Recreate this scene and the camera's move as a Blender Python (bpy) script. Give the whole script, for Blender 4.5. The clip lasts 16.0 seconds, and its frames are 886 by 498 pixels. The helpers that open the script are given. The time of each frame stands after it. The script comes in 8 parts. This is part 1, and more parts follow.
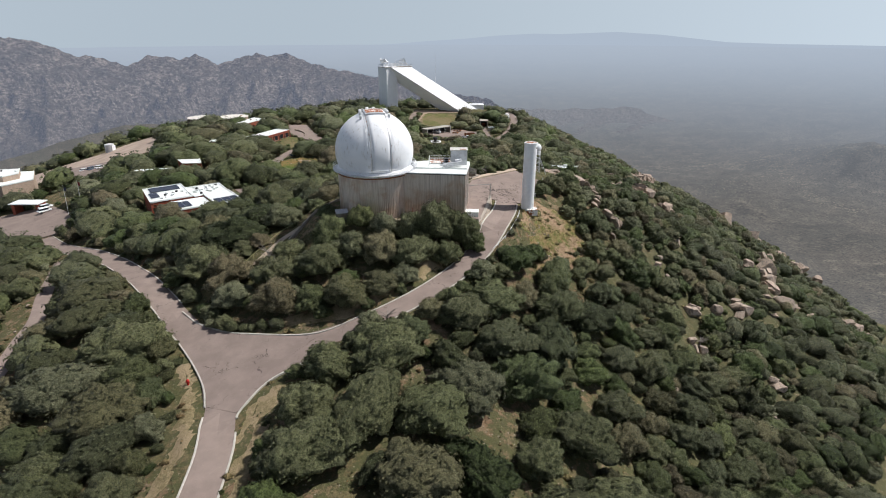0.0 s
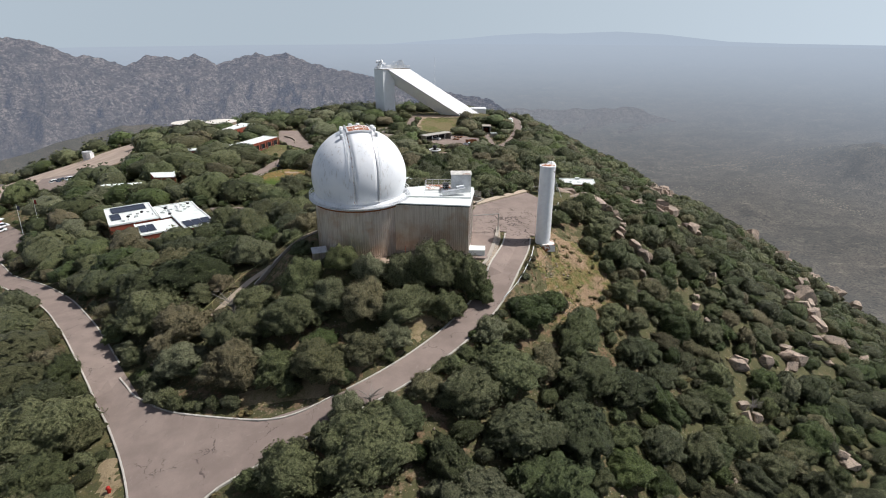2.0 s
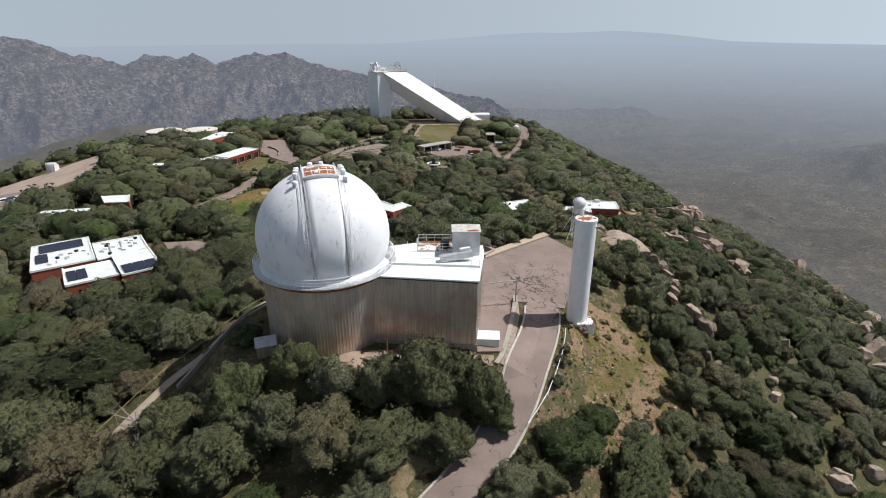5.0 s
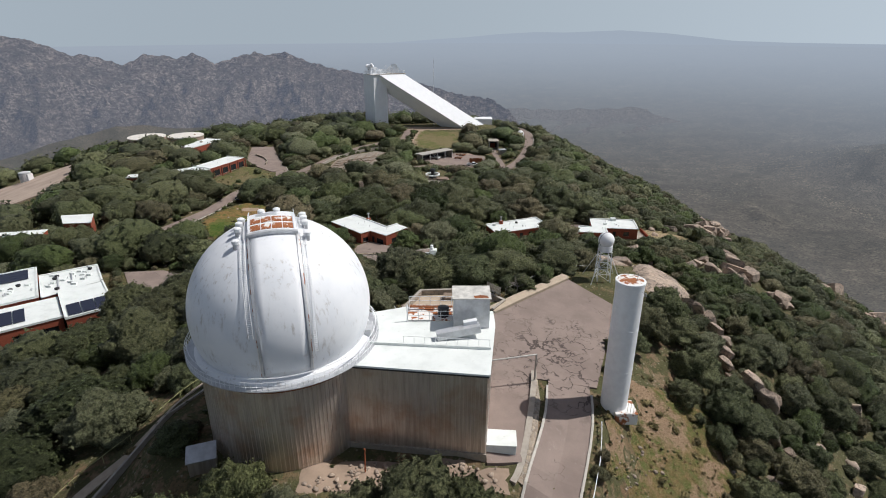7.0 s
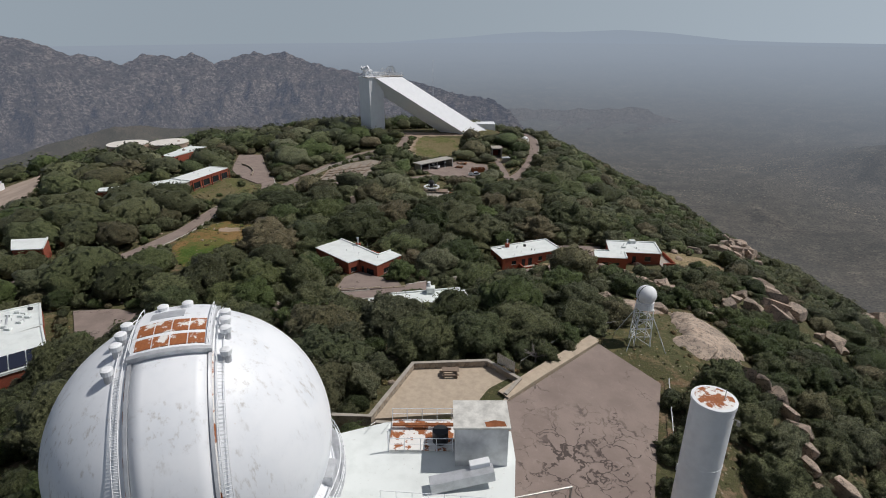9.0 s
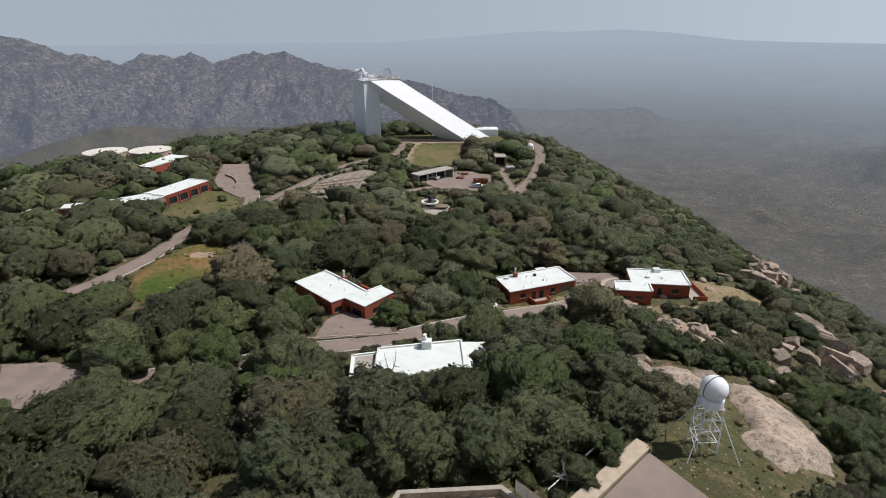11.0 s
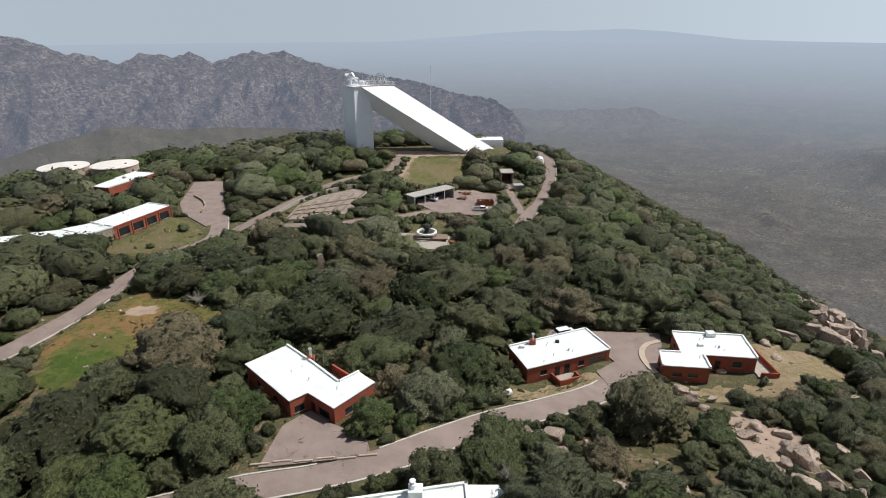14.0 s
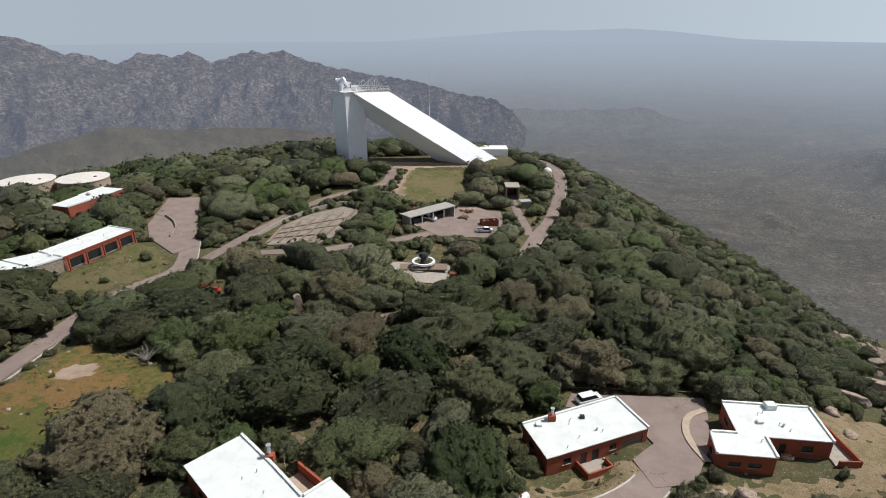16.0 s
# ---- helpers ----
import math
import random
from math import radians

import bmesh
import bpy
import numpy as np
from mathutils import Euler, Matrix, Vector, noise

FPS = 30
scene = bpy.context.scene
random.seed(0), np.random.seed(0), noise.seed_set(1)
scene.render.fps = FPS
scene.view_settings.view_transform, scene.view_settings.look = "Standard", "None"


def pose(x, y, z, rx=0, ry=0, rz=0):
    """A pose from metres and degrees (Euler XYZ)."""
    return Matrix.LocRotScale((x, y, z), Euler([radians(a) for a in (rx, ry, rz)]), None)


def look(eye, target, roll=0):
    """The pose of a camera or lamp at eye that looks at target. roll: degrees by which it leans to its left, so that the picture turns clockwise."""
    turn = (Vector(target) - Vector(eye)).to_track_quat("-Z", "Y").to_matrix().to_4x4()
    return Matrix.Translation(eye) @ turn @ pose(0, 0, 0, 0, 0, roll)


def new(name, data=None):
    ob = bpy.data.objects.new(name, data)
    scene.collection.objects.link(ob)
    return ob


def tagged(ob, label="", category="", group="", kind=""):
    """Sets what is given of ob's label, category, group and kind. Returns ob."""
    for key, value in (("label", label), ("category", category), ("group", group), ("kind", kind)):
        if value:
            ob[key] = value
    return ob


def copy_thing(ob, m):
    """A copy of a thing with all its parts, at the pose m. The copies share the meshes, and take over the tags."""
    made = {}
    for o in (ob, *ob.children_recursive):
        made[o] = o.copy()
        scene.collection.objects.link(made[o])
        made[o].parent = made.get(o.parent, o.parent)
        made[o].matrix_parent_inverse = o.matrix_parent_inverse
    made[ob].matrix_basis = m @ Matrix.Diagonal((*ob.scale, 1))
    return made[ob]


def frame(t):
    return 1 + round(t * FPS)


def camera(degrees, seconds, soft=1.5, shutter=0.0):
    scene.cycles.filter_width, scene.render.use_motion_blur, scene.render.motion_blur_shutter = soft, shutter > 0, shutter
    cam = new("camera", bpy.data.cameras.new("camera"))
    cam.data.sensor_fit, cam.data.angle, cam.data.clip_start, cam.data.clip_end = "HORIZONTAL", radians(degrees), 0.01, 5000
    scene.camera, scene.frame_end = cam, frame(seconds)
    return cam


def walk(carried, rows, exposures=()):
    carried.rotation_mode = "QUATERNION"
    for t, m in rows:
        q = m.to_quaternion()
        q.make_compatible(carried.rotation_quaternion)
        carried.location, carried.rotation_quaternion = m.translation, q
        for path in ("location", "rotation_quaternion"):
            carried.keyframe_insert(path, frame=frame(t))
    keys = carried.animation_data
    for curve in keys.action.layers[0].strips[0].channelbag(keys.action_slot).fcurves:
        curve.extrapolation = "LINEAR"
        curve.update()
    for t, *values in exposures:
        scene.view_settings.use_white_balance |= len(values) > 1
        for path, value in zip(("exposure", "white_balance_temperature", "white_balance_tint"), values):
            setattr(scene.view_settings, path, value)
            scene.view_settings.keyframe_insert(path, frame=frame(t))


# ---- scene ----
# a level flight along a mountain ridge: seconds, x, y, z, pitch, yaw
cam = camera(77.32, 16.0, 1.0)
ROWS = [
    (0, 0.00, 0.00, 45.00, -21.95, 0.00),
    (1, 0.12, 11.58, 44.96, -21.97, 0.02),
    (2, 0.25, 22.72, 44.92, -21.99, 0.04),
    (3, 0.36, 33.46, 44.89, -22.01, 0.06),
    (4, 0.47, 43.87, 44.86, -22.03, 0.08),
    (5, 0.58, 54.01, 44.85, -22.06, 0.10),
    (6, 0.69, 63.94, 44.83, -22.08, 0.12),
    (7, 0.79, 73.72, 44.82, -22.10, 0.14),
    (8, 0.90, 83.41, 44.82, -22.12, 0.16),
    (9, 1.00, 93.08, 44.82, -22.14, 0.18),
    (10, 1.11, 102.77, 44.82, -22.16, 0.20),
    (11, 1.21, 112.56, 44.83, -22.18, 0.22),
    (12, 1.32, 122.50, 44.84, -22.20, 0.24),
    (13, 1.43, 132.65, 44.86, -22.22, 0.26),
    (14, 1.54, 143.07, 44.88, -22.25, 0.28),
    (15, 1.66, 153.83, 44.91, -22.27, 0.30),
    (16, 1.78, 164.99, 44.94, -22.29, 0.32),
]
walk(cam, [(t, pose(x, y, z, 90 + pitch, 0, yaw)) for t, x, y, z, pitch, yaw in ROWS],
     [(0, 0.0), (3.5, -0.02), (5, -0.1), (7, -0.28), (8, -0.45), (9, -0.6), (10, -0.5), (11.5, -0.12), (12.5, 0.0), (14, -0.05), (16, -0.15)])

# ---------------------------------------------------------------- light
SUN_AZ, SUN_EL = radians(13), radians(56)      # azimuth from +x towards +y
world = bpy.data.worlds.new("world")
scene.world = world
world.use_nodes = True
wn, wl = world.node_tree.nodes, world.node_tree.links
sky = wn.new("ShaderNodeTexSky")
sky.sky_type = "NISHITA"
sky.sun_disc = False
sky.sun_elevation = SUN_EL
sky.sun_rotation = radians(90) - SUN_AZ
sky.altitude, sky.air_density, sky.dust_density, sky.ozone_density = 1800, 1.0, 1.6, 1.5
wtc, wsep, wmax, wcom = wn.new("ShaderNodeTexCoord"), wn.new("ShaderNodeSeparateXYZ"), wn.new("ShaderNodeMath"), wn.new("ShaderNodeCombineXYZ")
wmax.operation, wmax.inputs[1].default_value = "MAXIMUM", 0.10
wl.new(wtc.outputs["Generated"], wsep.inputs[0])
wl.new(wsep.outputs[0], wcom.inputs[0])
wl.new(wsep.outputs[1], wcom.inputs[1])
wl.new(wsep.outputs[2], wmax.inputs[0])
wl.new(wmax.outputs[0], wcom.inputs[2])
wl.new(wcom.outputs[0], sky.inputs[0])
pale = wn.new("ShaderNodeHueSaturation")      # summer haze takes the colour out of the blue
pale.inputs["Saturation"].default_value = 0.56
pale.inputs["Value"].default_value = 1.30
wl.new(sky.outputs[0], pale.inputs["Color"])
wl.new(pale.outputs[0], wn["Background"].inputs[0])
wn["Background"].inputs[1].default_value = 0.076
sun = new("sun", bpy.data.lights.new("sun", "SUN"))
sun.data.energy, sun.data.angle, sun.data.color = 5.0, radians(0.6), (1.0, 0.965, 0.925)
sun_way = Vector((math.cos(SUN_EL) * math.cos(SUN_AZ), math.cos(SUN_EL) * math.sin(SUN_AZ), math.sin(SUN_EL)))
sun.matrix_world = look(sun_way * 300, (0, 0, 0))


# ---------------------------------------------------------------- materials
class Nodes:
    """A short way to write node materials."""

    def __init__(self, name, rough=0.7, metal=0.0, spec=0.3):
        self.m = bpy.data.materials.new(name)
        self.m.use_nodes = True
        self.n, self.l = self.m.node_tree.nodes, self.m.node_tree.links
        self.b = self.n["Principled BSDF"]
        self.b.inputs["Roughness"].default_value = rough
        self.b.inputs["Metallic"].default_value = metal
        self.b.inputs["Specular IOR Level"].default_value = spec
        self.geo = self.n.new("ShaderNodeNewGeometry")
        self.tc = self.n.new("ShaderNodeTexCoord")

    def put(self, socket, value):
        if hasattr(value, "links"):
            self.l.new(value, socket)
        elif isinstance(value, tuple) and len(value) == 3 and socket.type == "RGBA":
            socket.default_value = (*value, 1)
        else:
            socket.default_value = value

    def noise(self, scale, detail=4, rough=0.6, at=None, stretch=None, distort=0.0):
        t = self.n.new("ShaderNodeTexNoise")
        t.inputs["Scale"].default_value, t.inputs["Detail"].default_value = scale, detail
        t.inputs["Roughness"].default_value, t.inputs["Distortion"].default_value = rough, distort
        src = at or self.geo.outputs["Position"]
        if stretch:
            mp = self.n.new("ShaderNodeMapping")
            mp.inputs["Scale"].default_value = stretch
            self.l.new(src, mp.inputs[0])
            src = mp.outputs[0]
        self.l.new(src, t.inputs["Vector"])
        return t.outputs["Fac"]

    def voronoi(self, scale, feature="F1", at=None, out="Distance"):
        t = self.n.new("ShaderNodeTexVoronoi")
        t.feature = feature
        t.inputs["Scale"].default_value = scale
        self.l.new(at or self.geo.outputs["Position"], t.inputs["Vector"])
        return t.outputs[out]

    def step(self, value, lo, hi, a=0.0, b=1.0):
        t = self.n.new("ShaderNodeMapRange")
        t.interpolation_type = "SMOOTHSTEP"
        for k, v in ((0, value), (1, lo), (2, hi), (3, a), (4, b)):
            self.put(t.inputs[k], v)
        return t.outputs[0]

    def mix(self, fac, a, b, how="MIX"):
        t = self.n.new("ShaderNodeMix")
        t.data_type, t.blend_type = "RGBA", how
        self.put(t.inputs[0], fac), self.put(t.inputs[6], a), self.put(t.inputs[7], b)
        return t.outputs[2]

    def math(self, how, a, b=0.0):
        t = self.n.new("ShaderNodeMath")
        t.operation = how
        self.put(t.inputs[0], a), self.put(t.inputs[1], b)
        return t.outputs[0]

    def attr(self, name):
        t = self.n.new("ShaderNodeAttribute")
        t.attribute_name = name
        return t.outputs["Fac"]

    def random(self):
        return self.n.new("ShaderNodeObjectInfo").outputs["Random"]

    def axis(self, k, at=None):
        t = self.n.new("ShaderNodeSeparateXYZ")
        self.l.new(at or self.geo.outputs["Position"], t.inputs[0])
        return t.outputs[k]

    def bump(self, height, strength=0.4, dist=0.05):
        t = self.n.new("ShaderNodeBump")
        t.inputs["Strength"].default_value, t.inputs["Distance"].default_value = strength, dist
        self.l.new(height, t.inputs["Height"])
        self.l.new(t.outputs[0], self.b.inputs["Normal"])

    def done(self, color, rough=None):
        self.put(self.b.inputs["Base Color"], color)
        if rough is not None:
            self.put(self.b.inputs["Roughness"], rough)
        return self.m


def simple(name, color, rough=0.7, metal=0.0, vary=0.25, scale=1.5, spec=0.3):
    """A surface of one colour with grain and stains at two scales."""
    k = Nodes(name, rough, metal, spec)
    big, small = k.noise(scale, 5), k.noise(scale * 14, 3)
    dark = tuple(c * (1 - vary) for c in color)
    c = k.mix(k.step(big, 0.3, 0.75), color, dark)
    c = k.mix(k.step(small, 0.45, 0.8, 0, 0.5), c, tuple(c_ * (1 - vary * 0.8) for c_ in color))
    k.bump(small, 0.15, 0.02)
    return k.done(c)


def m_ground():
    k = Nodes("mountain_soil", 0.95, spec=0.1)
    big, mid, fine = k.noise(0.035, 5, 0.6), k.noise(0.22, 6, 0.65), k.noise(2.6, 6, 0.75)
    c = k.mix(k.step(mid, 0.38, 0.62), (0.19, 0.12, 0.075), (0.24, 0.175, 0.115))
    c = k.mix(k.step(big, 0.42, 0.58, 0, 0.8), c, (0.125, 0.115, 0.052))
    c = k.mix(k.step(k.noise(0.6, 5, 0.7), 0.40, 0.52, 0, 0.9), c, (0.075, 0.082, 0.036))
    c = k.mix(k.math("MULTIPLY", k.step(k.axis(0), 34, 46), k.step(k.noise(0.35, 4, 0.7), 0.36, 0.56, 0.9, 0.35)), c, (0.095, 0.095, 0.05))
    c = k.mix(k.step(fine, 0.48, 0.62, 0, 0.75), c, (0.075, 0.068, 0.04))
    c = k.mix(k.step(k.noise(5.5, 3, 0.7), 0.60, 0.68, 0, 0.6), c, (0.27, 0.21, 0.135))
    c = k.mix(k.step(k.voronoi(1.3), 0.05, 0.22, 0.6, 0.0), c, (0.42, 0.36, 0.29))
    k.bump(k.math("ADD", mid, k.math("MULTIPLY", fine, 0.5)), 0.9, 0.5)
    return k.done(c)


def m_asphalt():
    k = Nodes("worn_asphalt", 0.9, spec=0.2)
    big, fine = k.noise(0.25, 5, 0.6), k.noise(18, 3)
    c = k.mix(k.step(big, 0.3, 0.7), (0.275, 0.218, 0.190), (0.215, 0.168, 0.147))
    c = k.mix(k.step(fine, 0.45, 0.8, 0, 0.5), c, (0.16, 0.13, 0.12))
    c = k.mix(k.step(k.noise(0.9, 6, 0.7, distort=1.5), 0.58, 0.7, 0, 0.45), c, (0.335, 0.28, 0.25))
    broken = k.n.new("ShaderNodeVectorMath")      # the worst of the frost damage, by the ramp to the summit lot
    broken.operation = "DISTANCE"
    k.l.new(k.geo.outputs["Position"], broken.inputs[0])
    broken.inputs[1].default_value = (16.5, 132.0, 5.0)
    worst = k.step(k.math("ADD", broken.outputs["Value"], k.math("MULTIPLY", k.noise(0.4, 4), 9)), 10.0, 16.5, 1, 0)
    wobble = k.n.new("ShaderNodeTexNoise")
    wobble.inputs["Scale"].default_value, wobble.inputs["Detail"].default_value = 0.7, 5
    k.l.new(k.geo.outputs["Position"], wobble.inputs["Vector"])
    shift = k.n.new("ShaderNodeVectorMath")
    shift.operation = "MULTIPLY_ADD"
    k.l.new(wobble.outputs["Color"], shift.inputs[0])
    shift.inputs[1].default_value = (4.5, 4.5, 0.0)
    k.l.new(k.geo.outputs["Position"], shift.inputs[2])
    wide, close = k.voronoi(0.16, "DISTANCE_TO_EDGE", shift.outputs[0]), k.voronoi(0.46, "DISTANCE_TO_EDGE", shift.outputs[0])
    line = k.math("MULTIPLY", k.step(close, 0.024, 0.06, 0.95, 0), k.math("MULTIPLY", worst, k.step(k.noise(0.5, 3), 0.38, 0.5)))
    some = k.math("MULTIPLY", k.step(wide, 0.003, 0.012, 0.8, 0), k.step(k.noise(0.13, 4), 0.50, 0.58))
    line = k.math("MAXIMUM", line, some)
    c = k.mix(line, c, (0.07, 0.055, 0.05))
    k.bump(fine, 0.2, 0.01)
    return k.done(c)


def m_leaves(name, hues):
    """Leaves whose hue goes tree by tree and whose lightness goes leaf by leaf; noise paints in grain, shaded gaps and
    highlights.
    """
    k = Nodes(name, 0.58, spec=0.22)
    tint = k.math("FRACT", k.math("ADD", k.attr("tint"), k.random()))
    ramp = k.n.new("ShaderNodeValToRGB")
    while len(ramp.color_ramp.elements) < len(hues):
        ramp.color_ramp.elements.new(0.5)
    for e, (p, c) in zip(ramp.color_ramp.elements, hues):
        e.position, e.color = p, (*c, 1)
    k.l.new(tint, ramp.inputs[0])
    leaf = k.geo.outputs["Random Per Island"]
    own = k.math("FRACT", k.math("MULTIPLY", tint, 7.31))
    c = k.mix(1.0, ramp.outputs[0], k.mix(leaf, (0.52, 0.53, 0.48), (1.28, 1.28, 1.22)), "MULTIPLY")
    c = k.mix(1.0, c, k.mix(own, (1.20, 1.20, 1.15), (1.78, 1.75, 1.66)), "MULTIPLY")
    c = k.mix(k.step(k.noise(0.55, 4), 0.5, 0.75, 0, 0.2), c, k.mix(leaf, (0.06, 0.06, 0.03), (0.13, 0.12, 0.07)))
    # leaf grain by noise, with shade between clumps and bright highlights painted into the colour
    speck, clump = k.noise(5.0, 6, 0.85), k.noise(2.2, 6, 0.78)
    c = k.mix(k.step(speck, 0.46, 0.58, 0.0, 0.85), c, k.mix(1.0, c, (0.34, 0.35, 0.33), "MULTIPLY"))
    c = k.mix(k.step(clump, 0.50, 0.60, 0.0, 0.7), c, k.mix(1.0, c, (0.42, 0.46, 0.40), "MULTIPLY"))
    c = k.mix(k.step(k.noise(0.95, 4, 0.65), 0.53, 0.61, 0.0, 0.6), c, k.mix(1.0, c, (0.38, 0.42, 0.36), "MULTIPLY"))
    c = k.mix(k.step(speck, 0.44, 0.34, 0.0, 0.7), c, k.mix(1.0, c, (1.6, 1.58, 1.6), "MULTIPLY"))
    k.bump(k.math("ADD", speck, k.math("MULTIPLY", clump, 1.6)), 1.0, 0.5)
    return k.done(c)


def m_rock():
    k = Nodes("granite", 0.88, spec=0.2)
    big, mid, fine = k.noise(0.3, 5), k.noise(1.6, 7, 0.72), k.noise(14, 4)
    c = k.mix(k.step(big, 0.35, 0.65), (0.47, 0.365, 0.285), (0.33, 0.265, 0.215))
    c = k.mix(k.step(mid, 0.47, 0.66, 0, 0.85), c, (0.17, 0.145, 0.125))
    c = k.mix(k.step(fine, 0.5, 0.8, 0, 0.4), c, (0.46, 0.39, 0.32))
    joint = k.math("ABSOLUTE", k.math("SUBTRACT", k.noise(0.7, 5, 0.6, distort=0.6), 0.5))
    c = k.mix(k.step(joint, 0.004, 0.016, 0.8, 0), c, (0.09, 0.075, 0.065))
    k.bump(k.math("ADD", mid, k.math("MULTIPLY", fine, 0.3)), 0.7, 0.15)
    return k.done(c)


def m_backdrop(name, near_a, near_b, pale, scale, hazes, washes=False, ledges=False):
    """Far land with haze painted on: its surface emits an air colour, in a share that goes by distance from the summit.
    """
    k = Nodes(name, 1.0, spec=0.0)
    big, mid, fine = k.noise(scale, 6, 0.6), k.noise(scale * 5, 7, 0.75), k.noise(scale * 34, 4, 0.75)
    c = k.mix(k.step(big, 0.38, 0.62), near_a, near_b)
    if ledges:                                                    # bare rock where the flank is steep, scrub on the benches
        rise = k.axis(2, k.geo.outputs["Normal"])
        ragged = k.math("ADD", rise, k.math("MULTIPLY", k.math("SUBTRACT", k.noise(scale * 3, 8, 0.72, stretch=(1, 1, 2.4)), 0.5), 1.5))
        rock = k.math("MULTIPLY", k.step(ragged, 0.55, 1.0, 1, 0.1), k.step(k.noise(scale * 7, 8, 0.8, stretch=(0.7, 0.7, 1.9)), 0.45, 0.58, 0.05, 1.0))
        low = k.step(k.math("ADD", k.axis(2), k.math("MULTIPLY", big, 120)), -520, -330, 0.12, 1.0)
        c = k.mix(k.math("MULTIPLY", rock, low), c, pale)
        c = k.mix(k.step(k.noise(scale * 4, 7, 0.7), 0.50, 0.62, 0, 0.75), c, tuple(v * 0.4 for v in near_a))
        k.bump(k.math("ADD", k.noise(scale * 9, 7, 0.75, stretch=(1, 1, 1.6)), k.math("MULTIPLY", k.noise(scale * 2.6, 6, 0.7), 2.4)), 1.0, 34.0)
    else:
        c = k.mix(k.step(mid, 0.47, 0.62, 0, 0.28), c, pale)
        patch = k.noise(scale * 1.9, 7, 0.68, stretch=(0.7, 1.3, 1), distort=0.4)
        c = k.mix(k.step(patch, 0.50, 0.60, 0, 0.5), c, tuple(v * 0.5 for v in near_a))
        c = k.mix(k.step(k.noise(scale * 2.7, 7, 0.7, stretch=(0.6, 1.5, 1)), 0.57, 0.65, 0, 0.4), c, pale)
        k.bump(k.math("ADD", mid, k.math("MULTIPLY", fine, 0.5)), 0.2 if washes else 0.45, 6.0)
    c = k.mix(k.step(fine, 0.49, 0.58, 0, 0.45 if ledges else 0.85), c, tuple(v * 0.35 for v in near_a))
    c = k.mix(k.step(k.noise(scale * 26, 4, 0.75), 0.58, 0.66, 0, 0.25 if ledges else 0.6), c, pale)
    k.put(k.b.inputs["Base Color"], c)
    # haze as emission of the land itself, mixed over its own colour
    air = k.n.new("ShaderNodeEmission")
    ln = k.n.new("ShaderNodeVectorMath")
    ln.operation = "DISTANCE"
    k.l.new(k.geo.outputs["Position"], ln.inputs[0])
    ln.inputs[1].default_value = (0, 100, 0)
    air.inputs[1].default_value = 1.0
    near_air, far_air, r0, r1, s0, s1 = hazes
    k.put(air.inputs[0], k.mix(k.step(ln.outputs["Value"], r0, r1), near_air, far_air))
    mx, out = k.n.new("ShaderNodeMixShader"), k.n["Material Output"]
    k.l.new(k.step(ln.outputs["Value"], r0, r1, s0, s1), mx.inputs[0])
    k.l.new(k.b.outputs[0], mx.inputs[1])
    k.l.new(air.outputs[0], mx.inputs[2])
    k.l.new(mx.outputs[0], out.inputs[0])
    return k.m


GROUND, ASPHALT, ROCK = m_ground(), m_asphalt(), m_rock()
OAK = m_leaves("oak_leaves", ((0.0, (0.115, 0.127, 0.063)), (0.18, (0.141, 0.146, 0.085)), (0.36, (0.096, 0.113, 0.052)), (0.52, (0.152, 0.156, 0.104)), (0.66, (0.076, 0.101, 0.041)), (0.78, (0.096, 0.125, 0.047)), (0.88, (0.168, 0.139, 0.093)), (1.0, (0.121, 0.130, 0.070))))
BARK = simple("bark", (0.16, 0.125, 0.095), 0.95, scale=6)
KERB = simple("kerb_concrete", (0.52, 0.49, 0.44), 0.9)
DIRT = simple("graded_dirt", (0.44, 0.345, 0.28), 0.95, vary=0.3, scale=0.12)
CONCRETE = simple("concrete", (0.40, 0.36, 0.31), 0.9)
YARDFLOOR = simple("worn_yard_gravel", (0.31, 0.265, 0.22), 0.95, vary=0.4, scale=0.5)
WHITE = simple("white_paint", (0.80, 0.81, 0.82), 0.45, vary=0.1)
DARK = simple("dark_metal", (0.03, 0.03, 0.032), 0.5)
STEEL = simple("galvanised_steel", (0.45, 0.44, 0.42), 0.42, 0.7)
RUST = simple("rusty_steel", (0.28, 0.10, 0.04), 0.85, vary=0.5, scale=3)
GLASS = Nodes("window_glass", 0.06, spec=0.6).done((0.02, 0.025, 0.03))
# haze put into the surfaces: air colours, distance limits, shares of glow
PLAIN_HAZE_GLOW = ((0.165, 0.180, 0.208), (0.43, 0.50, 0.60), 1900, 4750, 0.34, 0.95)
BACKLAND = m_backdrop("far_desert", (0.098, 0.090, 0.074), (0.128, 0.112, 0.090), (0.30, 0.262, 0.205), 0.0042, PLAIN_HAZE_GLOW, True)
WASH = m_backdrop("dry_wash_sand", (0.34, 0.29, 0.20), (0.42, 0.36, 0.25), (0.52, 0.45, 0.34), 0.02, PLAIN_HAZE_GLOW, True)
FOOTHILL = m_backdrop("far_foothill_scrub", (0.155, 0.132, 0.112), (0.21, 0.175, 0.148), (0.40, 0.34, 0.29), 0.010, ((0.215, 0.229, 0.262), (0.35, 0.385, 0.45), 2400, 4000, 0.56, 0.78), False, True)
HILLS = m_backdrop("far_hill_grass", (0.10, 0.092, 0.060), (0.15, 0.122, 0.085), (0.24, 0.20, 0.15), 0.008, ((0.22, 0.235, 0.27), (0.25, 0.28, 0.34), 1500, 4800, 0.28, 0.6))
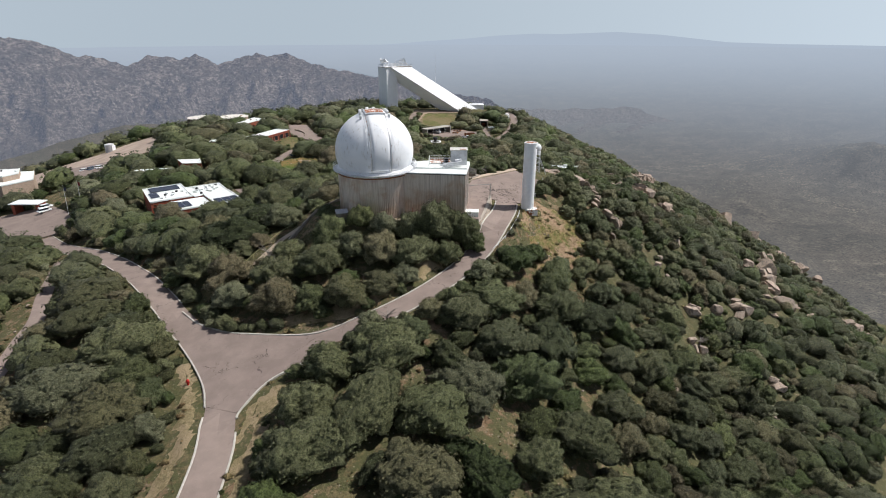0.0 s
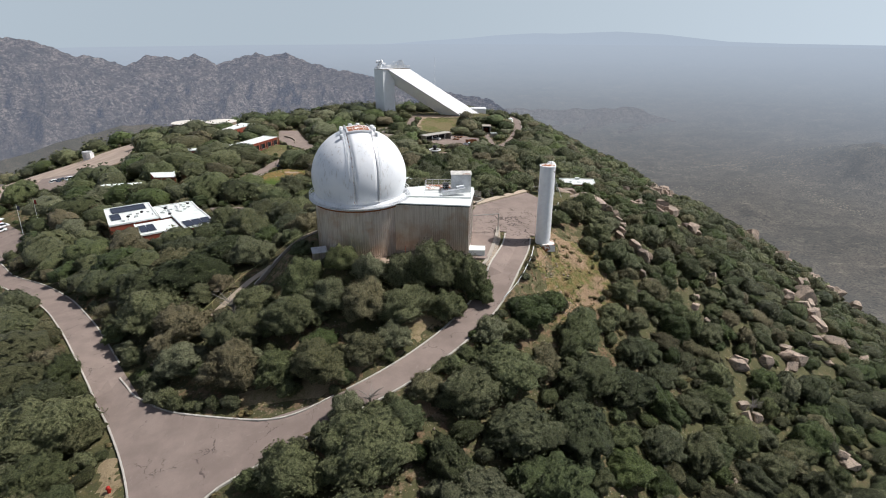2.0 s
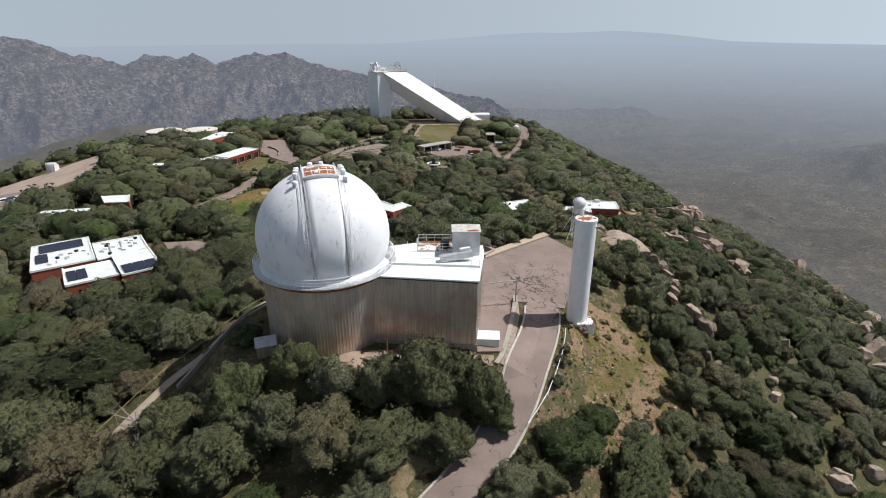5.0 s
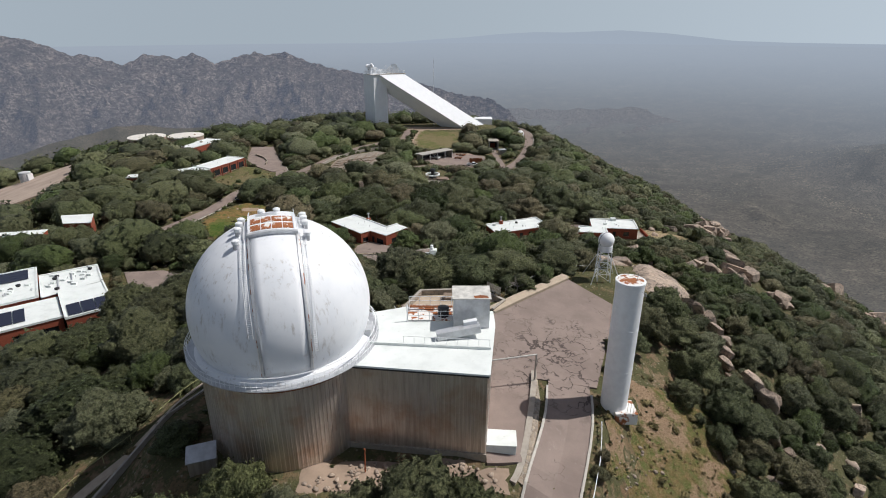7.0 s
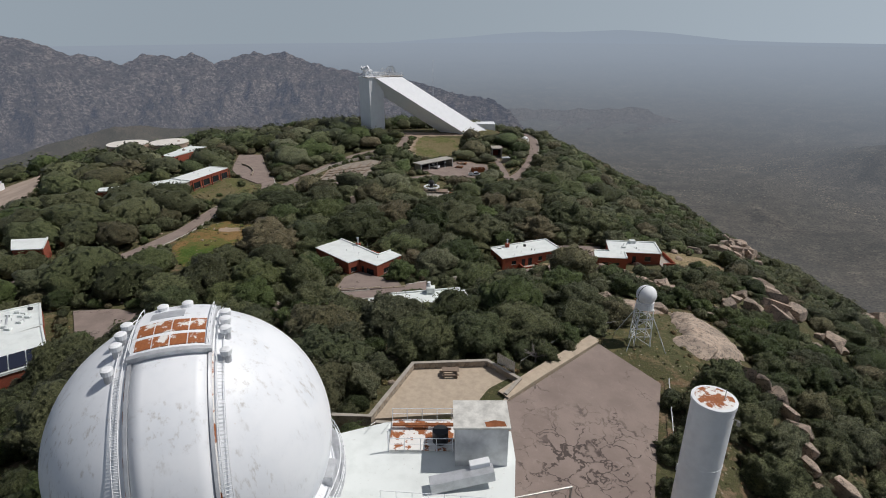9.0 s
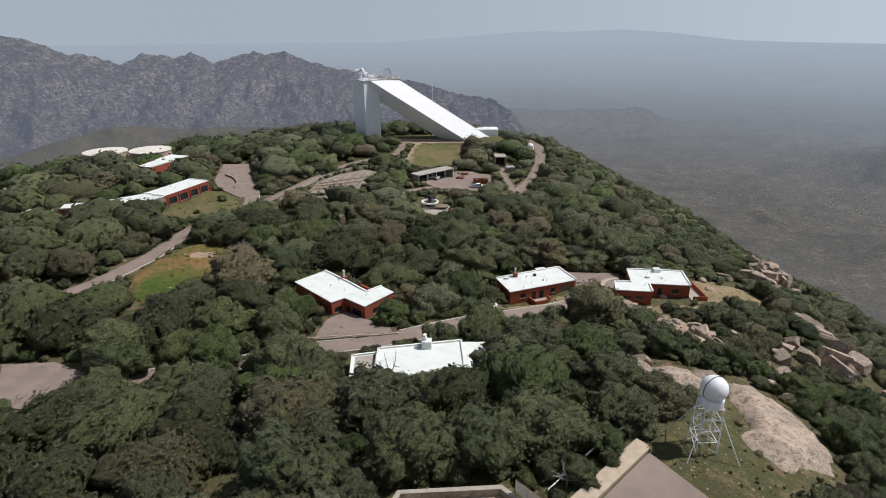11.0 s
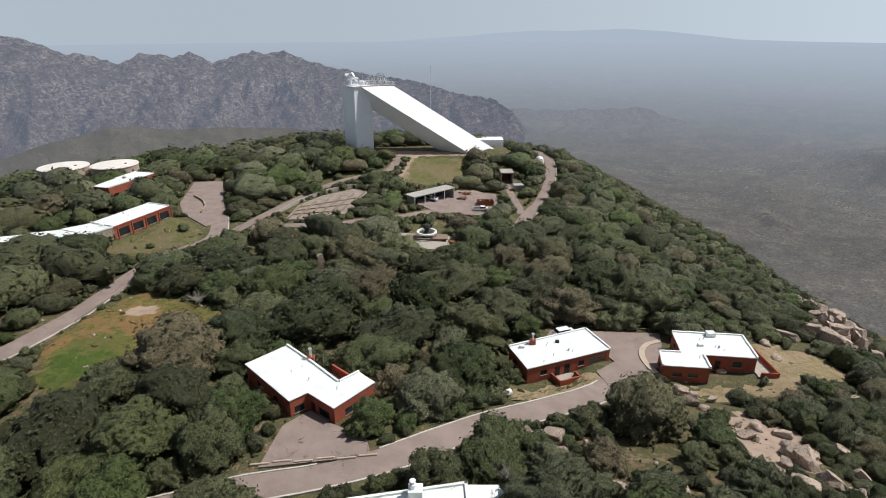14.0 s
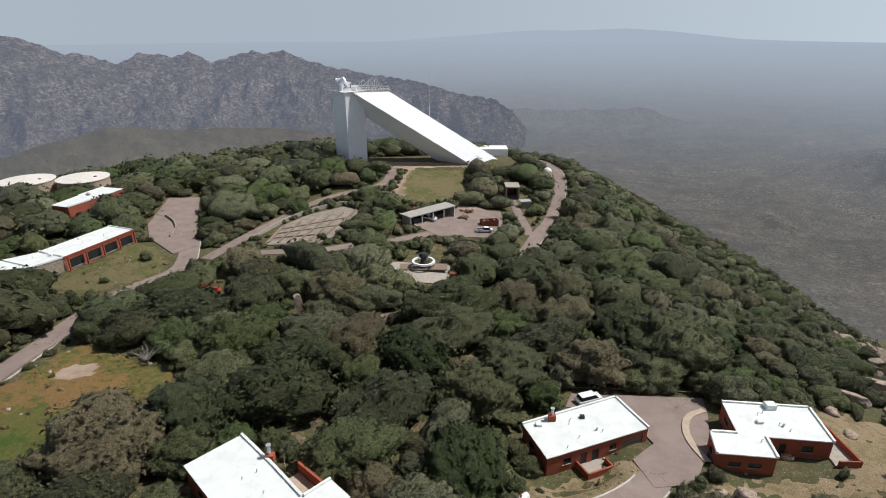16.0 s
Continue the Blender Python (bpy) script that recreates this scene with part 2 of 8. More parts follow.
PLATEAU = m_backdrop("far_plateau_haze_glow", (0.1, 0.1, 0.1), (0.1, 0.1, 0.1), (0.1, 0.1, 0.1), 0.003, ((0.435, 0.510, 0.615), (0.435, 0.510, 0.615), 100, 1000, 0.95, 0.97))
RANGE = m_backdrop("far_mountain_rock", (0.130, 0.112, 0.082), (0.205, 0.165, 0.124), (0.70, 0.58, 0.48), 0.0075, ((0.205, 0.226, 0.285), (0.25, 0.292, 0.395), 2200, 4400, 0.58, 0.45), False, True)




# ---------------------------------------------------------------- building blocks
def big_mesh(name, verts, tris, mat, tint=None):
    """A mesh from numpy arrays, for what has very many triangles."""
    me = bpy.data.meshes.new(name)
    me.vertices.add(len(verts))
    me.vertices.foreach_set("co", np.asarray(verts, np.float32).ravel())
    n = len(tris)
    me.loops.add(3 * n)
    me.loops.foreach_set("vertex_index", np.asarray(tris, np.int32).ravel())
    me.polygons.add(n)
    me.polygons.foreach_set("loop_start", np.arange(0, 3 * n, 3, dtype=np.int32))
    if tint is not None:
        at = me.attributes.new("tint", "FLOAT", "POINT")
        at.data.foreach_set("value", np.asarray(tint, np.float32))
    me.materials.append(mat)
    me.update(calc_edges=True)
    return me


def thing(name, m, label, category, group="", kind=""):
    ob = new(name)
    ob.matrix_basis = m
    return tagged(ob, label, category, group, kind)


def part(name, bm, material, parent, label="", m=None, smooth=False):
    """Link a bmesh as one mesh object under a thing or a part."""
    me = bpy.data.meshes.new(name)
    bm.to_mesh(me)
    bm.free()
    for mt in material if isinstance(material, (list, tuple)) else [material]:
        me.materials.append(mt)
    if smooth:
        me.shade_smooth()
    ob = new(name, me)
    ob.parent = parent
    if m is not None:
        ob.matrix_basis = m
    return tagged(ob, label)


def wpart(name, bm, material, parent, label="", smooth=False):
    """A part whose bmesh is drawn in the world's metres."""
    top = parent
    while top.parent:
        top = top.parent
    bm.transform(top.matrix_basis.inverted())
    return part(name, bm, material, parent, label, None, smooth)


def again(ob, name, m):
    """One more part on the same mesh."""
    o = new(name, ob.data)
    o.parent = ob.parent
    o.matrix_basis = m
    return o


def lone(name, bm, material, m, label, category, group="", kind="", smooth=False):
    """Link a bmesh as a thing that is one mesh."""
    ob = part(name, bm, material, None, label, m, smooth)
    return tagged(ob, label, category, group, kind)


def box(x0, x1, y0, y1, z0, z1, bevel=0.0, bm=None):
    bm = bm or bmesh.new()
    vs = [bm.verts.new((x, y, z)) for z in (z0, z1) for x, y in ((x0, y0), (x1, y0), (x1, y1), (x0, y1))]
    fs = [bm.faces.new([vs[i] for i in f]) for f in ((3, 2, 1, 0), (4, 5, 6, 7), (0, 1, 5, 4), (1, 2, 6, 5), (2, 3, 7, 6), (3, 0, 4, 7))]
    if bevel:
        es = list({e for f in fs for e in f.edges})
        bmesh.ops.bevel(bm, geom=es, offset=bevel, segments=1, affect="EDGES")
    return bm


def tube(points, r, sides=8, bm=None, r2=None, caps=True):
    """A round bar along points."""
    bm = bm or bmesh.new()
    pts = [Vector(p) for p in points]
    rings = []
    for i, p in enumerate(pts):
        d = (pts[min(i + 1, len(pts) - 1)] - pts[max(i - 1, 0)]).normalized()
        u = d.orthogonal().normalized()
        w = d.cross(u)
        rr = r if r2 is None else r + (r2 - r) * i / (len(pts) - 1)
        rings.append([bm.verts.new(p + rr * (math.cos(a) * u + math.sin(a) * w)) for a in (2 * math.pi * k / sides for k in range(sides))])
    for a, b in zip(rings, rings[1:]):
        for k in range(sides):
            bm.faces.new((a[k], a[(k + 1) % sides], b[(k + 1) % sides], b[k]))
    if caps:
        bm.faces.new(rings[0][::-1])
        bm.faces.new(rings[-1])
    return bm


def prism(poly, z0, z1, bm=None):
    """An upright prism over a plan polygon; z1 may be a function of x, y."""
    bm = bm or bmesh.new()
    f = z1 if callable(z1) else (lambda x, y: z1)
    g = z0 if callable(z0) else (lambda x, y: z0)
    lo = [bm.verts.new((x, y, g(x, y))) for x, y in poly]
    hi = [bm.verts.new((x, y, f(x, y))) for x, y in poly]
    n = len(poly)
    bm.faces.new(hi)
    bm.faces.new(lo[::-1])
    for i in range(n):
        bm.faces.new((lo[i], lo[(i + 1) % n], hi[(i + 1) % n], hi[i]))
    bmesh.ops.recalc_face_normals(bm, faces=bm.faces)
    return bm


def lathe(profile, sides=48, bm=None, a0=0.0, a1=2 * math.pi):
    """A turned body: profile of (radius, height)."""
    bm = bm or bmesh.new()
    full = a1 - a0 > 6.28
    n = sides if full else sides + 1
    rings = [[bm.verts.new((r * math.cos(a0 + (a1 - a0) * k / sides), r * math.sin(a0 + (a1 - a0) * k / sides), z)) for k in range(n)] for r, z in profile]
    for p, q in zip(rings, rings[1:]):
        for k in range(n if full else n - 1):
            bm.faces.new((p[k], p[(k + 1) % n], q[(k + 1) % n], q[k]))
    return bm


# ---------------------------------------------------------------- the lie of the land
SPOTS_RIDGE = [(-38, 88, -8.2), (-38, 74, -9.2), (-53, 98, -7.8), (-78, 128, -9.5), (-13, 83, -2.8), (4, 97, -0.4), (12, 111, 3.2), (17, 124, 5.0), (22, 150, 6.8), (5, 116, 6.2), (-14, 124, 5.6), (23, 113, -2.6), (36, 150, 4.5), (27, 158, 6.0), (-14, 196, -6.2), (-28, 186, -6.8), (-47, 187, -8.7), (11, 218, -12.6), (24, 230, -15.2), (52, 231, -15.2), (-18, 215, -9.0), (26, 179, 0.5), (42, 185, -1.5), (-3, 186, -6.4), (-3, 165, 3.0), (-30, 130, 2.6), (-37, 117, 0.6), (-25, 160, -2.0)]
SPOTS_FAR = [(-74, 229, -9.5), (-103, 233, -9.5), (-70, 258, -12.6), (-29, 266, -12.5), (-6, 293, -14.0), (22, 314, -18.5), (4, 335, -16.2), (-85, 303, -12.4), (-78, 337, -14.0), (-52, 310, -14.0), (-110, 330, -13.0), (-150, 367, -15.5), (-207, 340, -23.5), (48, 369, -18.0), (53, 409, -14.5), (27, 374, -17.5), (-37, 394, -9.0), (22, 400, -9.2), (-8, 378, -12.0), (-95, 182, -12.0), (-133, 193, -17.5), (-168, 220, -20.0), (0, 430, -13.0), (-60, 430, -14.0)]
SPOTS_SLOPE = [(52, 127, -11), (58, 112, -21), (71, 98, -28), (72, 118, -23), (41, 139, 0), (65, 164, -9), (73, 184, -16), (101, 174, -28), (150, 199, -51.5), (141, 163, -54), (60, 195, -10), (74, 203, -12), (86, 248, -21), (112, 342, -36.5), (102, 338, -30.5), (106, 376, -36), (85, 382, -25.5), (130, 222, -38.5), (152, 262, -53.5), (100, 258, -25), (-31, 40, -11), (10, 60, -10), (38, 78, -19), (0, 20, -16), (50, 40, -33), (-85, 60, -18), (-95, 100, -14.5), (180, 280, -80), (140, 430, -58), (0, 480, -34), (-70, 500, -40), (70, 480, -32), (-260, 420, -50), (-300, 300, -62), (-190, 150, -34), (-200, 60, -52)]
SPOT = np.array(SPOTS_RIDGE + SPOTS_FAR + SPOTS_SLOPE, float)


def spot_weights():
    n = len(SPOT)
    a = np.zeros((n + 3, n + 3))
    a[:n, :n] = np.hypot(SPOT[:, None, 0] - SPOT[None, :, 0], SPOT[:, None, 1] - SPOT[None, :, 1]) - np.eye(n)
    a[:n, n], a[:n, n + 1:] = 1, SPOT[:, :2]
    a[n:, :n] = a[:n, n:].T
    return np.linalg.solve(a, np.r_[SPOT[:, 2], 0, 0, 0])


WEIGHT = spot_weights()
EDGE_Y = (-100, 60, 130, 200, 260, 342, 400, 440, 600)
EDGE_X = (170, 170, 165, 152, 132, 114, 82, 56, 30)


def smooth01(v):
    v = np.clip(v, 0, 1)
    return v * v * (3 - 2 * v)


def wave(x, y, s, seed):
    """Cheap smooth noise from sines, about -1 to 1."""
    r = np.random.RandomState(seed)
    z = 0
    for k in range(6):
        a, p = r.uniform(0, 6.28), r.uniform(0, 6.28)
        f = (1.7 ** (k % 3)) / s
        z = z + np.sin((x * np.cos(a) + y * np.sin(a)) * f * 6.28 + p + 1.3 * np.sin((x * np.sin(a) - y * np.cos(a)) * f * 4 + p)) / (1 + k % 3)
    return z / 3


def base_height(x, y):
    x, y = np.asarray(x, float), np.asarray(y, float)
    cx, cy = np.clip(x, -300, 210), np.clip(y, -30, 520)
    z = WEIGHT[-3] + WEIGHT[-2] * cx + WEIGHT[-1] * cy
    for (a, b, _), w in zip(SPOT, WEIGHT[:-3]):
        z = z + w * np.hypot(cx - a, cy - b)
    over = np.clip(x - np.interp(y, EDGE_Y, EDGE_X), 0, 120)
    z = z - 0.45 * over
    out = np.hypot(x - cx, y - cy)
    z = z - 0.62 * out * (1 - 0.00025 * np.clip(out, 0, 1500))
    z = z + 0.9 * wave(x, y, 38, 3) * smooth01((np.abs(x) - 30) / 60)
    z = z + wave(x, y, 260, 5) * np.clip(out * 0.09, 0, 45)
    return z


def to_line(x, y, line):
    """Distance to a polyline, and the place along it (0 to number of legs)."""
    best, where = np.full(np.shape(x), 1e9), np.zeros(np.shape(x))
    for i, ((ax, ay), (bx, by)) in enumerate(zip(line, line[1:])):
        dx, dy = bx - ax, by - ay
        t = np.clip(((x - ax) * dx + (y - ay) * dy) / (dx * dx + dy * dy), 0, 1)
        d = np.hypot(x - ax - t * dx, y - ay - t * dy)
        where = np.where(d < best, i + t, where)
        best = np.minimum(best, d)
    return best, where


def to_poly(x, y, poly):
    """Distance outside a polygon; negative inside."""
    d, _ = to_line(x, y, list(poly) + [poly[0]])
    inside = np.zeros(np.shape(x), bool)
    n = len(poly)
    for i in range(n):
        (ax, ay), (bx, by) = poly[i], poly[(i + 1) % n]
        if ay == by:
            continue
        hit = ((ay > y) != (by > y)) & (x < (bx - ax) * (y - ay) / (by - ay) + ax)
        inside ^= hit
    return np.where(inside, -d, d)


def curve(points, step=2.0):
    """A smooth line through plan points, with a vertex about every step."""
    p = np.array([points[0]] + list(points) + [points[-1]], float)
    out = []
    for i in range(1, len(p) - 2):
        n = max(2, int(np.hypot(*(p[i + 1] - p[i])) / step))
        for k in range(n):
            t = k / n
            out.append(0.5 * (2 * p[i] + (p[i + 1] - p[i - 1]) * t + (2 * p[i - 1] - 5 * p[i] + 4 * p[i + 1] - p[i + 2]) * t * t + (3 * p[i] - p[i - 1] - 3 * p[i + 1] + p[i + 2]) * t ** 3))
    out.append(p[-1])
    return [tuple(v) for v in out]


# roads: name, plan line, width, kerb on the left and the right
ROADS = [
    ("summit_road", [(-28, 20), (-29.7, 40), (-30.7, 53), (-31.5, 60.5), (-33.5, 68), (-34.5, 74.5), (-31, 79.8), (-24, 81.5), (-14, 84.3), (-5, 90.5), (3.5, 99.5), (8.3, 107), (11.5, 114.5), (14.2, 122), (15.4, 128)], 4.8),
    ("west_road", [(-35, 72), (-40, 82), (-48, 91), (-57, 101), (-70, 115.5), (-83, 129), (-99, 142), (-113, 152), (-129, 167)], 5.0),
    ("house_road", [(-64, 186), (-48, 187.5), (-34, 190), (-22, 193.5), (-14, 195.5), (-6, 199), (1, 204), (9, 209.5), (18, 214.5), (27, 220), (34, 228), (40, 237)], 4.6),
    ("lodge_road", [(-112, 203), (-98, 208), (-87, 216), (-78, 226), (-74.5, 240), (-75.5, 255), (-75, 266), (-71, 279), (-66, 292), (-69, 306), (-76, 322), (-83, 336)], 5.0),
    ("tower_road", [(24, 313), (30, 328), (37, 344), (43, 362), (47.5, 380), (49.5, 396), (46, 410), (36, 416)], 4.6),
    ("bench_road", [(-62, 300), (-57.2, 317.5), (-50.8, 332), (-43.2, 347.5), (-35, 356.5), (-26, 363), (-21, 371), (-19.5, 386)], 3.6),
    ("service_track", [(-77, 66), (-80.5, 82), (-84.3, 95.7), (-86.8, 104.5), (-93.9, 118), (-104, 139)], 3.2),
    ("yard_road", [(-58, 303), (-46, 305.5), (-34, 306.8), (-22.5, 312.6), (-13, 317.4), (-2, 326)], 3.6),
    ("tunnel_track", [(26.6, 366), (27.4, 352), (28.4, 340), (28.6, 331)], 2.8),
]
# paved yards: name, plan polygon
LOTS = [
    ("junction", [(-36.3, 69.7), (-30.9, 67.5), (-28, 73.4), (-22.5, 76.8), (-17.4, 79.9), (-21.8, 82.8), (-31.6, 85.6), (-39.9, 88.4), (-46.9, 92.7), (-49.7, 95.4), (-53, 92.6), (-48.8, 88.2), (-42.5, 80.4), (-38.2, 74)]),
    ("summit_lot", [(11.7, 128.3), (18.6, 127.5), (26.3, 147.2), (20.8, 154.4), (7.6, 141.6), (5.4, 134), (5.4, 128.6)]),
    ("apron", [(4.9, 115.2), (8.3, 115.6), (11.3, 129.0), (12.2, 131), (5.2, 131)]),
    ("west_lot", [(-134, 168), (-126, 171), (-131, 187), (-150, 203), (-172, 200), (-160, 180)]),
    ("cottage_lot", [(30, 222), (36, 223), (41.5, 231), (45.5, 240), (47, 245.5), (24, 246), (22, 241.5), (31, 240.5), (33.5, 232), (29, 228)]),
    ("cottage_drive", [(-22, 197), (-8, 199.5), (-9.5, 204), (-14.5, 206.5), (-18.6, 210), (-21.5, 206)]),
    ("house_lot", [(-67, 181), (-60, 179.5), (-54, 184), (-56, 188.5), (-66, 193.5), (-75, 193)]),
    ("works_yard", [(-8.5, 331), (0, 323.5), (15, 326), (21, 337), (21, 351), (5, 350), (-9, 337)]),
    ("terrace_yard", [(-50, 311), (-36, 311.5), (-29, 321), (-26.5, 340.5), (-33, 344), (-43, 335.5), (-49, 325)]),
    ("west_yard", [(-150, 262), (-160, 240), (-182, 258), (-195, 285), (-170, 280)]),
    ("dirt_lot", [(-146, 277), (-157, 300), (-168, 328), (-180, 352), (-200, 350), (-212, 338), (-236, 336), (-262, 330), (-262, 290), (-215, 274), (-190, 262), (-172, 260)]),
    ("lodge_lot", [(-68, 308.5), (-72, 302.5), (-84, 314), (-90, 325), (-97, 354), (-86.6, 355.8), (-78.8, 335)]),
    ("antenna_pad", [(-12.5, 287.5), (2.8, 287.5), (2.8, 300), (-12.5, 300)]),
]
PADS = [("dome", (-15.2, 122.2), 13, 5.9), ("cottage", (22.5, 231.0), 8.5, -15.4), ("cottage", (50.5, 231.5), 10.5, -15.4), ("office", (-75.5, 168.0), 6, -11.3)]
LINES = []
for _name, _pts, _w in ROADS:
    _c = curve(_pts)
    _z = base_height(*np.array(_c).T)
    for _ in range(12):
        _z[1:-1] = (_z[:-2] + 2 * _z[1:-1] + _z[2:]) / 4
    LINES.append((_name, _c, _z, _w))
PLANES = []
for _name, _poly in LOTS:
    _p = np.array(_poly)
    _a = np.c_[np.ones(len(_p)), _p]
    PLANES.append((_name, _poly, np.linalg.lstsq(_a, base_height(*_p.T), rcond=None)[0]))


def height(x, y):
    """The ground: the ridge, benched where roads and yards lie."""
    x, y = np.asarray(x, float), np.asarray(y, float)
    z = base_height(x, y)
    for _, (cx, cy), r, pz in PADS:
        z = z + (pz - z) * smooth01((r + 6 - np.hypot(x - cx, y - cy)) / 7)
    for _, line, lz, w in LINES:
        d, at = to_line(x, y, line)
        z = z + (np.interp(at, np.arange(len(lz)), lz) - z) * smooth01((w / 2 + 4.5 - d) / 4)
    for _, poly, (a, b, c) in PLANES:
        d = to_poly(x, y, poly)
        z = z + (a + b * x + c * y - z) * smooth01((5 - d) / 4)
    return z


def ground_z(x, y):
    return float(height(np.array([x]), np.array([y]))[0])


# ---------------------------------------------------------------- ground, roads, distance
def spread(lo, hi, step, far_lo, far_hi, grow=1.18):
    a = list(np.arange(lo, hi + 0.01, step))
    s = step
    while a[-1] < far_hi:
        s *= grow
        a.append(a[-1] + s)
    s = step
    while a[0] > far_lo:
        s *= grow
        a.insert(0, a[0] - s)
    return np.array(a)


gx, gy = spread(-130, 100, 2.2, -1250, 1250), spread(30, 425, 2.2, -1000, 1600)
GX, GY = np.meshgrid(gx, gy)
GZ = height(GX, GY) - 0.06 + 0.12 * wave(GX, GY, 7, 8)
for _, _poly, _ in PLANES:      # the soil lies well under the paving
    GZ = GZ - 0.35 * smooth01((0.3 - to_poly(GX, GY, _poly)) / 1.5)
ni, nj = GX.shape
idx = np.arange(ni * nj).reshape(ni, nj)
q = np.stack([idx[:-1, :-1], idx[:-1, 1:], idx[1:, 1:], idx[1:, :-1]], -1).reshape(-1, 4)
tri = np.concatenate([q[:, [0, 1, 2]], q[:, [0, 2, 3]]])
ground = new("ground", big_mesh("ground", np.stack([GX, GY, GZ], -1).reshape(-1, 3), tri, GROUND))
ground.data.shade_smooth()
tagged(ground, "dry brown mountain soil with grass and gravel", "ground", kind="structure")


def far_profile(r):
    """Height of the desert by distance; it lifts towards the skyline as the distance is drawn together."""
    dep = np.interp(r, (800, 1600, 2400, 3000, 3600, 4200, 4600, 4800), (29.0, 21.0, 14.5, 10.4, 6.6, 3.6, 2.05, 1.72))
    return 45 - r * np.tan(np.radians(dep))


rr = np.concatenate([np.linspace(900, 2400, 60), np.linspace(2420, 4800, 120)])
aa = np.concatenate([np.radians(np.linspace(-50, 50, 330)), np.radians(np.linspace(53, 307, 60))])
RR, AA = np.meshgrid(rr, aa)
FX, FY = RR * np.sin(AA), 100 + RR * np.cos(AA)
DEG = np.where(np.degrees(AA) > 180, np.degrees(AA) - 360, np.degrees(AA))
FZ = far_profile(RR) + wave(FX, FY, 900, 11) * 14 * smooth01((RR - 900) / 500) * (1 - 0.96 * smooth01((RR - 2400) / 1700))
RANGE_AZ, RANGE_R = (-62, -16, -8, 0, 8, 16, 24, 32), (4300, 4300, 3950, 3450, 3050, 2900, 2850, 2850)
BACK = np.interp(DEG, RANGE_AZ, RANGE_R)
BEHIND = smooth01((RR - 2650) / 200) * (1 - smooth01((RR - BACK - 20) / 60)) * smooth01((11 - DEG) / 10) * smooth01((DEG + 100) / 20)
FZ = FZ - BEHIND * np.maximum(FZ - (45 - RR * np.tan(radians(13.0))), 0)
FZ = FZ + np.abs(wave(FX, FY, 330, 12)) * 5 * (1 - 0.97 * smooth01((RR - 2000) / 1600)) + np.abs(wave(FX, FY, 120, 13)) * 2.5 * (1 - 0.98 * smooth01((RR - 1600) / 1600))
for az, r0, h, wa, wr in ((40.0, 2900, 95, 4.4, 200), (31, 2150, 45, 3.5, 150), (13, 2250, 25, 4, 200), (27, 1900, 35, 3, 120)):
    FZ = FZ + h * np.exp(-((DEG - az) / wa) ** 2 - ((RR - r0) / wr) ** 2) * (1 + 0.2 * wave(FX, FY, 160, 200 + int(az)))
ni, nj = FX.shape
idx = np.arange(ni * nj).reshape(ni, nj)
q = np.stack([idx, np.roll(idx, -1, 0)], 0)
q = np.stack([idx[:, :-1], idx[:, 1:], np.roll(idx, -1, 0)[:, 1:], np.roll(idx, -1, 0)[:, :-1]], -1).reshape(-1, 4)
tri = np.concatenate([q[:, [0, 2, 1]], q[:, [0, 3, 2]]])
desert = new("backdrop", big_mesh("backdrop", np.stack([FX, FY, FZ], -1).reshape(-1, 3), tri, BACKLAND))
desert.data.shade_smooth()
tagged(desert, "hazy desert plain far below the mountain", "desert", kind="structure")


def ridged(x, y, z, octaves=6):
    """Sharp-crested fractal heights for arrays of places."""
    f = noise.ridged_multi_fractal
    return np.array([f((a, b, c), 0.85, 2.15, octaves, 1.0, 2.0) for a, b, c in zip(np.ravel(x), np.ravel(y), np.ravel(z))]).reshape(np.shape(x))


def far_range(name, az, top, r0, depth, foot, rough, seed, mat, label, cols=640, rows=100, rib=0.0021):
    """A far mountain range: skyline heights by bearing, falling towards the viewer in ribs and gullies."""
    a = np.radians(np.linspace(az[0], az[-1], cols))
    d = np.linspace(0, 1.2, rows)
    A_, D_ = np.meshgrid(a, d)
    back = np.interp(np.degrees(A_), *r0)
    R_ = back - np.interp(np.degrees(A_), *depth) * D_
    x, y = R_ * np.sin(A_), 100 + R_ * np.cos(A_)
    crest = 45 - back * np.tan(np.radians(np.interp(np.degrees(A_), az, top)))
    low = 45 - R_ * np.tan(np.radians(np.interp(np.degrees(A_), *foot)))
    tall = np.clip((crest - low) / 480, 0.08, 1) ** 1.4
    z = crest + (low - crest) * np.clip(D_, 0, 1) ** 0.8
    ribs = ridged((4000 * A_ + 620 * D_) * rib * 0.8, D_ * 0.9, np.full(A_.shape, seed), 6) - 1.1
    fold = ridged((4000 * A_ - 300 * D_) * rib * 3.1, D_ * 2.6, np.full(A_.shape, seed + 7.0), 4) - 1.1
    crag = ridged(x * 0.013, y * 0.013, z * 0.013 + seed, 4) - 1.1
    z = z + (ribs * rough + fold * rough * 0.3) * tall * (0.05 + np.sin(np.pi * np.clip(D_ * 0.95, 0, 1))) + crag * rough * (0.06 + 0.06 * np.clip(D_ * 4, 0, 1)) * tall
    z = np.where(D_ > 1, np.minimum(z, low - 200 * (D_ - 1)), z)
    n, m_ = A_.shape
    ix = np.arange(n * m_).reshape(n, m_)
    qq = np.stack([ix[:-1, :-1], ix[:-1, 1:], ix[1:, 1:], ix[1:, :-1]], -1).reshape(-1, 4)
    tr = np.concatenate([qq[:, [0, 2, 1]], qq[:, [0, 3, 2]]])
    ob = new(name, big_mesh(name, np.stack([x, y, z], -1).reshape(-1, 3), tr, mat))
    return tagged(ob, label, "mountains", kind="structure")


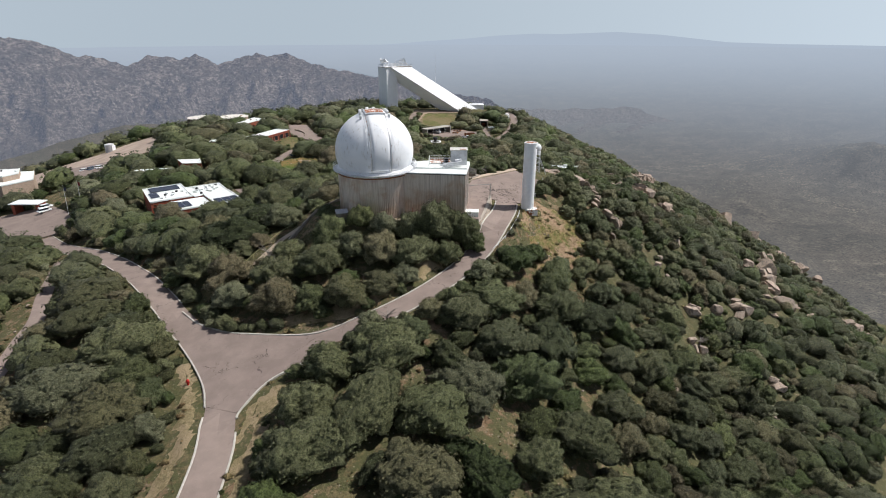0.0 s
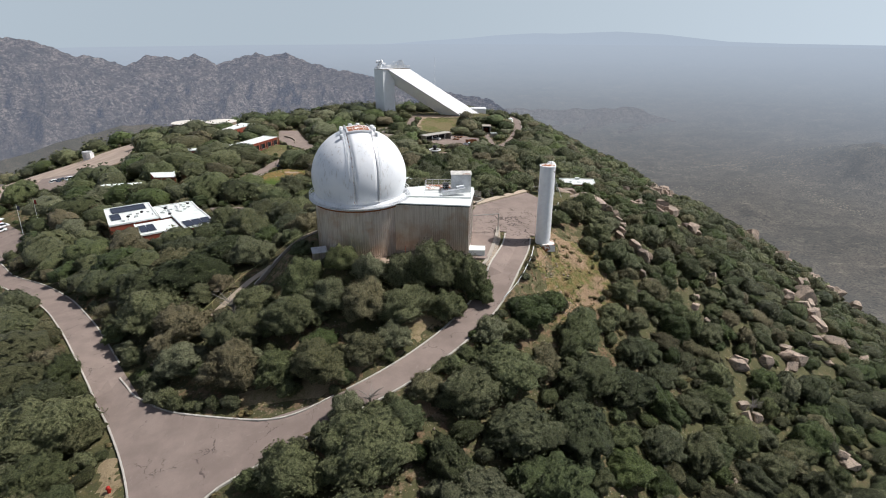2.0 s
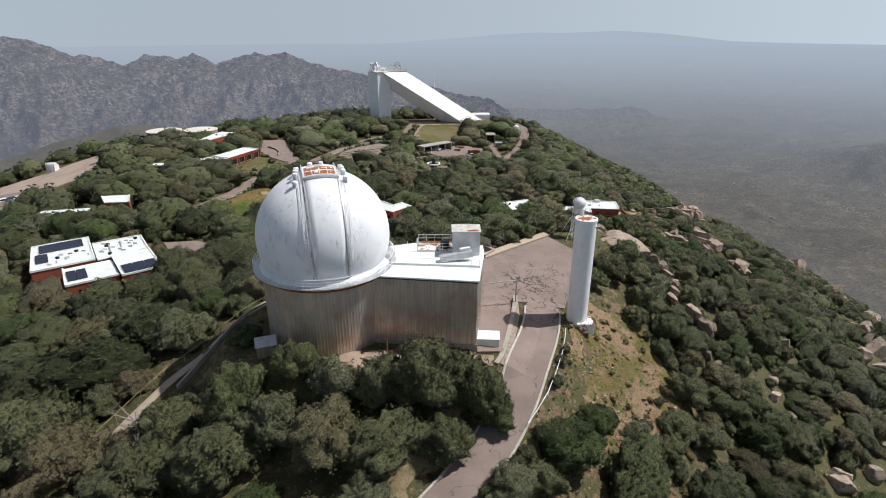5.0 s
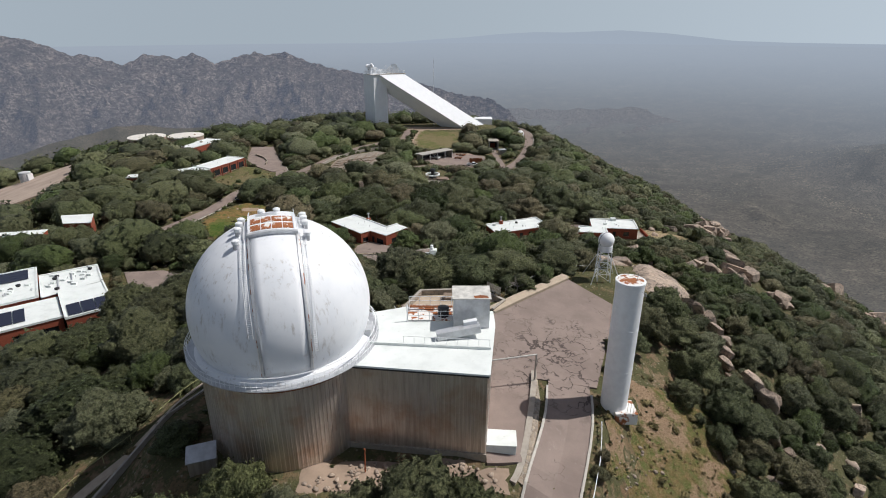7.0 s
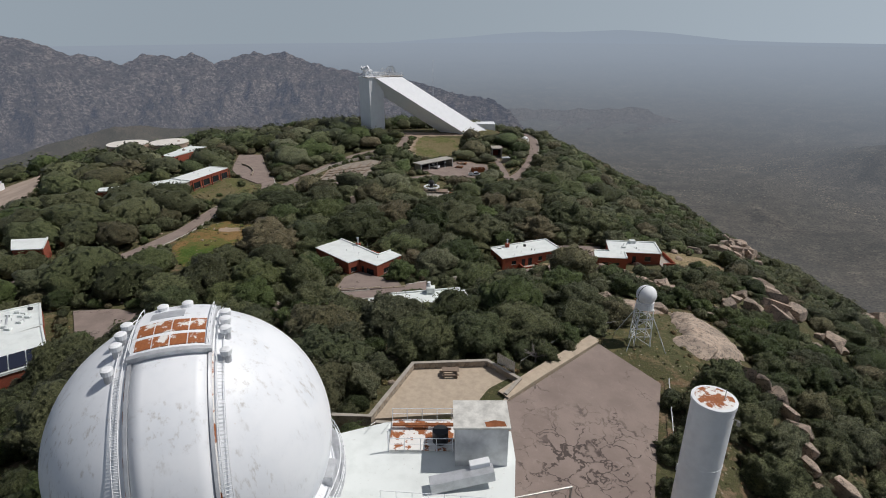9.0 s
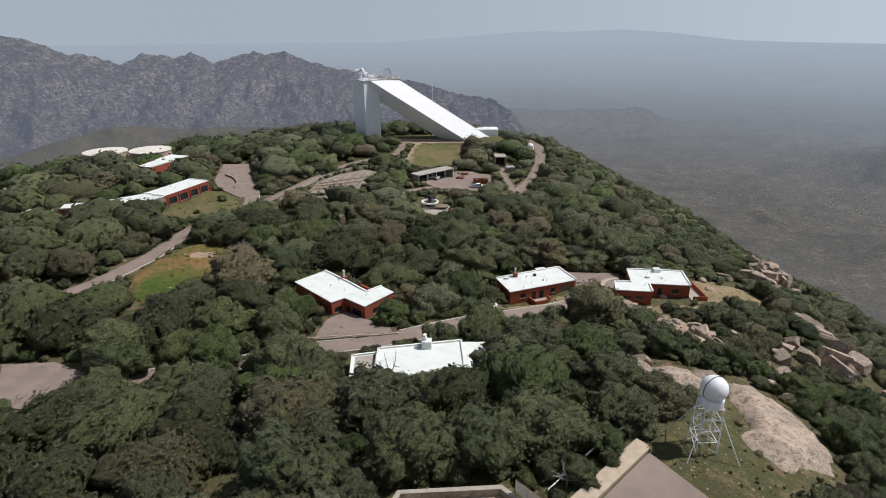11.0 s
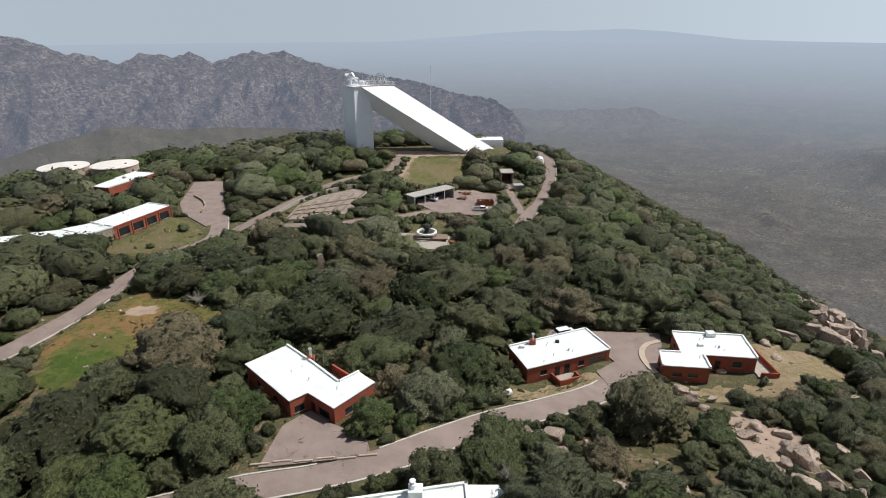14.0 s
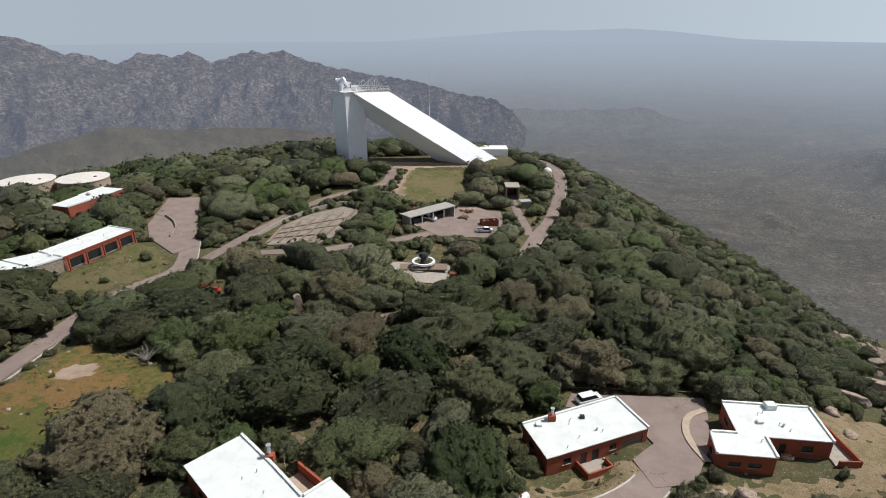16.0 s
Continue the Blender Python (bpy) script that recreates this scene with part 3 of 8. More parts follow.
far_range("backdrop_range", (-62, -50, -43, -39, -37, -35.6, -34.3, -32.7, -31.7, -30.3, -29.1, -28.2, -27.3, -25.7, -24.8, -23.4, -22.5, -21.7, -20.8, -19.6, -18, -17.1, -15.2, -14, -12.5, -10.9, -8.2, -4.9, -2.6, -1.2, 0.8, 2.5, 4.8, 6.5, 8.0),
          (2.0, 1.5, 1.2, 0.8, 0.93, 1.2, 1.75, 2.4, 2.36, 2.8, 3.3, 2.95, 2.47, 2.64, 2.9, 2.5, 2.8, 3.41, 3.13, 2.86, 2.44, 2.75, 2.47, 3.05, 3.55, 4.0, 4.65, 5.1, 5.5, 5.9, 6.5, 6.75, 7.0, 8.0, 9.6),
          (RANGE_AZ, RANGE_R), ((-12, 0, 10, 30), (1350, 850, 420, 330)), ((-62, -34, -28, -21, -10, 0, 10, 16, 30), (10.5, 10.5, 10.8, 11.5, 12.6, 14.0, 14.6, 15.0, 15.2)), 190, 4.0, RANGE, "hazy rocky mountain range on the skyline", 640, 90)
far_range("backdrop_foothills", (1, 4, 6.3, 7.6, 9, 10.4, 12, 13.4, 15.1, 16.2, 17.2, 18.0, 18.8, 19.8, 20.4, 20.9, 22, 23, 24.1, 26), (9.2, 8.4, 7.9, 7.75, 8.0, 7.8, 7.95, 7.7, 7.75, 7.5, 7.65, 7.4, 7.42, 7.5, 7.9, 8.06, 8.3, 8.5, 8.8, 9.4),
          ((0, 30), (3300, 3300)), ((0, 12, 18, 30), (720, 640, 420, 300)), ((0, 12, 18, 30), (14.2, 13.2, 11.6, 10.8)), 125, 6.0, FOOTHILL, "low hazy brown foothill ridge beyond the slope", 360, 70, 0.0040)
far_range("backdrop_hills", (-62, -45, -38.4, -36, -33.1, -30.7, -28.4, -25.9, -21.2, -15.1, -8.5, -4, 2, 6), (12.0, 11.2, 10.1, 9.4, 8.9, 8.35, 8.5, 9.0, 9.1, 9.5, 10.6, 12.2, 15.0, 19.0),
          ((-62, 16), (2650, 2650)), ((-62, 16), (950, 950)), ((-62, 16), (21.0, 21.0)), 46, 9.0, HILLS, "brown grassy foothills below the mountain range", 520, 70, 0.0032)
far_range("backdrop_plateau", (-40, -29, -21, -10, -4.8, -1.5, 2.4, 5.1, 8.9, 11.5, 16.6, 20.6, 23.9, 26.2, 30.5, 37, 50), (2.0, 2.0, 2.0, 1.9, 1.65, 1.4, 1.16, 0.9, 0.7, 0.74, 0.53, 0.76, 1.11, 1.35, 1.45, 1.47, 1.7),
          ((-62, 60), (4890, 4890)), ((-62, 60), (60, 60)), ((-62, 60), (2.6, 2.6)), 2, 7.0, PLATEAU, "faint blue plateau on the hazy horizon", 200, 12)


def dry_wash(lines, seed):
    """Pale sandy beds and bare specks strewn along the dry watercourses of the plain; lines give bearing and fall in degrees."""
    r = np.random.RandomState(seed)
    radii = np.linspace(1000, 4600, 400)
    fall = np.degrees(np.arctan((45 - far_profile(radii)) / radii))
    V, T = [], []
    for line, count, loose in lines:
        p = np.array(line)
        u = r.uniform(0, len(p) - 1, count)
        k_ = np.minimum(u.astype(int), len(p) - 2)
        q_ = p[k_] + (p[k_ + 1] - p[k_]) * (u - k_)[:, None] + r.normal(size=(count, 2)) * (loose * 1.6, loose)
        for az, dep in q_:
            R_ = np.interp(dep, fall[::-1], radii[::-1])
            ia, ir = int(np.clip(np.searchsorted(aa[:330], radians(az)), 1, 329)), int(np.clip(np.searchsorted(rr, R_), 1, len(rr) - 1))
            z = (FZ[ia - 1, ir - 1] + FZ[ia, ir - 1] + FZ[ia - 1, ir] + FZ[ia, ir]) / 4 + 0.6
            n0 = 5 * len(V)
            wide, deep = r.uniform(1.0, 4.0), r.uniform(1.5, 6.0)
            t_ = np.arange(5) * 1.2566 + r.uniform(0, 1.2)
            V.append(np.c_[R_ * math.sin(radians(az)) + wide * np.cos(t_) * r.uniform(0.6, 1.2, 5), 100 + R_ * math.cos(radians(az)) + deep * np.sin(t_) * r.uniform(0.6, 1.2, 5), np.full(5, z)])
            T += [(n0, n0 + 1, n0 + 2), (n0, n0 + 2, n0 + 3), (n0, n0 + 3, n0 + 4)]
    ob = new("dry_wash", big_mesh("dry_wash", np.concatenate(V), np.array(T), WASH))
    return tagged(ob, "pale sandy dry washes winding over the desert plain", "dry wash", kind="stuff")


dry_wash([([(17, 13.3), (20.6, 13.2), (25.6, 12.7), (29, 12.1), (32.3, 11.2), (35.3, 10.2), (39, 9.5)], 900, 0.16), ([(28, 12.6), (32, 11.9), (35, 11.7), (38, 11.2), (42, 10.6)], 500, 0.22), ([(31, 11.2), (33.5, 12.6), (36, 14.2), (40, 15.0)], 420, 0.2),
          ([(22, 15.4), (27, 14.8), (31, 13.4), (35, 12.9), (40, 12.6)], 320, 0.5), ([(12, 9.4), (18, 9.0), (24, 9.6), (30, 9.0), (38, 8.6)], 260, 0.35)], 15)


def ribbon(line, half_l, half_r, lift, bottom, bm=None):
    """A strip along a plan line, from half_l to the left to half_r to the right, with a top and two sides."""
    bm = bm or bmesh.new()
    p = np.array(line)
    t = np.gradient(p, axis=0)
    t /= np.linalg.norm(t, axis=1)[:, None]
    nrm = np.c_[-t[:, 1], t[:, 0]]
    rows = []
    for off, dz in ((half_l, bottom), (half_l, lift), ((half_l + half_r) / 2, lift + 0.02), (half_r, lift), (half_r, bottom)):
        e = p + nrm * off
        ez = height(e[:, 0], e[:, 1]) + dz
        rows.append([bm.verts.new((e[i, 0], e[i, 1], ez[i])) for i in range(len(p))])
    for a, b in zip(rows, rows[1:]):
        for i in range(len(p) - 1):
            bm.faces.new((a[i], a[i + 1], b[i + 1], b[i]))
    bmesh.ops.recalc_face_normals(bm, faces=bm.faces)
    return bm


for k, (nm, line, lz, w) in enumerate(LINES):
    lone("road_" + nm, ribbon(line, w / 2, -w / 2, 0.05 + 0.006 * k, -0.5), ASPHALT, None, "worn pinkish grey asphalt mountain road", "road", kind="structure")
for k, (nm, poly, (a, b, c)) in enumerate(PLANES):
    mat = DIRT if nm == "dirt_lot" else YARDFLOOR if nm == "terrace_yard" else CONCRETE if nm == "antenna_pad" else ASPHALT
    lone("pavement_" + nm, prism(poly, lambda x, y: a + b * x + c * y - 0.5, lambda x, y: a + b * x + c * y + 0.11 + 0.005 * k), mat, None, "cracked asphalt yard", "pavement", kind="structure")


CORNERS = (curve([(-52, 97.8), (-49.7, 95.6), (-46.9, 92.9), (-39.9, 88.6), (-31.6, 85.8), (-24, 83.9), (-19.3, 84.3), (-15.0, 86.5)], 1.0), curve([(-30.2, 66.3), (-30.5, 67.5), (-27.7, 73.2), (-22.4, 76.6), (-17.2, 79.7)], 1.0), curve([(-36.5, 69.5), (-38.4, 74), (-42.7, 80.4), (-49, 88.2), (-53.2, 92.6)], 1.0))


def kerb_runs(k, side):
    """The stretches of a road's edge that no other road or yard crosses."""
    _, line, _, w = LINES[k]
    p = np.array(line)
    t = np.gradient(p, axis=0)
    t /= np.linalg.norm(t, axis=1)[:, None]
    e = p + np.c_[-t[:, 1], t[:, 0]] * side * (w / 2 + 0.12)
    free = np.ones(len(e), bool)
    for j, (_, other, _, ow) in enumerate(LINES):
        if j != k:
            free &= to_line(e[:, 0], e[:, 1], other)[0] > ow / 2 + 0.2
    for nm, poly, _ in PLANES:
        free &= to_poly(e[:, 0], e[:, 1], poly) > (0.9 if nm == "junction" else 0.15)
    for corner in CORNERS:
        free &= to_line(e[:, 0], e[:, 1], corner)[0] > 1.3
    runs, cur = [], []
    for q_, ok in zip(e, free):
        if ok:
            cur.append(tuple(q_))
        elif cur:
            runs.append(cur)
            cur = []
    runs.append(cur)
    return [r for r in runs if len(r) > 3]


for k, sides in ((0, (1, -1)), (1, (1, -1)), (2, (1, -1)), (3, (-1,)), (4, (-1,))):
    for side in sides:
        for run in kerb_runs(k, side):
            lone("kerb", ribbon(run, 0.13, -0.13, 0.17, -0.4), KERB, None, "pale concrete kerb along a mountain road", "kerb", kind="structure")
for run in CORNERS:
    lone("kerb", ribbon(run, 0.13, -0.13, 0.2, -0.4), KERB, None, "pale concrete kerb along a mountain road", "kerb", kind="structure")

# ---------------------------------------------------------------- trees
def crown_shape(rng, lumps, leaves, leaf, sub=2, loose=1.0):
    """Vertices and triangles of a crown about 1 m in radius: one billowing mass of foliage under loose leaf clumps."""
    ico = bmesh.new()
    bmesh.ops.create_icosphere(ico, subdivisions=sub, radius=1)
    core = np.array([v.co for v in ico.verts])
    tris = np.array([[v.index for v in f.verts] for f in ico.faces])
    ico.free()
    squash, lean = rng.uniform(0.82, 1.22), rng.uniform(-0.1, 0.1, 2)
    tiers = []
    for count, low, high in ((max(3, lumps // 5), 0.10, 0.34), (lumps, 0.08, 0.34)):      # boughs, and the clumps on them
        k = np.arange(count)
        top = 1 - 1.3 * (k + rng.uniform(0.1, 0.9, count)) / count
        turn = k * 2.4 + rng.uniform(-0.7, 0.7, count)
        rim = np.sqrt(1 - np.clip(top, -1, 1) ** 2)
        tiers.append((np.c_[rim * np.cos(turn), rim * np.sin(turn), top], rng.uniform(low, high, count), rng.uniform(0.8, 1.35, count) * 2.0 / math.sqrt(count)))

    def reach(d):
        far_out = 0.55
        for bough, swell, width in tiers:
            far_out = far_out + (swell * np.sqrt(np.clip(1 - 2 * (1 - d @ bough.T) / width ** 2, 0, 1))).max(axis=1)
        return far_out[:, None]

    def place(d, f):
        p = d * reach(d) * f
        z = np.where(p[:, 2] > 0, p[:, 2] * 0.86, p[:, 2] * 0.55) + 0.36
        return np.c_[p[:, 0] * squash + lean[0] * z, p[:, 1] / squash + lean[1] * z, z]

    V, T = [place(core, 0.93 + rng.uniform(-0.12, 0.09, (len(core), 1)))], [tris]
    d = rng.normal(size=(leaves, 3))
    d[:, 2] = np.where(d[:, 2] < -0.5, -d[:, 2], d[:, 2])
    d /= np.linalg.norm(d, axis=1)[:, None]
    p = place(d, 0.93 + (0.07 + 0.06 * loose) * rng.uniform(size=(leaves, 1)))
    nn = d + rng.normal(size=(leaves, 3)) * 0.42 + (0, 0, 0.15)
    nn /= np.linalg.norm(nn, axis=1)[:, None]
    u = np.cross(nn, rng.normal(size=(leaves, 3)))
    u /= np.linalg.norm(u, axis=1)[:, None]
    w = np.cross(nn, u)
    sz = leaf * rng.uniform(0.5, 1.4, (leaves, 1))
    V.append(np.stack([p + u * sz, p + w * sz * 0.9 - u * sz * 0.45, p - w * sz * 0.9 - u * sz * 0.5], 1).reshape(-1, 3))
    T.append(np.arange(3 * leaves).reshape(-1, 3) + len(core))
    return np.concatenate(V), np.concatenate(T)


rng = np.random.RandomState(7)
CROWN_FULL = [crown_shape(rng, 72, 1300, 0.036, 4, 0.7) for _ in range(9)]
CROWN_NEAR = [crown_shape(rng, 64, 900, 0.040, 4, 0.7) for _ in range(8)]
CROWN_BUSH = [crown_shape(rng, 20, 190, 0.080, 3, 1.0) for _ in range(8)]
CROWN_MID = [crown_shape(rng, 34, 200, 0.068, 3, 0.9) for _ in range(9)]
CROWN_FAR = [crown_shape(rng, 24, 110, 0.095, 2, 0.8) for _ in range(7)]

# plan outlines of what is built, and bare places where no tree stands
FOOT = [[(-9.9, 116.6), (5.9, 115.0), (7, 129), (-3.5, 129), (-8.0, 127)], [(16.2, 226.2), (32.6, 232.7), (29.7, 240.1), (13.7, 233.4)], [(40.6, 226.4), (58.8, 227.7), (63, 227.5), (63, 238), (46.7, 240), (41, 233)],
        [(-30.2, 217.6), (-20.9, 208.5), (-14.2, 206.0), (-9.3, 212.9), (-12.0, 217), (-17, 221), (-25.0, 223.1)], [(-13.0, 178.0), (7.8, 181.0), (8.3, 191.0), (3.9, 191.2), (-13.6, 188)],
        [(-92.0, 288), (-83.5, 308.9), (-93.6, 312.0), (-122, 284), (-120, 276.5), (-105, 280)], [(-121.5, 329.7), (-114.5, 327.0), (-109.5, 348.4), (-117.2, 350.2)], [(-102, 181.5), (-92, 166), (-80.3, 160), (-70.4, 164.5), (-63.4, 170.2), (-73, 183), (-79.5, 191.5), (-92, 189)],
        [(-108, 222.5), (-103, 215.5), (-96, 216.4), (-99.6, 224)], [(-120, 209.3), (-107.5, 212.4), (-108.6, 217), (-121.3, 214)], [(-190, 212), (-173.5, 210), (-168, 221), (-177.5, 236), (-191, 234)],
        [(-44.5, 394.2), (-38, 387), (10, 391), (30, 394), (30, 426), (14, 414), (-37, 402)], [(-9, 137.5), (-3, 149.5), (6.5, 150), (11, 145.5), (8, 139)], [(-13, 333), (-9, 329), (5, 341), (1.5, 347)], [(-133, 271), (-124, 270), (-123, 279), (-132, 281)]]
CLEAR = [[(16.5, 112), (18, 120), (22, 131), (30, 131), (32, 121), (26, 112)],
        [(25, 147), (38, 147), (38, 161), (28, 164), (23, 158)], [(-92, 286), (-84, 308), (-79, 308), (-70.5, 298), (-69, 288), (-80, 277), (-92, 281)], [(-72, 232), (-69, 256), (-55, 251), (-41, 242), (-52, 221), (-57, 212), (-66, 219)],
        [(-17, 355), (-13, 386), (9, 388), (9, 366), (-4, 352)], [(24, 352), (33, 356), (33, 374), (24, 376)], [(36, 211), (48, 216), (62, 222), (68, 232), (60, 226), (42, 226)],
        [(33, 219), (27, 213), (45, 212), (45, 220)], [(14, 221.5), (27, 227.5), (17, 224.5)], [(26, 170), (40, 167), (40, 176), (27, 183)], [(-28.6, 133), (-25, 130), (-24, 124), (-29, 117), (-34, 111), (-39, 107), (-42.5, 110)], [(8, 205), (18, 210), (15, 206)], [(-104, 137), (-98, 134), (-94, 128), (-97, 125)], [(-82, 96), (-92, 112), (-97, 112), (-88, 92)], [(62, 226), (72, 226), (80, 234), (76, 240), (66, 243), (60, 240)], [(41, 194), (50, 199), (52, 207), (46, 212), (42, 206), (40, 198)], [(25, 172), (32, 170), (33, 160), (32, 155), (41, 155), (45, 162), (45, 171), (42, 175), (28, 177)], [(8, 112), (11.5, 114), (13, 128), (10, 128), (5, 114), (-13, 112), (-14, 115)], [(-21.5, 75.6), (-12, 80.4), (-3, 86.6), (5.4, 96.4), (9.6, 104), (11.4, 103), (7.2, 94.5), (-1.3, 84), (-11, 77.4), (-20, 73.2)], [(-27.3, 50), (-28.1, 59.5), (-29.6, 66.5), (-26.6, 72.6), (-24.2, 72), (-26.3, 66), (-25.3, 58), (-24.6, 50)], [(-36, 50), (-35.6, 60), (-37.7, 69.5), (-40.2, 75), (-44.2, 81), (-45.6, 80.2), (-41.6, 73.4), (-38.4, 62), (-37.6, 50)], [(-146, 278), (-172, 261), (-190, 263), (-215, 275), (-228, 262), (-192, 246), (-168, 245), (-141, 263)], [(12, 216), (20, 218), (31, 226), (28, 229), (13, 224)]]
BARE = [(-15.2, 122.2, 9.6), (20, 126, 3.5), (-157, 368, 11), (-138, 372, 11), (45, 392, 3.5), (-51.4, 278, 3.4), (-41.6, 75.6, 1.5), (-30, 268, 2.0), (-150, 214, 10), (-207, 342, 8), (-14.6, 265, 3), (-8, 262, 3)]


# granite boulders: x, y, radius
SLOPE_ROCKS = [(89, 250, 2.2), (76.3, 198.3, 2.2), (73.4, 185.8, 2.0), (81.1, 192.1, 2.4), (54.4, 128.4, 1.3), (66.0, 145.7, 1.3), (59.6, 117.3, 2.0), (76.2, 125.2, 2.8), (112.9, 177.4, 3.2), (101.6, 160.8, 3.0), (108, 168, 2.2), (151.3, 203.3, 2.8)]
EAST_ROCKS = [(101.7, 154.5, 2.4), (100.1, 144.7, 2.1), (107.5, 143.0, 2.0), (99.1, 165.6, 1.8), (67.1, 120.4, 1.2), (60, 195, 1.9), (63, 199, 1.6), (66, 202, 1.4), (125, 232, 4.0), (134, 224, 3.2), (142, 214, 3.0), (146, 208, 3.4), (118, 190, 2.4), (128, 200, 2.0), (55.2, 106.3, 1.2), (55.0, 104.0, 1.0), (57.0, 104.4, 0.9), (72.0, 99.1, 1.8), (110.3, 136.6, 1.3), (144.5, 168.5, 3.0), (92.0, 140.9, 1.1), (88.8, 131.0, 0.9), (107.7, 150.5, 1.4)]
COTTAGE_ROCKS = [(44.1, 204.2, 0.9), (49.2, 206, 1.31), (47.9, 201.9, 1.48), (47.2, 197.9, 2.13), (39, 194.9, 1.48), (47.8, 194.2, 1.8), (54.4, 197.4, 1.31), (41.8, 190.3, 1.64), (39.6, 191.2, 0.9), (21.1, 190.3, 1.15), (26, 191.5, 0.98), (26.8, 189.2, 1.31), (40.4, 218.3, 0.9), (36.1, 216.4, 1.39), (44.1, 208, 1.07), (26.3, 182.9, 1.07), (28.8, 178.2, 1.39), (13, 204.5, 1.64), (16.5, 204.2, 1.8), (20.4, 200.6, 1.48), (16.4, 198.4, 1.23), (49, 200.1, 1.48), (43.7, 196.5, 1.39), (55.6, 202.6, 1.8), (49.2, 191.4, 1.31), (42.8, 204.3, 1.56), (50.6, 182.9, 1.72), (54.5, 186.2, 1.56), (46.5, 176.7, 1.15), (47.4, 174.4, 0.98), (45.3, 188.2, 1.07), (70.8, 220, 1.39)]
CHAIN_ROCKS = [(39.6, 152.6, 1.0), (40.5, 150.4, 1.1), (41.3, 148.6, 1.2), (41.8, 146.4, 1.2), (41.5, 144.0, 1.3), (40.6, 141.4, 1.2), (39.8, 139.0, 1.1), (39.6, 136.6, 1.0), (43.0, 137.4, 1.5), (44.4, 135.0, 1.4), (45.8, 136.4, 1.1), (42.6, 129.6, 0.8), (44.2, 128.6, 0.8)]
RIDGE_ROCKS = [(84.5, 226.0, 1.8), (83.5, 222.4, 2.2), (82, 218.5, 2.0), (80, 215, 2.3), (78.4, 211.5, 2.2), (76.7, 208.5, 2.5), (75.2, 205.5, 2.0), (74, 203, 2.2), (72.4, 199.1, 2.6), (71.4, 196.2, 2.2), (66.1, 197.1, 1.8), (87.4, 249.5, 3.0), (96.2, 276.5, 3.5), (86.3, 254.5, 2.6), (75.7, 249.2, 2.0)]
CRAG_ROCKS = [(40.3, 218.8, 1.6), (40.4, 215.3, 1.6), (30.7, 214.5, 1.3), (36.2, 212.4, 1.4), (44.5, 216.6, 1.2), (94.0, 257.0, 2.7), (98.0, 255.5, 2.6), (91.5, 251.5, 2.0), (95.5, 250.8, 2.0), (100.0, 261.0, 2.8), (97.0, 265.5, 2.2), (103.0, 288.0, 3.2), (101.0, 284.0, 3.0), (102.0, 280.0, 2.6), (99.0, 276.0, 2.4), (105.0, 292.0, 2.2), (88.9, 252.4, 2.2), (86, 257, 1.8), (101.2, 268, 3.0), (97, 262, 2.6), (92.5, 254.5, 2.4), (104, 278, 2.8), (93.6, 262.4, 2.0), (99, 300, 2.0), (96, 318, 2.0), (95, 246, 2.2), (88, 240, 1.8), (85, 246, 2.0), (99, 257, 2.2), (103, 263, 2.4), (106, 270, 2.6), (100, 274, 2.0), (96, 268, 1.8), (107, 284, 2.4), (102, 288, 1.8), (91, 248, 1.8)]
ROCK_SPOTS = SLOPE_ROCKS + EAST_ROCKS + COTTAGE_ROCKS + CRAG_ROCKS + RIDGE_ROCKS + CHAIN_ROCKS


# single large oaks by the cottages and the road: x, y, radius
LARGE_OAKS = [(-37.4, 178.3, 5.4), (-24.2, 186.9, 5.4), (-37.1, 190.9, 5.4), (-51.9, 189.8, 5.4), (-29.6, 200.1, 5.4), (-9.0, 206.0, 3.6), (0.5, 193.5, 4.2), (49, 216.5, 2.4), (57, 215.5, 3.2), (-12.4, 82.4, 2.6), (33.0, 219.5, 1.8), (-1.6, 108.0, 5.2), (3.6, 108.2, 4.4), (6.4, 106.0, 2.6), (-6.6, 107.6, 3.8), (-12.4, 107.4, 3.2), (-17.2, 109.8, 2.9), (-12.6, 102.4, 5.0), (-5.6, 101.0, 4.6), (0.4, 102.2, 3.6), (-18.6, 104.6, 4.4), (-23.5, 107.6, 4.2), (24.8, 136.2, 2.6), (29.4, 141.0, 3.6), (33.5, 146.0, 3.8), (33.8, 135.4, 3.4), (36.0, 130.6, 3.4), (37.4, 140.6, 2.8), (31.2, 131.0, 2.4), (-118.0, 206.6, 6.0), (-111.5, 207.2, 6.0), (-105.4, 208.2, 5.4), (-100.6, 212.0, 4.6), (-97.4, 214.0, 3.8), (-124.0, 204.6, 5.0), (25.2, 162.6, 2.8), (-34.4, 316.3, 1.6), (-24.0, 326.8, 4.2), (-19.6, 333.4, 3.6), (-46.5, 338.0, 3.4), (-29.0, 318.0, 2.0), (-76.0, 297.0, 2.0), (-79.5, 283.5, 1.2), (-134.5, 361.0, 4.0), (-128.0, 360.0, 3.6)]


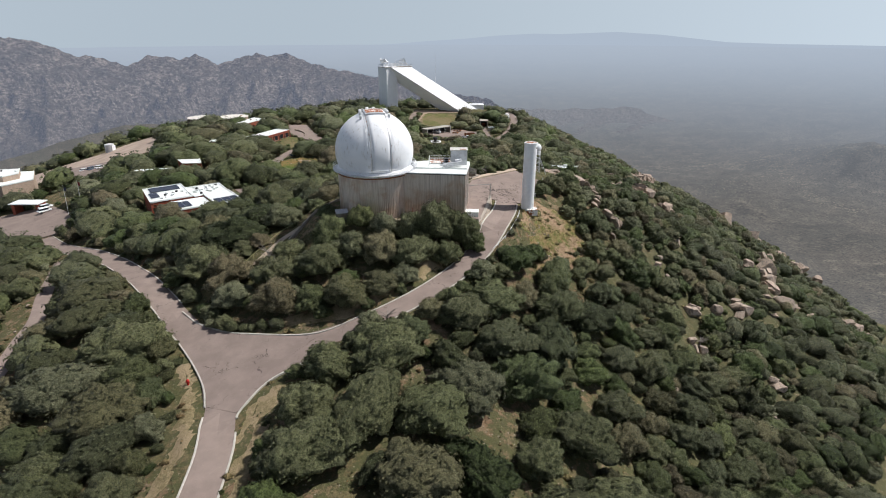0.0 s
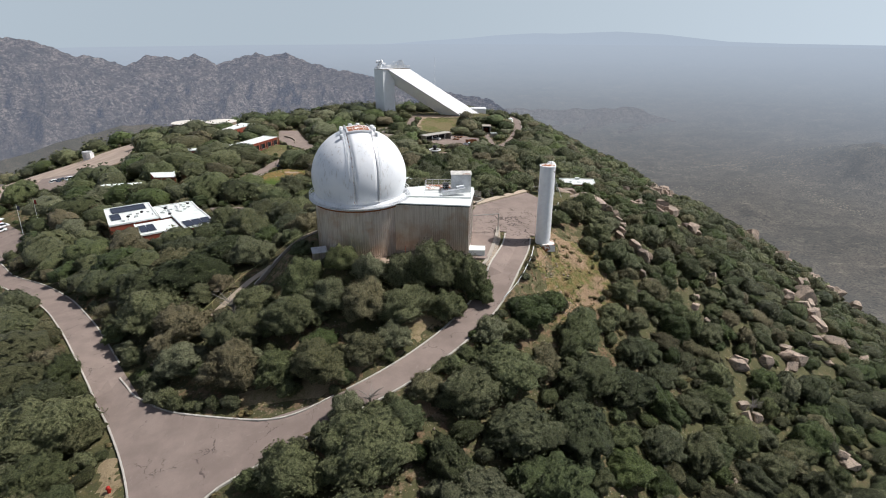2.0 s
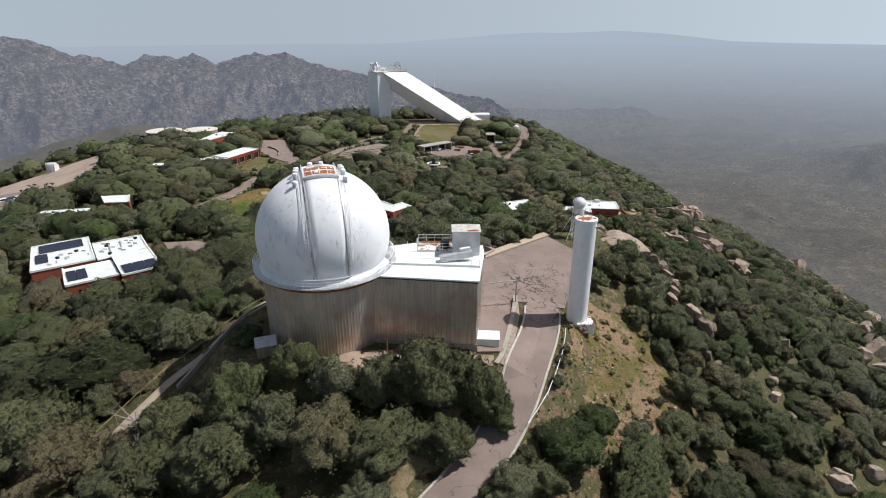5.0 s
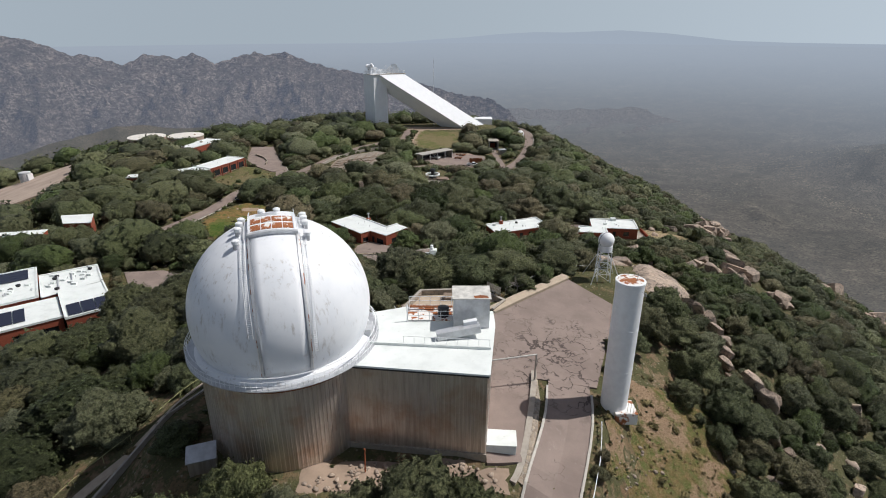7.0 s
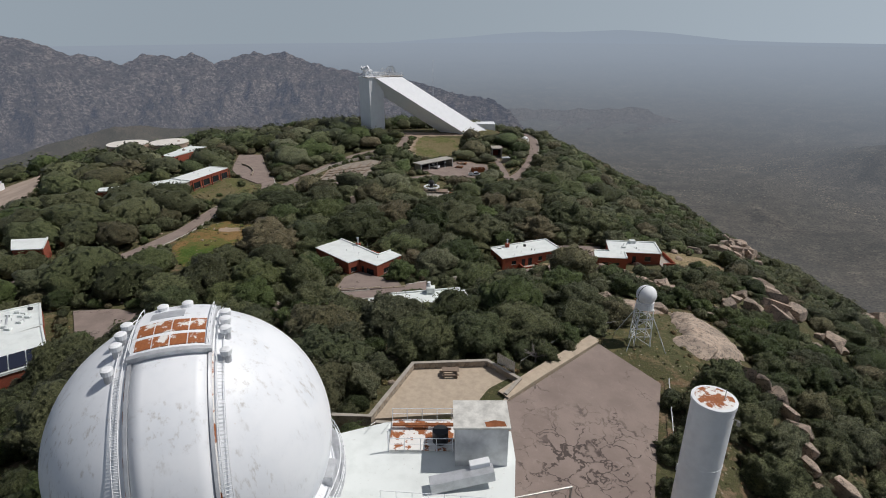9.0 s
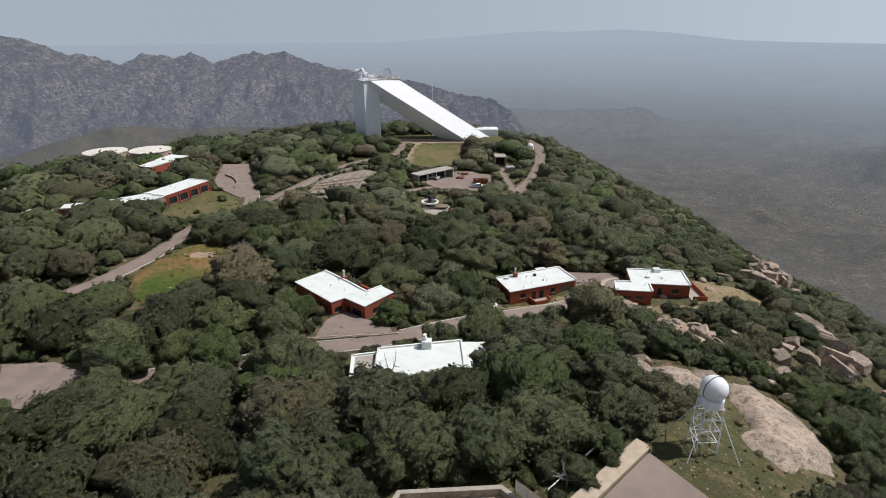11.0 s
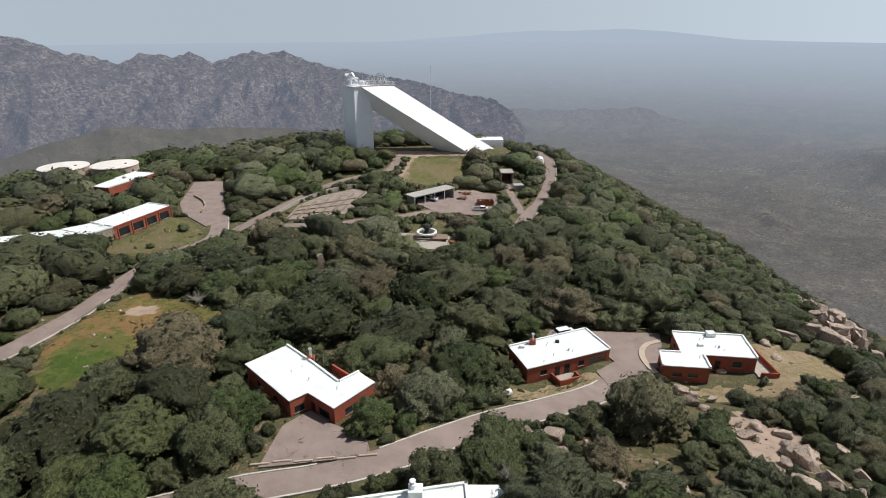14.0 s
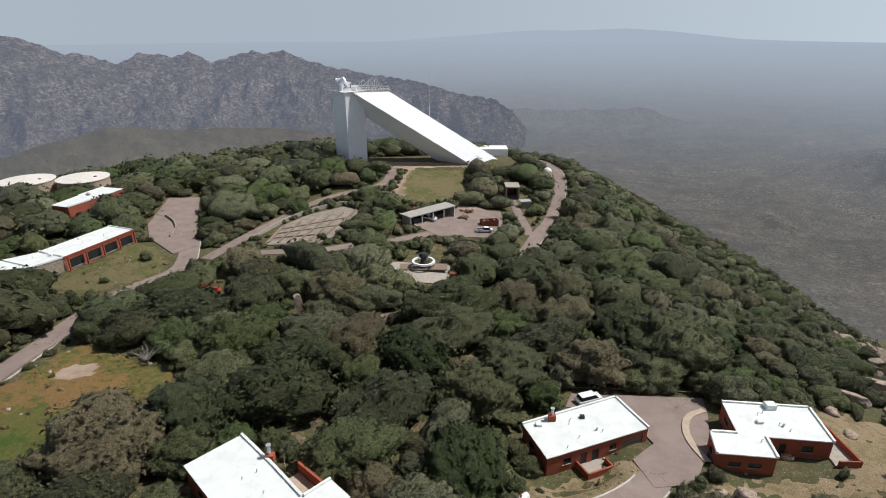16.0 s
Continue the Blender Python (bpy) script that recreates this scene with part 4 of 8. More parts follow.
def plant():
    """Where trees stand: x, y, radius, and how far they are from roads and yards. The largest take their places first."""
    r = np.random.RandomState(21)
    n = 60000
    X, Y = r.uniform(-262, 188, n), r.uniform(20, 438, n)
    far = np.hypot(np.clip(np.abs(X) - 60, 0, 999), np.clip(Y - 240, 0, 999))
    ridge = smooth01((42 + 0.42 * np.clip(Y - 190, 0, 110) - X) / 26)
    rad = 1.25 + 0.35 * ridge + (2.5 + 2.2 * ridge) * r.uniform(size=n) + 0.4 * wave(X, Y, 55, 31) + 0.9 * smooth01((-25 - X) / 40)
    rad = np.where(ridge < 0.5, 1.05 + 0.25 * ridge + 2.9 * r.uniform(size=n) ** 2.0 + 0.5 * wave(X, Y, 40, 34), rad)
    rad = rad * (1 + 0.3 * ridge * smooth01((Y - 185) / 40))
    rad = np.maximum(rad, 1.2 + 0.005 * far)
    brink = np.interp(Y, EDGE_Y, EDGE_X) + 4 - X
    rad = np.minimum(rad, 1.3 + 0.10 * np.clip(brink, 0, 99))
    keep = (np.abs(X - 1) < 14 + 0.82 * Y) & (brink > 0)
    keep &= (wave(X, Y, 34, 32) < 0.62) | (rad < 1.35)
    gap = np.full(X.shape, 1e9)
    for _, line, _, w in LINES:
        gap = np.minimum(gap, to_line(X, Y, line)[0] - w / 2)
    for _, poly, _ in PLANES:
        gap = np.minimum(gap, to_poly(X, Y, poly))
    for poly in FOOT:
        gap = np.minimum(gap, to_poly(X, Y, poly) - 0.7)
    for poly in [p_ for p_ in CLEAR if p_ is not CLEAR[-5]]:
        gap = np.minimum(gap, to_poly(X, Y, poly) + 0.2)
    for cx, cy, cr in ROCK_SPOTS:
        gap = np.minimum(gap, np.hypot(X - cx, Y - cy) - cr * 0.9 + 0.5)
    for cx, cy, cr in SLOPE_ROCKS + EAST_ROCKS:                    # bare soil below the boulders on the open slope
        gap = np.minimum(gap, np.hypot(X - cx + 0.5 * cr + 0.7, Y - cy + 0.8 * cr + 1.1) - (cr * 1.1 + 0.5 if cx > 50 else 0))
    for cx, cy, cr in BARE:
        gap = np.minimum(gap, np.hypot(X - cx, Y - cy) - cr)
    verge = 0.35 + 0.9 * wave(X, Y, 22, 33) + 0.5 * smooth01((X + 49) / 5) * smooth01((-22 - X) / 4) * smooth01((82 - Y) / 8)
    rad = np.where(gap < rad * 0.85 + verge, np.clip((gap - verge) / 0.85, 0, 9), rad)
    # what the flight looks down on over low scrub: roads, yards and lawns on the far side of the valley
    ex, ey = np.where(X < -120, 0, 2), np.where(X < -120, 55, 165)
    ux, uy = (X - ex) / np.hypot(X - ex, Y - ey), (Y - ey) / np.hypot(X - ex, Y - ey)
    shown = [(l_, w_) for n_, l_, _, w_ in LINES if n_ in ("bench_road", "yard_road", "tower_road")]
    lower = [l_ for n_, l_, _, _ in LINES if n_ == "lodge_road"][0]
    yards = [p_ for n_, p_, _ in PLANES if n_ in ("terrace_yard", "works_yard", "antenna_pad", "lodge_lot", "dirt_lot", "west_yard")] + [CLEAR[4], CLEAR[2], CLEAR[-2], [(-53.5, 276), (-49.5, 276), (-49.5, 280.5), (-53.5, 280.5)], [(-31.5, 267), (-27.5, 267), (-27.5, 271), (-31.5, 271)]]
    for ahead, most in ((3.0, 1.1), (6.0, 1.5), (10.0, 2.0), (15.0, 2.9), (22.0, np.where(X < -120, 2.6, 9))):
        gx_, gy_ = X + ux * ahead, Y + uy * ahead
        close = np.full(n, 1e9)
        for l_, w_ in shown:
            close = np.minimum(close, to_line(gx_, gy_, l_)[0] - w_ / 2)
        for p_ in yards:
            close = np.minimum(close, to_poly(gx_, gy_, p_))
        if ahead < 12:
            close = np.minimum(close, np.where(gy_ < 250, to_line(gx_, gy_, lower)[0] - 2.2, 9))
        rad = np.where((close < 0) & ((Y > 205) | (X < -120)), np.minimum(rad, most), rad)
    rad = np.where(np.minimum(np.hypot(X + 157, Y - 368), np.hypot(X + 138, Y - 372)) < 24, np.minimum(rad, 2.7), rad)
    # low shrubs only before the cottages
    hx, hy = X - 1, Y - np.where(X < -50, 40, np.where(Y < 190, 112, 142))
    hd = np.hypot(hx, hy)
    for ahead, most in ((2.5, 1.1), (5.0, 1.6), (8.0, 2.3), (12.0, 3.0)):
        for p_ in (FOOT[1], FOOT[2], FOOT[4], FOOT[5], FOOT[7], CLEAR[6], CLEAR[-1]):
            rad = np.where((to_poly(X + hx / hd * ahead, Y + hy / hd * ahead, p_) < 0) & (hy > 0), np.minimum(rad, most), rad)
    street = [l_ for n_, l_, _, _ in LINES if n_ == "house_road"][0]
    for ahead, most in ((3.0, 1.2), (6.0, np.where(wave(X, Y, 30, 35) > 0, 2.0, 9)), (10.0, np.where(wave(X, Y, 30, 35) > 0, 3.0, 9))):
        close = to_line(X + hx / hd * ahead, Y + hy / hd * ahead, street)[0]
        rad = np.where((close < 2.0) & (X > -62) & (X < 32), np.minimum(rad, most), rad)
    keep &= rad > 0.8
    order = [i for i in np.argsort(-rad * r.uniform(0.45, 1, n)) if keep[i]]
    cells, out = {}, []
    for i in order:
        x, y, q = X[i], Y[i], rad[i]
        cx, cy = int(x // 9), int(y // 9)
        free = True
        for a in (cx - 1, cx, cx + 1):
            for b in (cy - 1, cy, cy + 1):
                for u, v, w in cells.get((a, b), ()):
                    if (u - x) ** 2 + (v - y) ** 2 < ((0.50 if x > 40 else 0.66 if q > 2.2 else 0.58) * (q + w)) ** 2:
                        free = False
                        break
                if not free:
                    break
            if not free:
                break
        if free:
            cells.setdefault((cx, cy), []).append((x, y, q))
            out.append(i)
    out = np.array(out)
    kept = np.all([np.hypot(X[out] - x, Y[out] - y) > q * 0.9 for x, y, q in LARGE_OAKS], axis=0)
    out = out[kept]
    big = np.array(LARGE_OAKS)
    return np.r_[X[out], big[:, 0]], np.r_[Y[out], big[:, 1]], np.r_[rad[out], big[:, 2]], np.r_[gap[out], np.full(len(big), 0.1)]


TX, TY, TR, TG = plant()
TZ = height(TX, TY)
rng = np.random.RandomState(5)
TT = rng.uniform(size=len(TX))
TH = np.maximum(TR, 1.0) ** 0.87 * rng.uniform(0.95, 1.25, len(TX))
TH[-len(LARGE_OAKS):] = TR[-len(LARGE_OAKS):] * np.where((TY[-len(LARGE_OAKS):] > 105) & (TY[-len(LARGE_OAKS):] < 111), 1.4, 1.05)
TA = rng.uniform(0, 6.283, len(TX))
TW = rng.uniform(0.78, 1.28, len(TX))
TH = TH * np.where(TX > 40, rng.uniform(0.75, 1.3, len(TX)), 1)
central = (np.abs(TX - 5) < 62) & (TY < 262)
single = np.where(central & (TG < 9) & (TR > 1.9))[0]
single = single[np.argsort(TG[single])][:290]
is_single = np.zeros(len(TX), bool)
is_single[single] = True


def trunk_bm(r, h):
    bm = tube([(0, 0, -0.4), (0.03 * h, 0, 0.3 * h), (0.0, 0.04 * h, 0.7 * h)], 0.11 * r, 6, r2=0.05 * r)
    for k in range(4):
        a = k * 1.57 + 0.4
        tube([(0, 0, 0.3 * h), (0.35 * r * math.cos(a), 0.35 * r * math.sin(a), 0.75 * h)], 0.05 * r, 5, bm, 0.02 * r)
    return bm


tree_kinds = []
for k, (v, t) in enumerate(CROWN_FULL):
    tree = thing("oak_tree", pose(0, 0, -500), "evergreen oak tree with a dense grey-green crown", "tree", "oak trees beside roads and houses")
    part("trunk", trunk_bm(1.0, 1.0), BARK, tree)
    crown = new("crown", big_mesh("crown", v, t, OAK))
    crown.parent = tree
    tree_kinds.append(tree)
used = set()
for i in single:
    k = int(TT[i] * 977) % len(tree_kinds)
    m = Matrix.LocRotScale((TX[i], TY[i], TZ[i] - 0.15), Euler((0, 0, TA[i])), None)
    if k in used:
        ob = copy_thing(tree_kinds[k], m)
    else:
        ob = tree_kinds[k]
        ob.matrix_basis = m
        used.add(k)
    ob.scale = (TR[i], TR[i], TH[i])


def woods(name, which, kinds, label):
    V, T, C, n = [], [], [], 0
    for i in which:
        v, t = kinds[int(TT[i] * 991) % len(kinds)]
        c, s = math.cos(TA[i]), math.sin(TA[i])
        a, b = v[:, 0] * TR[i] * TW[i], v[:, 1] * TR[i] / TW[i]
        p = np.c_[a * c - b * s + TX[i], a * s + b * c + TY[i], v[:, 2] * TH[i] + TZ[i] - 0.15]
        V.append(p), T.append(t + n), C.append(np.full(len(p), TT[i]))
        n += len(p)
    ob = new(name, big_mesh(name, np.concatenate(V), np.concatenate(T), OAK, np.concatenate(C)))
    return tagged(ob, label, "trees", kind="stuff")


dist = np.hypot(np.clip(np.abs(TX) - 25, 0, 999), np.clip(TY - 235, 0, 999) * 0.8)
rest = ~is_single
tall = TR > 2.1
woods("oak_grove_near", np.where(rest & tall & (dist < 38))[0], CROWN_NEAR, "dense grey-green oaks covering the ridge")
woods("oak_scrub_near", np.where(rest & ~tall & (dist < 38))[0], CROWN_BUSH, "low grey-green oak scrub on the ridge")
woods("oak_scrub_slope", np.where(rest & (dist >= 38) & (dist < 95))[0], CROWN_MID, "dense grey-green oak scrub on the slopes")
woods("oak_scrub_far", np.where(rest & (dist >= 95))[0], CROWN_FAR, "far grey-green oak scrub on the mountain")

# ---------------------------------------------------------------- surfaces of the buildings
def m_dome():
    k = Nodes("dome_paint", 0.42, spec=0.4)
    big, mid = k.noise(0.35, 4), k.noise(1.6, 6, 0.7)
    streak = k.noise(2.2, 5, 0.7, stretch=(1, 1, 0.22))
    c = k.mix(k.step(big, 0.35, 0.7), (0.80, 0.81, 0.83), (0.73, 0.75, 0.78))
    c = k.mix(k.math("MULTIPLY", k.step(streak, 0.52, 0.70), k.step(big, 0.42, 0.60)), c, (0.50, 0.48, 0.46))
    c = k.mix(k.math("MULTIPLY", k.step(mid, 0.68, 0.74), 0.6), c, (0.50, 0.33, 0.20))
    return k.done(c, k.step(mid, 0.3, 0.8, 0.35, 0.6))


def m_siding():
    k = Nodes("ribbed_metal_siding", 0.34, 0.7, 0.4)
    streak = k.noise(3.0, 4, 0.6, stretch=(1, 1, 0.06))
    big = k.noise(0.4, 4)
    c = k.mix(k.step(streak, 0.35, 0.7), (0.68, 0.62, 0.57), (0.50, 0.435, 0.385))
    c = k.mix(k.step(big, 0.45, 0.72, 0, 0.7), c, (0.47, 0.32, 0.23))
    return k.done(c, k.step(streak, 0.3, 0.7, 0.28, 0.5))


def m_rust_white(name="rusted_white_paint", bare=0.50):
    k = Nodes(name, 0.7)
    f = k.step(k.noise(1.1, 5, 0.62), bare, bare + 0.06)
    c = k.mix(f, (0.74, 0.72, 0.69), k.mix(k.noise(6, 4), (0.20, 0.055, 0.02), (0.42, 0.16, 0.06)))
    return k.done(c)


def m_wall_stone():
    k = Nodes("rubble_wall", 0.9)
    cell = k.n.new("ShaderNodeTexVoronoi")
    cell.inputs["Scale"].default_value = 2.6
    k.l.new(k.geo.outputs["Position"], cell.inputs["Vector"])
    edge = k.voronoi(2.6, "DISTANCE_TO_EDGE")
    sep = k.n.new("ShaderNodeSeparateColor")
    k.l.new(cell.outputs["Color"], sep.inputs[0])
    c = k.mix(sep.outputs[0], (0.42, 0.35, 0.27), (0.25, 0.20, 0.155))
    c = k.mix(k.step(edge, 0.02, 0.07, 1, 0), c, (0.34, 0.31, 0.27))
    k.bump(k.step(edge, 0.0, 0.12), 0.8, 0.06)
    return k.done(c)


def m_brick_paint():
    """Slump-block walls washed with red, with pale joints showing faintly."""
    k = Nodes("red_washed_block", 0.88, spec=0.2)
    br = k.n.new("ShaderNodeTexBrick")
    br.inputs["Scale"].default_value = 1.0
    br.inputs["Brick Width"].default_value, br.inputs["Row Height"].default_value = 0.42, 0.145
    br.inputs["Mortar Size"].default_value = 0.012
    mp = k.n.new("ShaderNodeCombineXYZ")
    k.l.new(k.math("ADD", k.axis(0), k.axis(1)), mp.inputs[0])
    k.l.new(k.axis(2), mp.inputs[1])
    k.l.new(mp.outputs[0], br.inputs["Vector"])
    br.inputs["Color1"].default_value, br.inputs["Color2"].default_value = (0.36, 0.10, 0.06, 1), (0.29, 0.078, 0.046, 1)
    br.inputs["Mortar"].default_value = (0.25, 0.085, 0.055, 1)
    c = k.mix(k.step(k.noise(0.8, 5), 0.45, 0.75, 0, 0.6), br.outputs["Color"], (0.22, 0.065, 0.042))
    c = k.mix(k.step(k.noise(9, 3), 0.55, 0.75, 0, 0.3), c, (0.42, 0.17, 0.11))
    return k.done(c)


def m_roof():
    k = Nodes("white_roof_membrane", 0.65)
    big, mid = k.noise(0.5, 5), k.noise(3, 5, 0.7)
    c = k.mix(k.step(big, 0.4, 0.75), (0.72, 0.75, 0.73), (0.62, 0.65, 0.63))
    c = k.mix(k.step(mid, 0.60, 0.74, 0, 0.6), c, (0.42, 0.40, 0.36))
    return k.done(c)


def m_grass(name, a, b, dry):
    k = Nodes(name, 0.95, spec=0.1)
    big, mid, fine, tiny = k.noise(0.11, 6, 0.65), k.noise(0.7, 6, 0.75), k.noise(5, 5, 0.75), k.noise(22, 3, 0.7)
    c = k.mix(k.step(mid, 0.42, 0.58), a, b)
    c = k.mix(k.step(k.math("ADD", k.math("MULTIPLY", big, 0.7), k.math("MULTIPLY", mid, 0.3)), 0.46, 0.54), c, dry)
    c = k.mix(k.step(fine, 0.46, 0.62, 0, 0.65), c, tuple(v * 0.5 for v in b))
    c = k.mix(k.step(tiny, 0.5, 0.66, 0, 0.5), c, tuple(min(1, v * 1.5) for v in dry))
    k.bump(k.math("ADD", fine, k.math("MULTIPLY", tiny, 0.5)), 1.0, 0.25)
    return k.done(c)


DOMEPAINT, SIDING, RUSTWHITE, STONEWALL, REDWALL, ROOF = m_dome(), m_siding(), m_rust_white(), m_wall_stone(), m_brick_paint(), m_roof()
RUSTHATCH = m_rust_white("rusted_hatch_paint", 0.42)
DIRT = simple("packed_dirt", (0.36, 0.27, 0.205), 0.95, vary=0.35, scale=0.4)
TANFLOOR = simple("tan_terrace_floor", (0.47, 0.385, 0.295), 0.92, vary=0.2)
REDTRIM = simple("red_stained_wood", (0.30, 0.075, 0.045), 0.75)
TIMBER = simple("weathered_timber", (0.25, 0.19, 0.145), 0.9, scale=5)
PANEL = Nodes("solar_glass", 0.12, spec=0.5).done((0.012, 0.014, 0.03))
CARWHITE = simple("white_car_paint", (0.78, 0.79, 0.80), 0.25, vary=0.05, spec=0.6)
CARBLUE = simple("dark_blue_car_paint", (0.03, 0.06, 0.11), 0.25, vary=0.05, spec=0.6)
TYRE = simple("tyre_rubber", (0.02, 0.02, 0.02), 0.9)
TAN = simple("tan_block_wall", (0.46, 0.35, 0.27), 0.9)
TANKWHITE = simple("tank_roof_paint", (0.72, 0.68, 0.62), 0.7, vary=0.18, scale=0.5)
REDPAINT = simple("bright_red_paint", (0.5, 0.03, 0.02), 0.6)
GREYMETAL = simple("silver_sheet", (0.62, 0.63, 0.65), 0.4, 0.4, vary=0.25)
LAWN = m_grass("lawn", (0.10, 0.115, 0.038), (0.15, 0.15, 0.062), (0.19, 0.155, 0.085))
MEADOW = m_grass("meadow", (0.085, 0.125, 0.032), (0.20, 0.165, 0.06), (0.27, 0.165, 0.07))
DRYGRASS = m_grass("dry_tan_grass", (0.22, 0.185, 0.095), (0.33, 0.26, 0.15), (0.37, 0.285, 0.18))
BANK = m_grass("bank_weeds", (0.105, 0.14, 0.036), (0.23, 0.165, 0.07), (0.36, 0.25, 0.165))
GREENWEEDS = m_grass("green_weeds", (0.06, 0.115, 0.022), (0.09, 0.14, 0.03), (0.16, 0.15, 0.05))


# ---------------------------------------------------------------- observatory
DOME = Vector((-15.2, 122.2, 0))
DOME.z = ground_z(DOME.x, DOME.y)
ZC, RD = 19.4 - DOME.z, 8.6
obs = thing("observatory", pose(*DOME), "white observatory dome on a ribbed grey metal building", "observatory")


def corrugated(line, z0, z1, pitch=0.32, deep=0.05, closed=False):
    """Upright ribbed sheet along a plan line."""
    bm = bmesh.new()
    p = [Vector((x, y, 0)) for x, y in line]
    if closed:
        p.append(p[0])
    run = []
    for a, b in zip(p, p[1:]):
        d = (b - a)
        n = max(1, int(round(d.length / pitch)))
        out = Vector((d.y, -d.x, 0)).normalized()
        for k in range(n):
            for f, o in ((0.0, 0), (0.55, 0), (0.62, 1), (0.93, 1)):
                run.append(a + d * ((k + f) / n) + out * deep * o)
    run.append(p[-1])
    lo = [bm.verts.new((v.x, v.y, z0)) for v in run]
    hi = [bm.verts.new((v.x, v.y, z1)) for v in run]
    for i in range(len(run) - 1):
        bm.faces.new((lo[i], lo[i + 1], hi[i + 1], hi[i]))
    return bm


circle = [(8.25 * math.cos(2 * math.pi * k / 64), 8.25 * math.sin(2 * math.pi * k / 64)) for k in range(64)]
part("drum", corrugated(circle, -1.6, 9.3, 0.4, 0.06, True), SIDING, obs)
part("drum_floor", lathe([(8.2, 9.28), (0.01, 9.28)], 64), CONCRETE, obs)
dome = part("dome", lathe([(RD * math.cos(a), ZC + RD * math.sin(a)) for a in np.radians(np.linspace(-23.5, 89.8, 34))], 96), DOMEPAINT, obs, smooth=True)
part("skirt", lathe([(8.32, 9.25), (8.5, 9.25), (8.55, 9.95), (7.95, 10.35), (7.8, 10.3)], 96), DOMEPAINT, obs, smooth=True)
walkway = part("walkway", lathe([(8.5, 9.72), (9.35, 9.72), (9.35, 9.8), (8.5, 9.8)], 96), GREYMETAL, obs)
part("drip_edge", lathe([(8.31, 8.95), (8.44, 8.95), (8.44, 9.22), (8.31, 9.22)], 96), RUST, obs, "dark rusty band below the walkway")
for z in (10.25, 10.7):
    part("handrail", tube([(9.3 * math.cos(a), 9.3 * math.sin(a), z) for a in np.linspace(0, 2 * math.pi, 97)], 0.028, 5, caps=False), WHITE, walkway)
bm = tube([(9.3, 0, 9.75), (9.3, 0, 10.72)], 0.022, 4)
post = part("post", bm, WHITE, walkway)
for k in range(1, 120):
    again(post, "post", pose(0, 0, 0, 0, 0, 3 * k))

# the shutter: a strip over the dome from its front foot across the top
AZ = radians(-90 + 17)
FW, LAT, UPV = Vector((math.cos(AZ), math.sin(AZ), 0)), Vector((-math.sin(AZ), math.cos(AZ), 0)), Vector((0, 0, 1))


def on_dome(u, deg, r=RD):
    """A place u metres beside the strip's middle, deg above the front horizon, at radius r."""
    q_ = math.sqrt(max(r * r - u * u, 0.01))
    a = radians(deg)
    return Vector((0, 0, ZC)) + LAT * u + FW * q_ * math.cos(a) + UPV * q_ * math.sin(a)


def strip(u0, u1, d0, d1, r, thick, nu=6, nd=26):
    bm = bmesh.new()
    grids = []
    for rr_ in (r, r - thick):
        grids.append([[bm.verts.new(on_dome(u0 + (u1 - u0) * i / nu, d0 + (d1 - d0) * j / nd, rr_)) for i in range(nu + 1)] for j in range(nd + 1)])
    for g in (grids[0], grids[1]):
        for j in range(nd):
            for i in range(nu):
                bm.faces.new((g[j][i], g[j][i + 1], g[j + 1][i + 1], g[j + 1][i]))
    a, b = grids
    for j in range(nd):
        for i in (0, nu):
            bm.faces.new((a[j][i], a[j + 1][i], b[j + 1][i], b[j][i]))
    for i in range(nu):
        for j in (0, nd):
            bm.faces.new((a[j][i], a[j][i + 1], b[j][i + 1], b[j][i]))
    bmesh.ops.recalc_face_normals(bm, faces=bm.faces)
    return bm


shutter = part("shutter", strip(-1.92, 1.92, -20, 73, RD + 0.10, 0.3), DOMEPAINT, obs, smooth=False)
shutter.data.shade_smooth()
hatch = part("hatch", strip(-2.1, 2.1, 72, 106, RD + 0.42, 0.5, 6, 10), DOMEPAINT, obs, "white top hatch with rusted panels")
for d0, d1 in ((74.0, 79.5), (81.5, 89.0)):
    for u0 in (-1.85, -0.92, 0.02, 0.96):
        part("hatch_panel", strip(u0, u0 + 0.86, d0, d1, RD + 0.46, 0.06, 3, 3), RUSTHATCH, hatch, "peeling rusty panel")
part("hatch_window", strip(-1.4, 0.5, 92, 98, RD + 0.455, 0.05, 3, 2), GREYMETAL, hatch)
part("hatch_lip", strip(-2.2, 2.2, 70.8, 72.4, RD + 0.5, 0.55, 6, 1), GREYMETAL, hatch)
for u in (-2.05, 2.05):
    part("hatch_rail", tube([on_dome(u, d, RD + 0.72) for d in np.linspace(74, 104, 12)], 0.03, 5), WHITE, hatch)
    for d in np.linspace(74, 104, 6):
        part("hatch_post", tube([on_dome(u, d, RD + 0.4), on_dome(u, d, RD + 0.72)], 0.025, 4), WHITE, hatch)
for u in (-2.08, 2.08):
    part("shutter_rail", strip(u - 0.09, u + 0.09, -22, 118, RD + 0.2, 0.25, 1, 44), GREYMETAL, obs, "pale steel shutter rail")
    part("rust_seam", strip(u * 1.055 - 0.05, u * 1.055 + 0.05, -21, 72, RD + 0.06, 0.1, 1, 36), RUSTWHITE, obs)
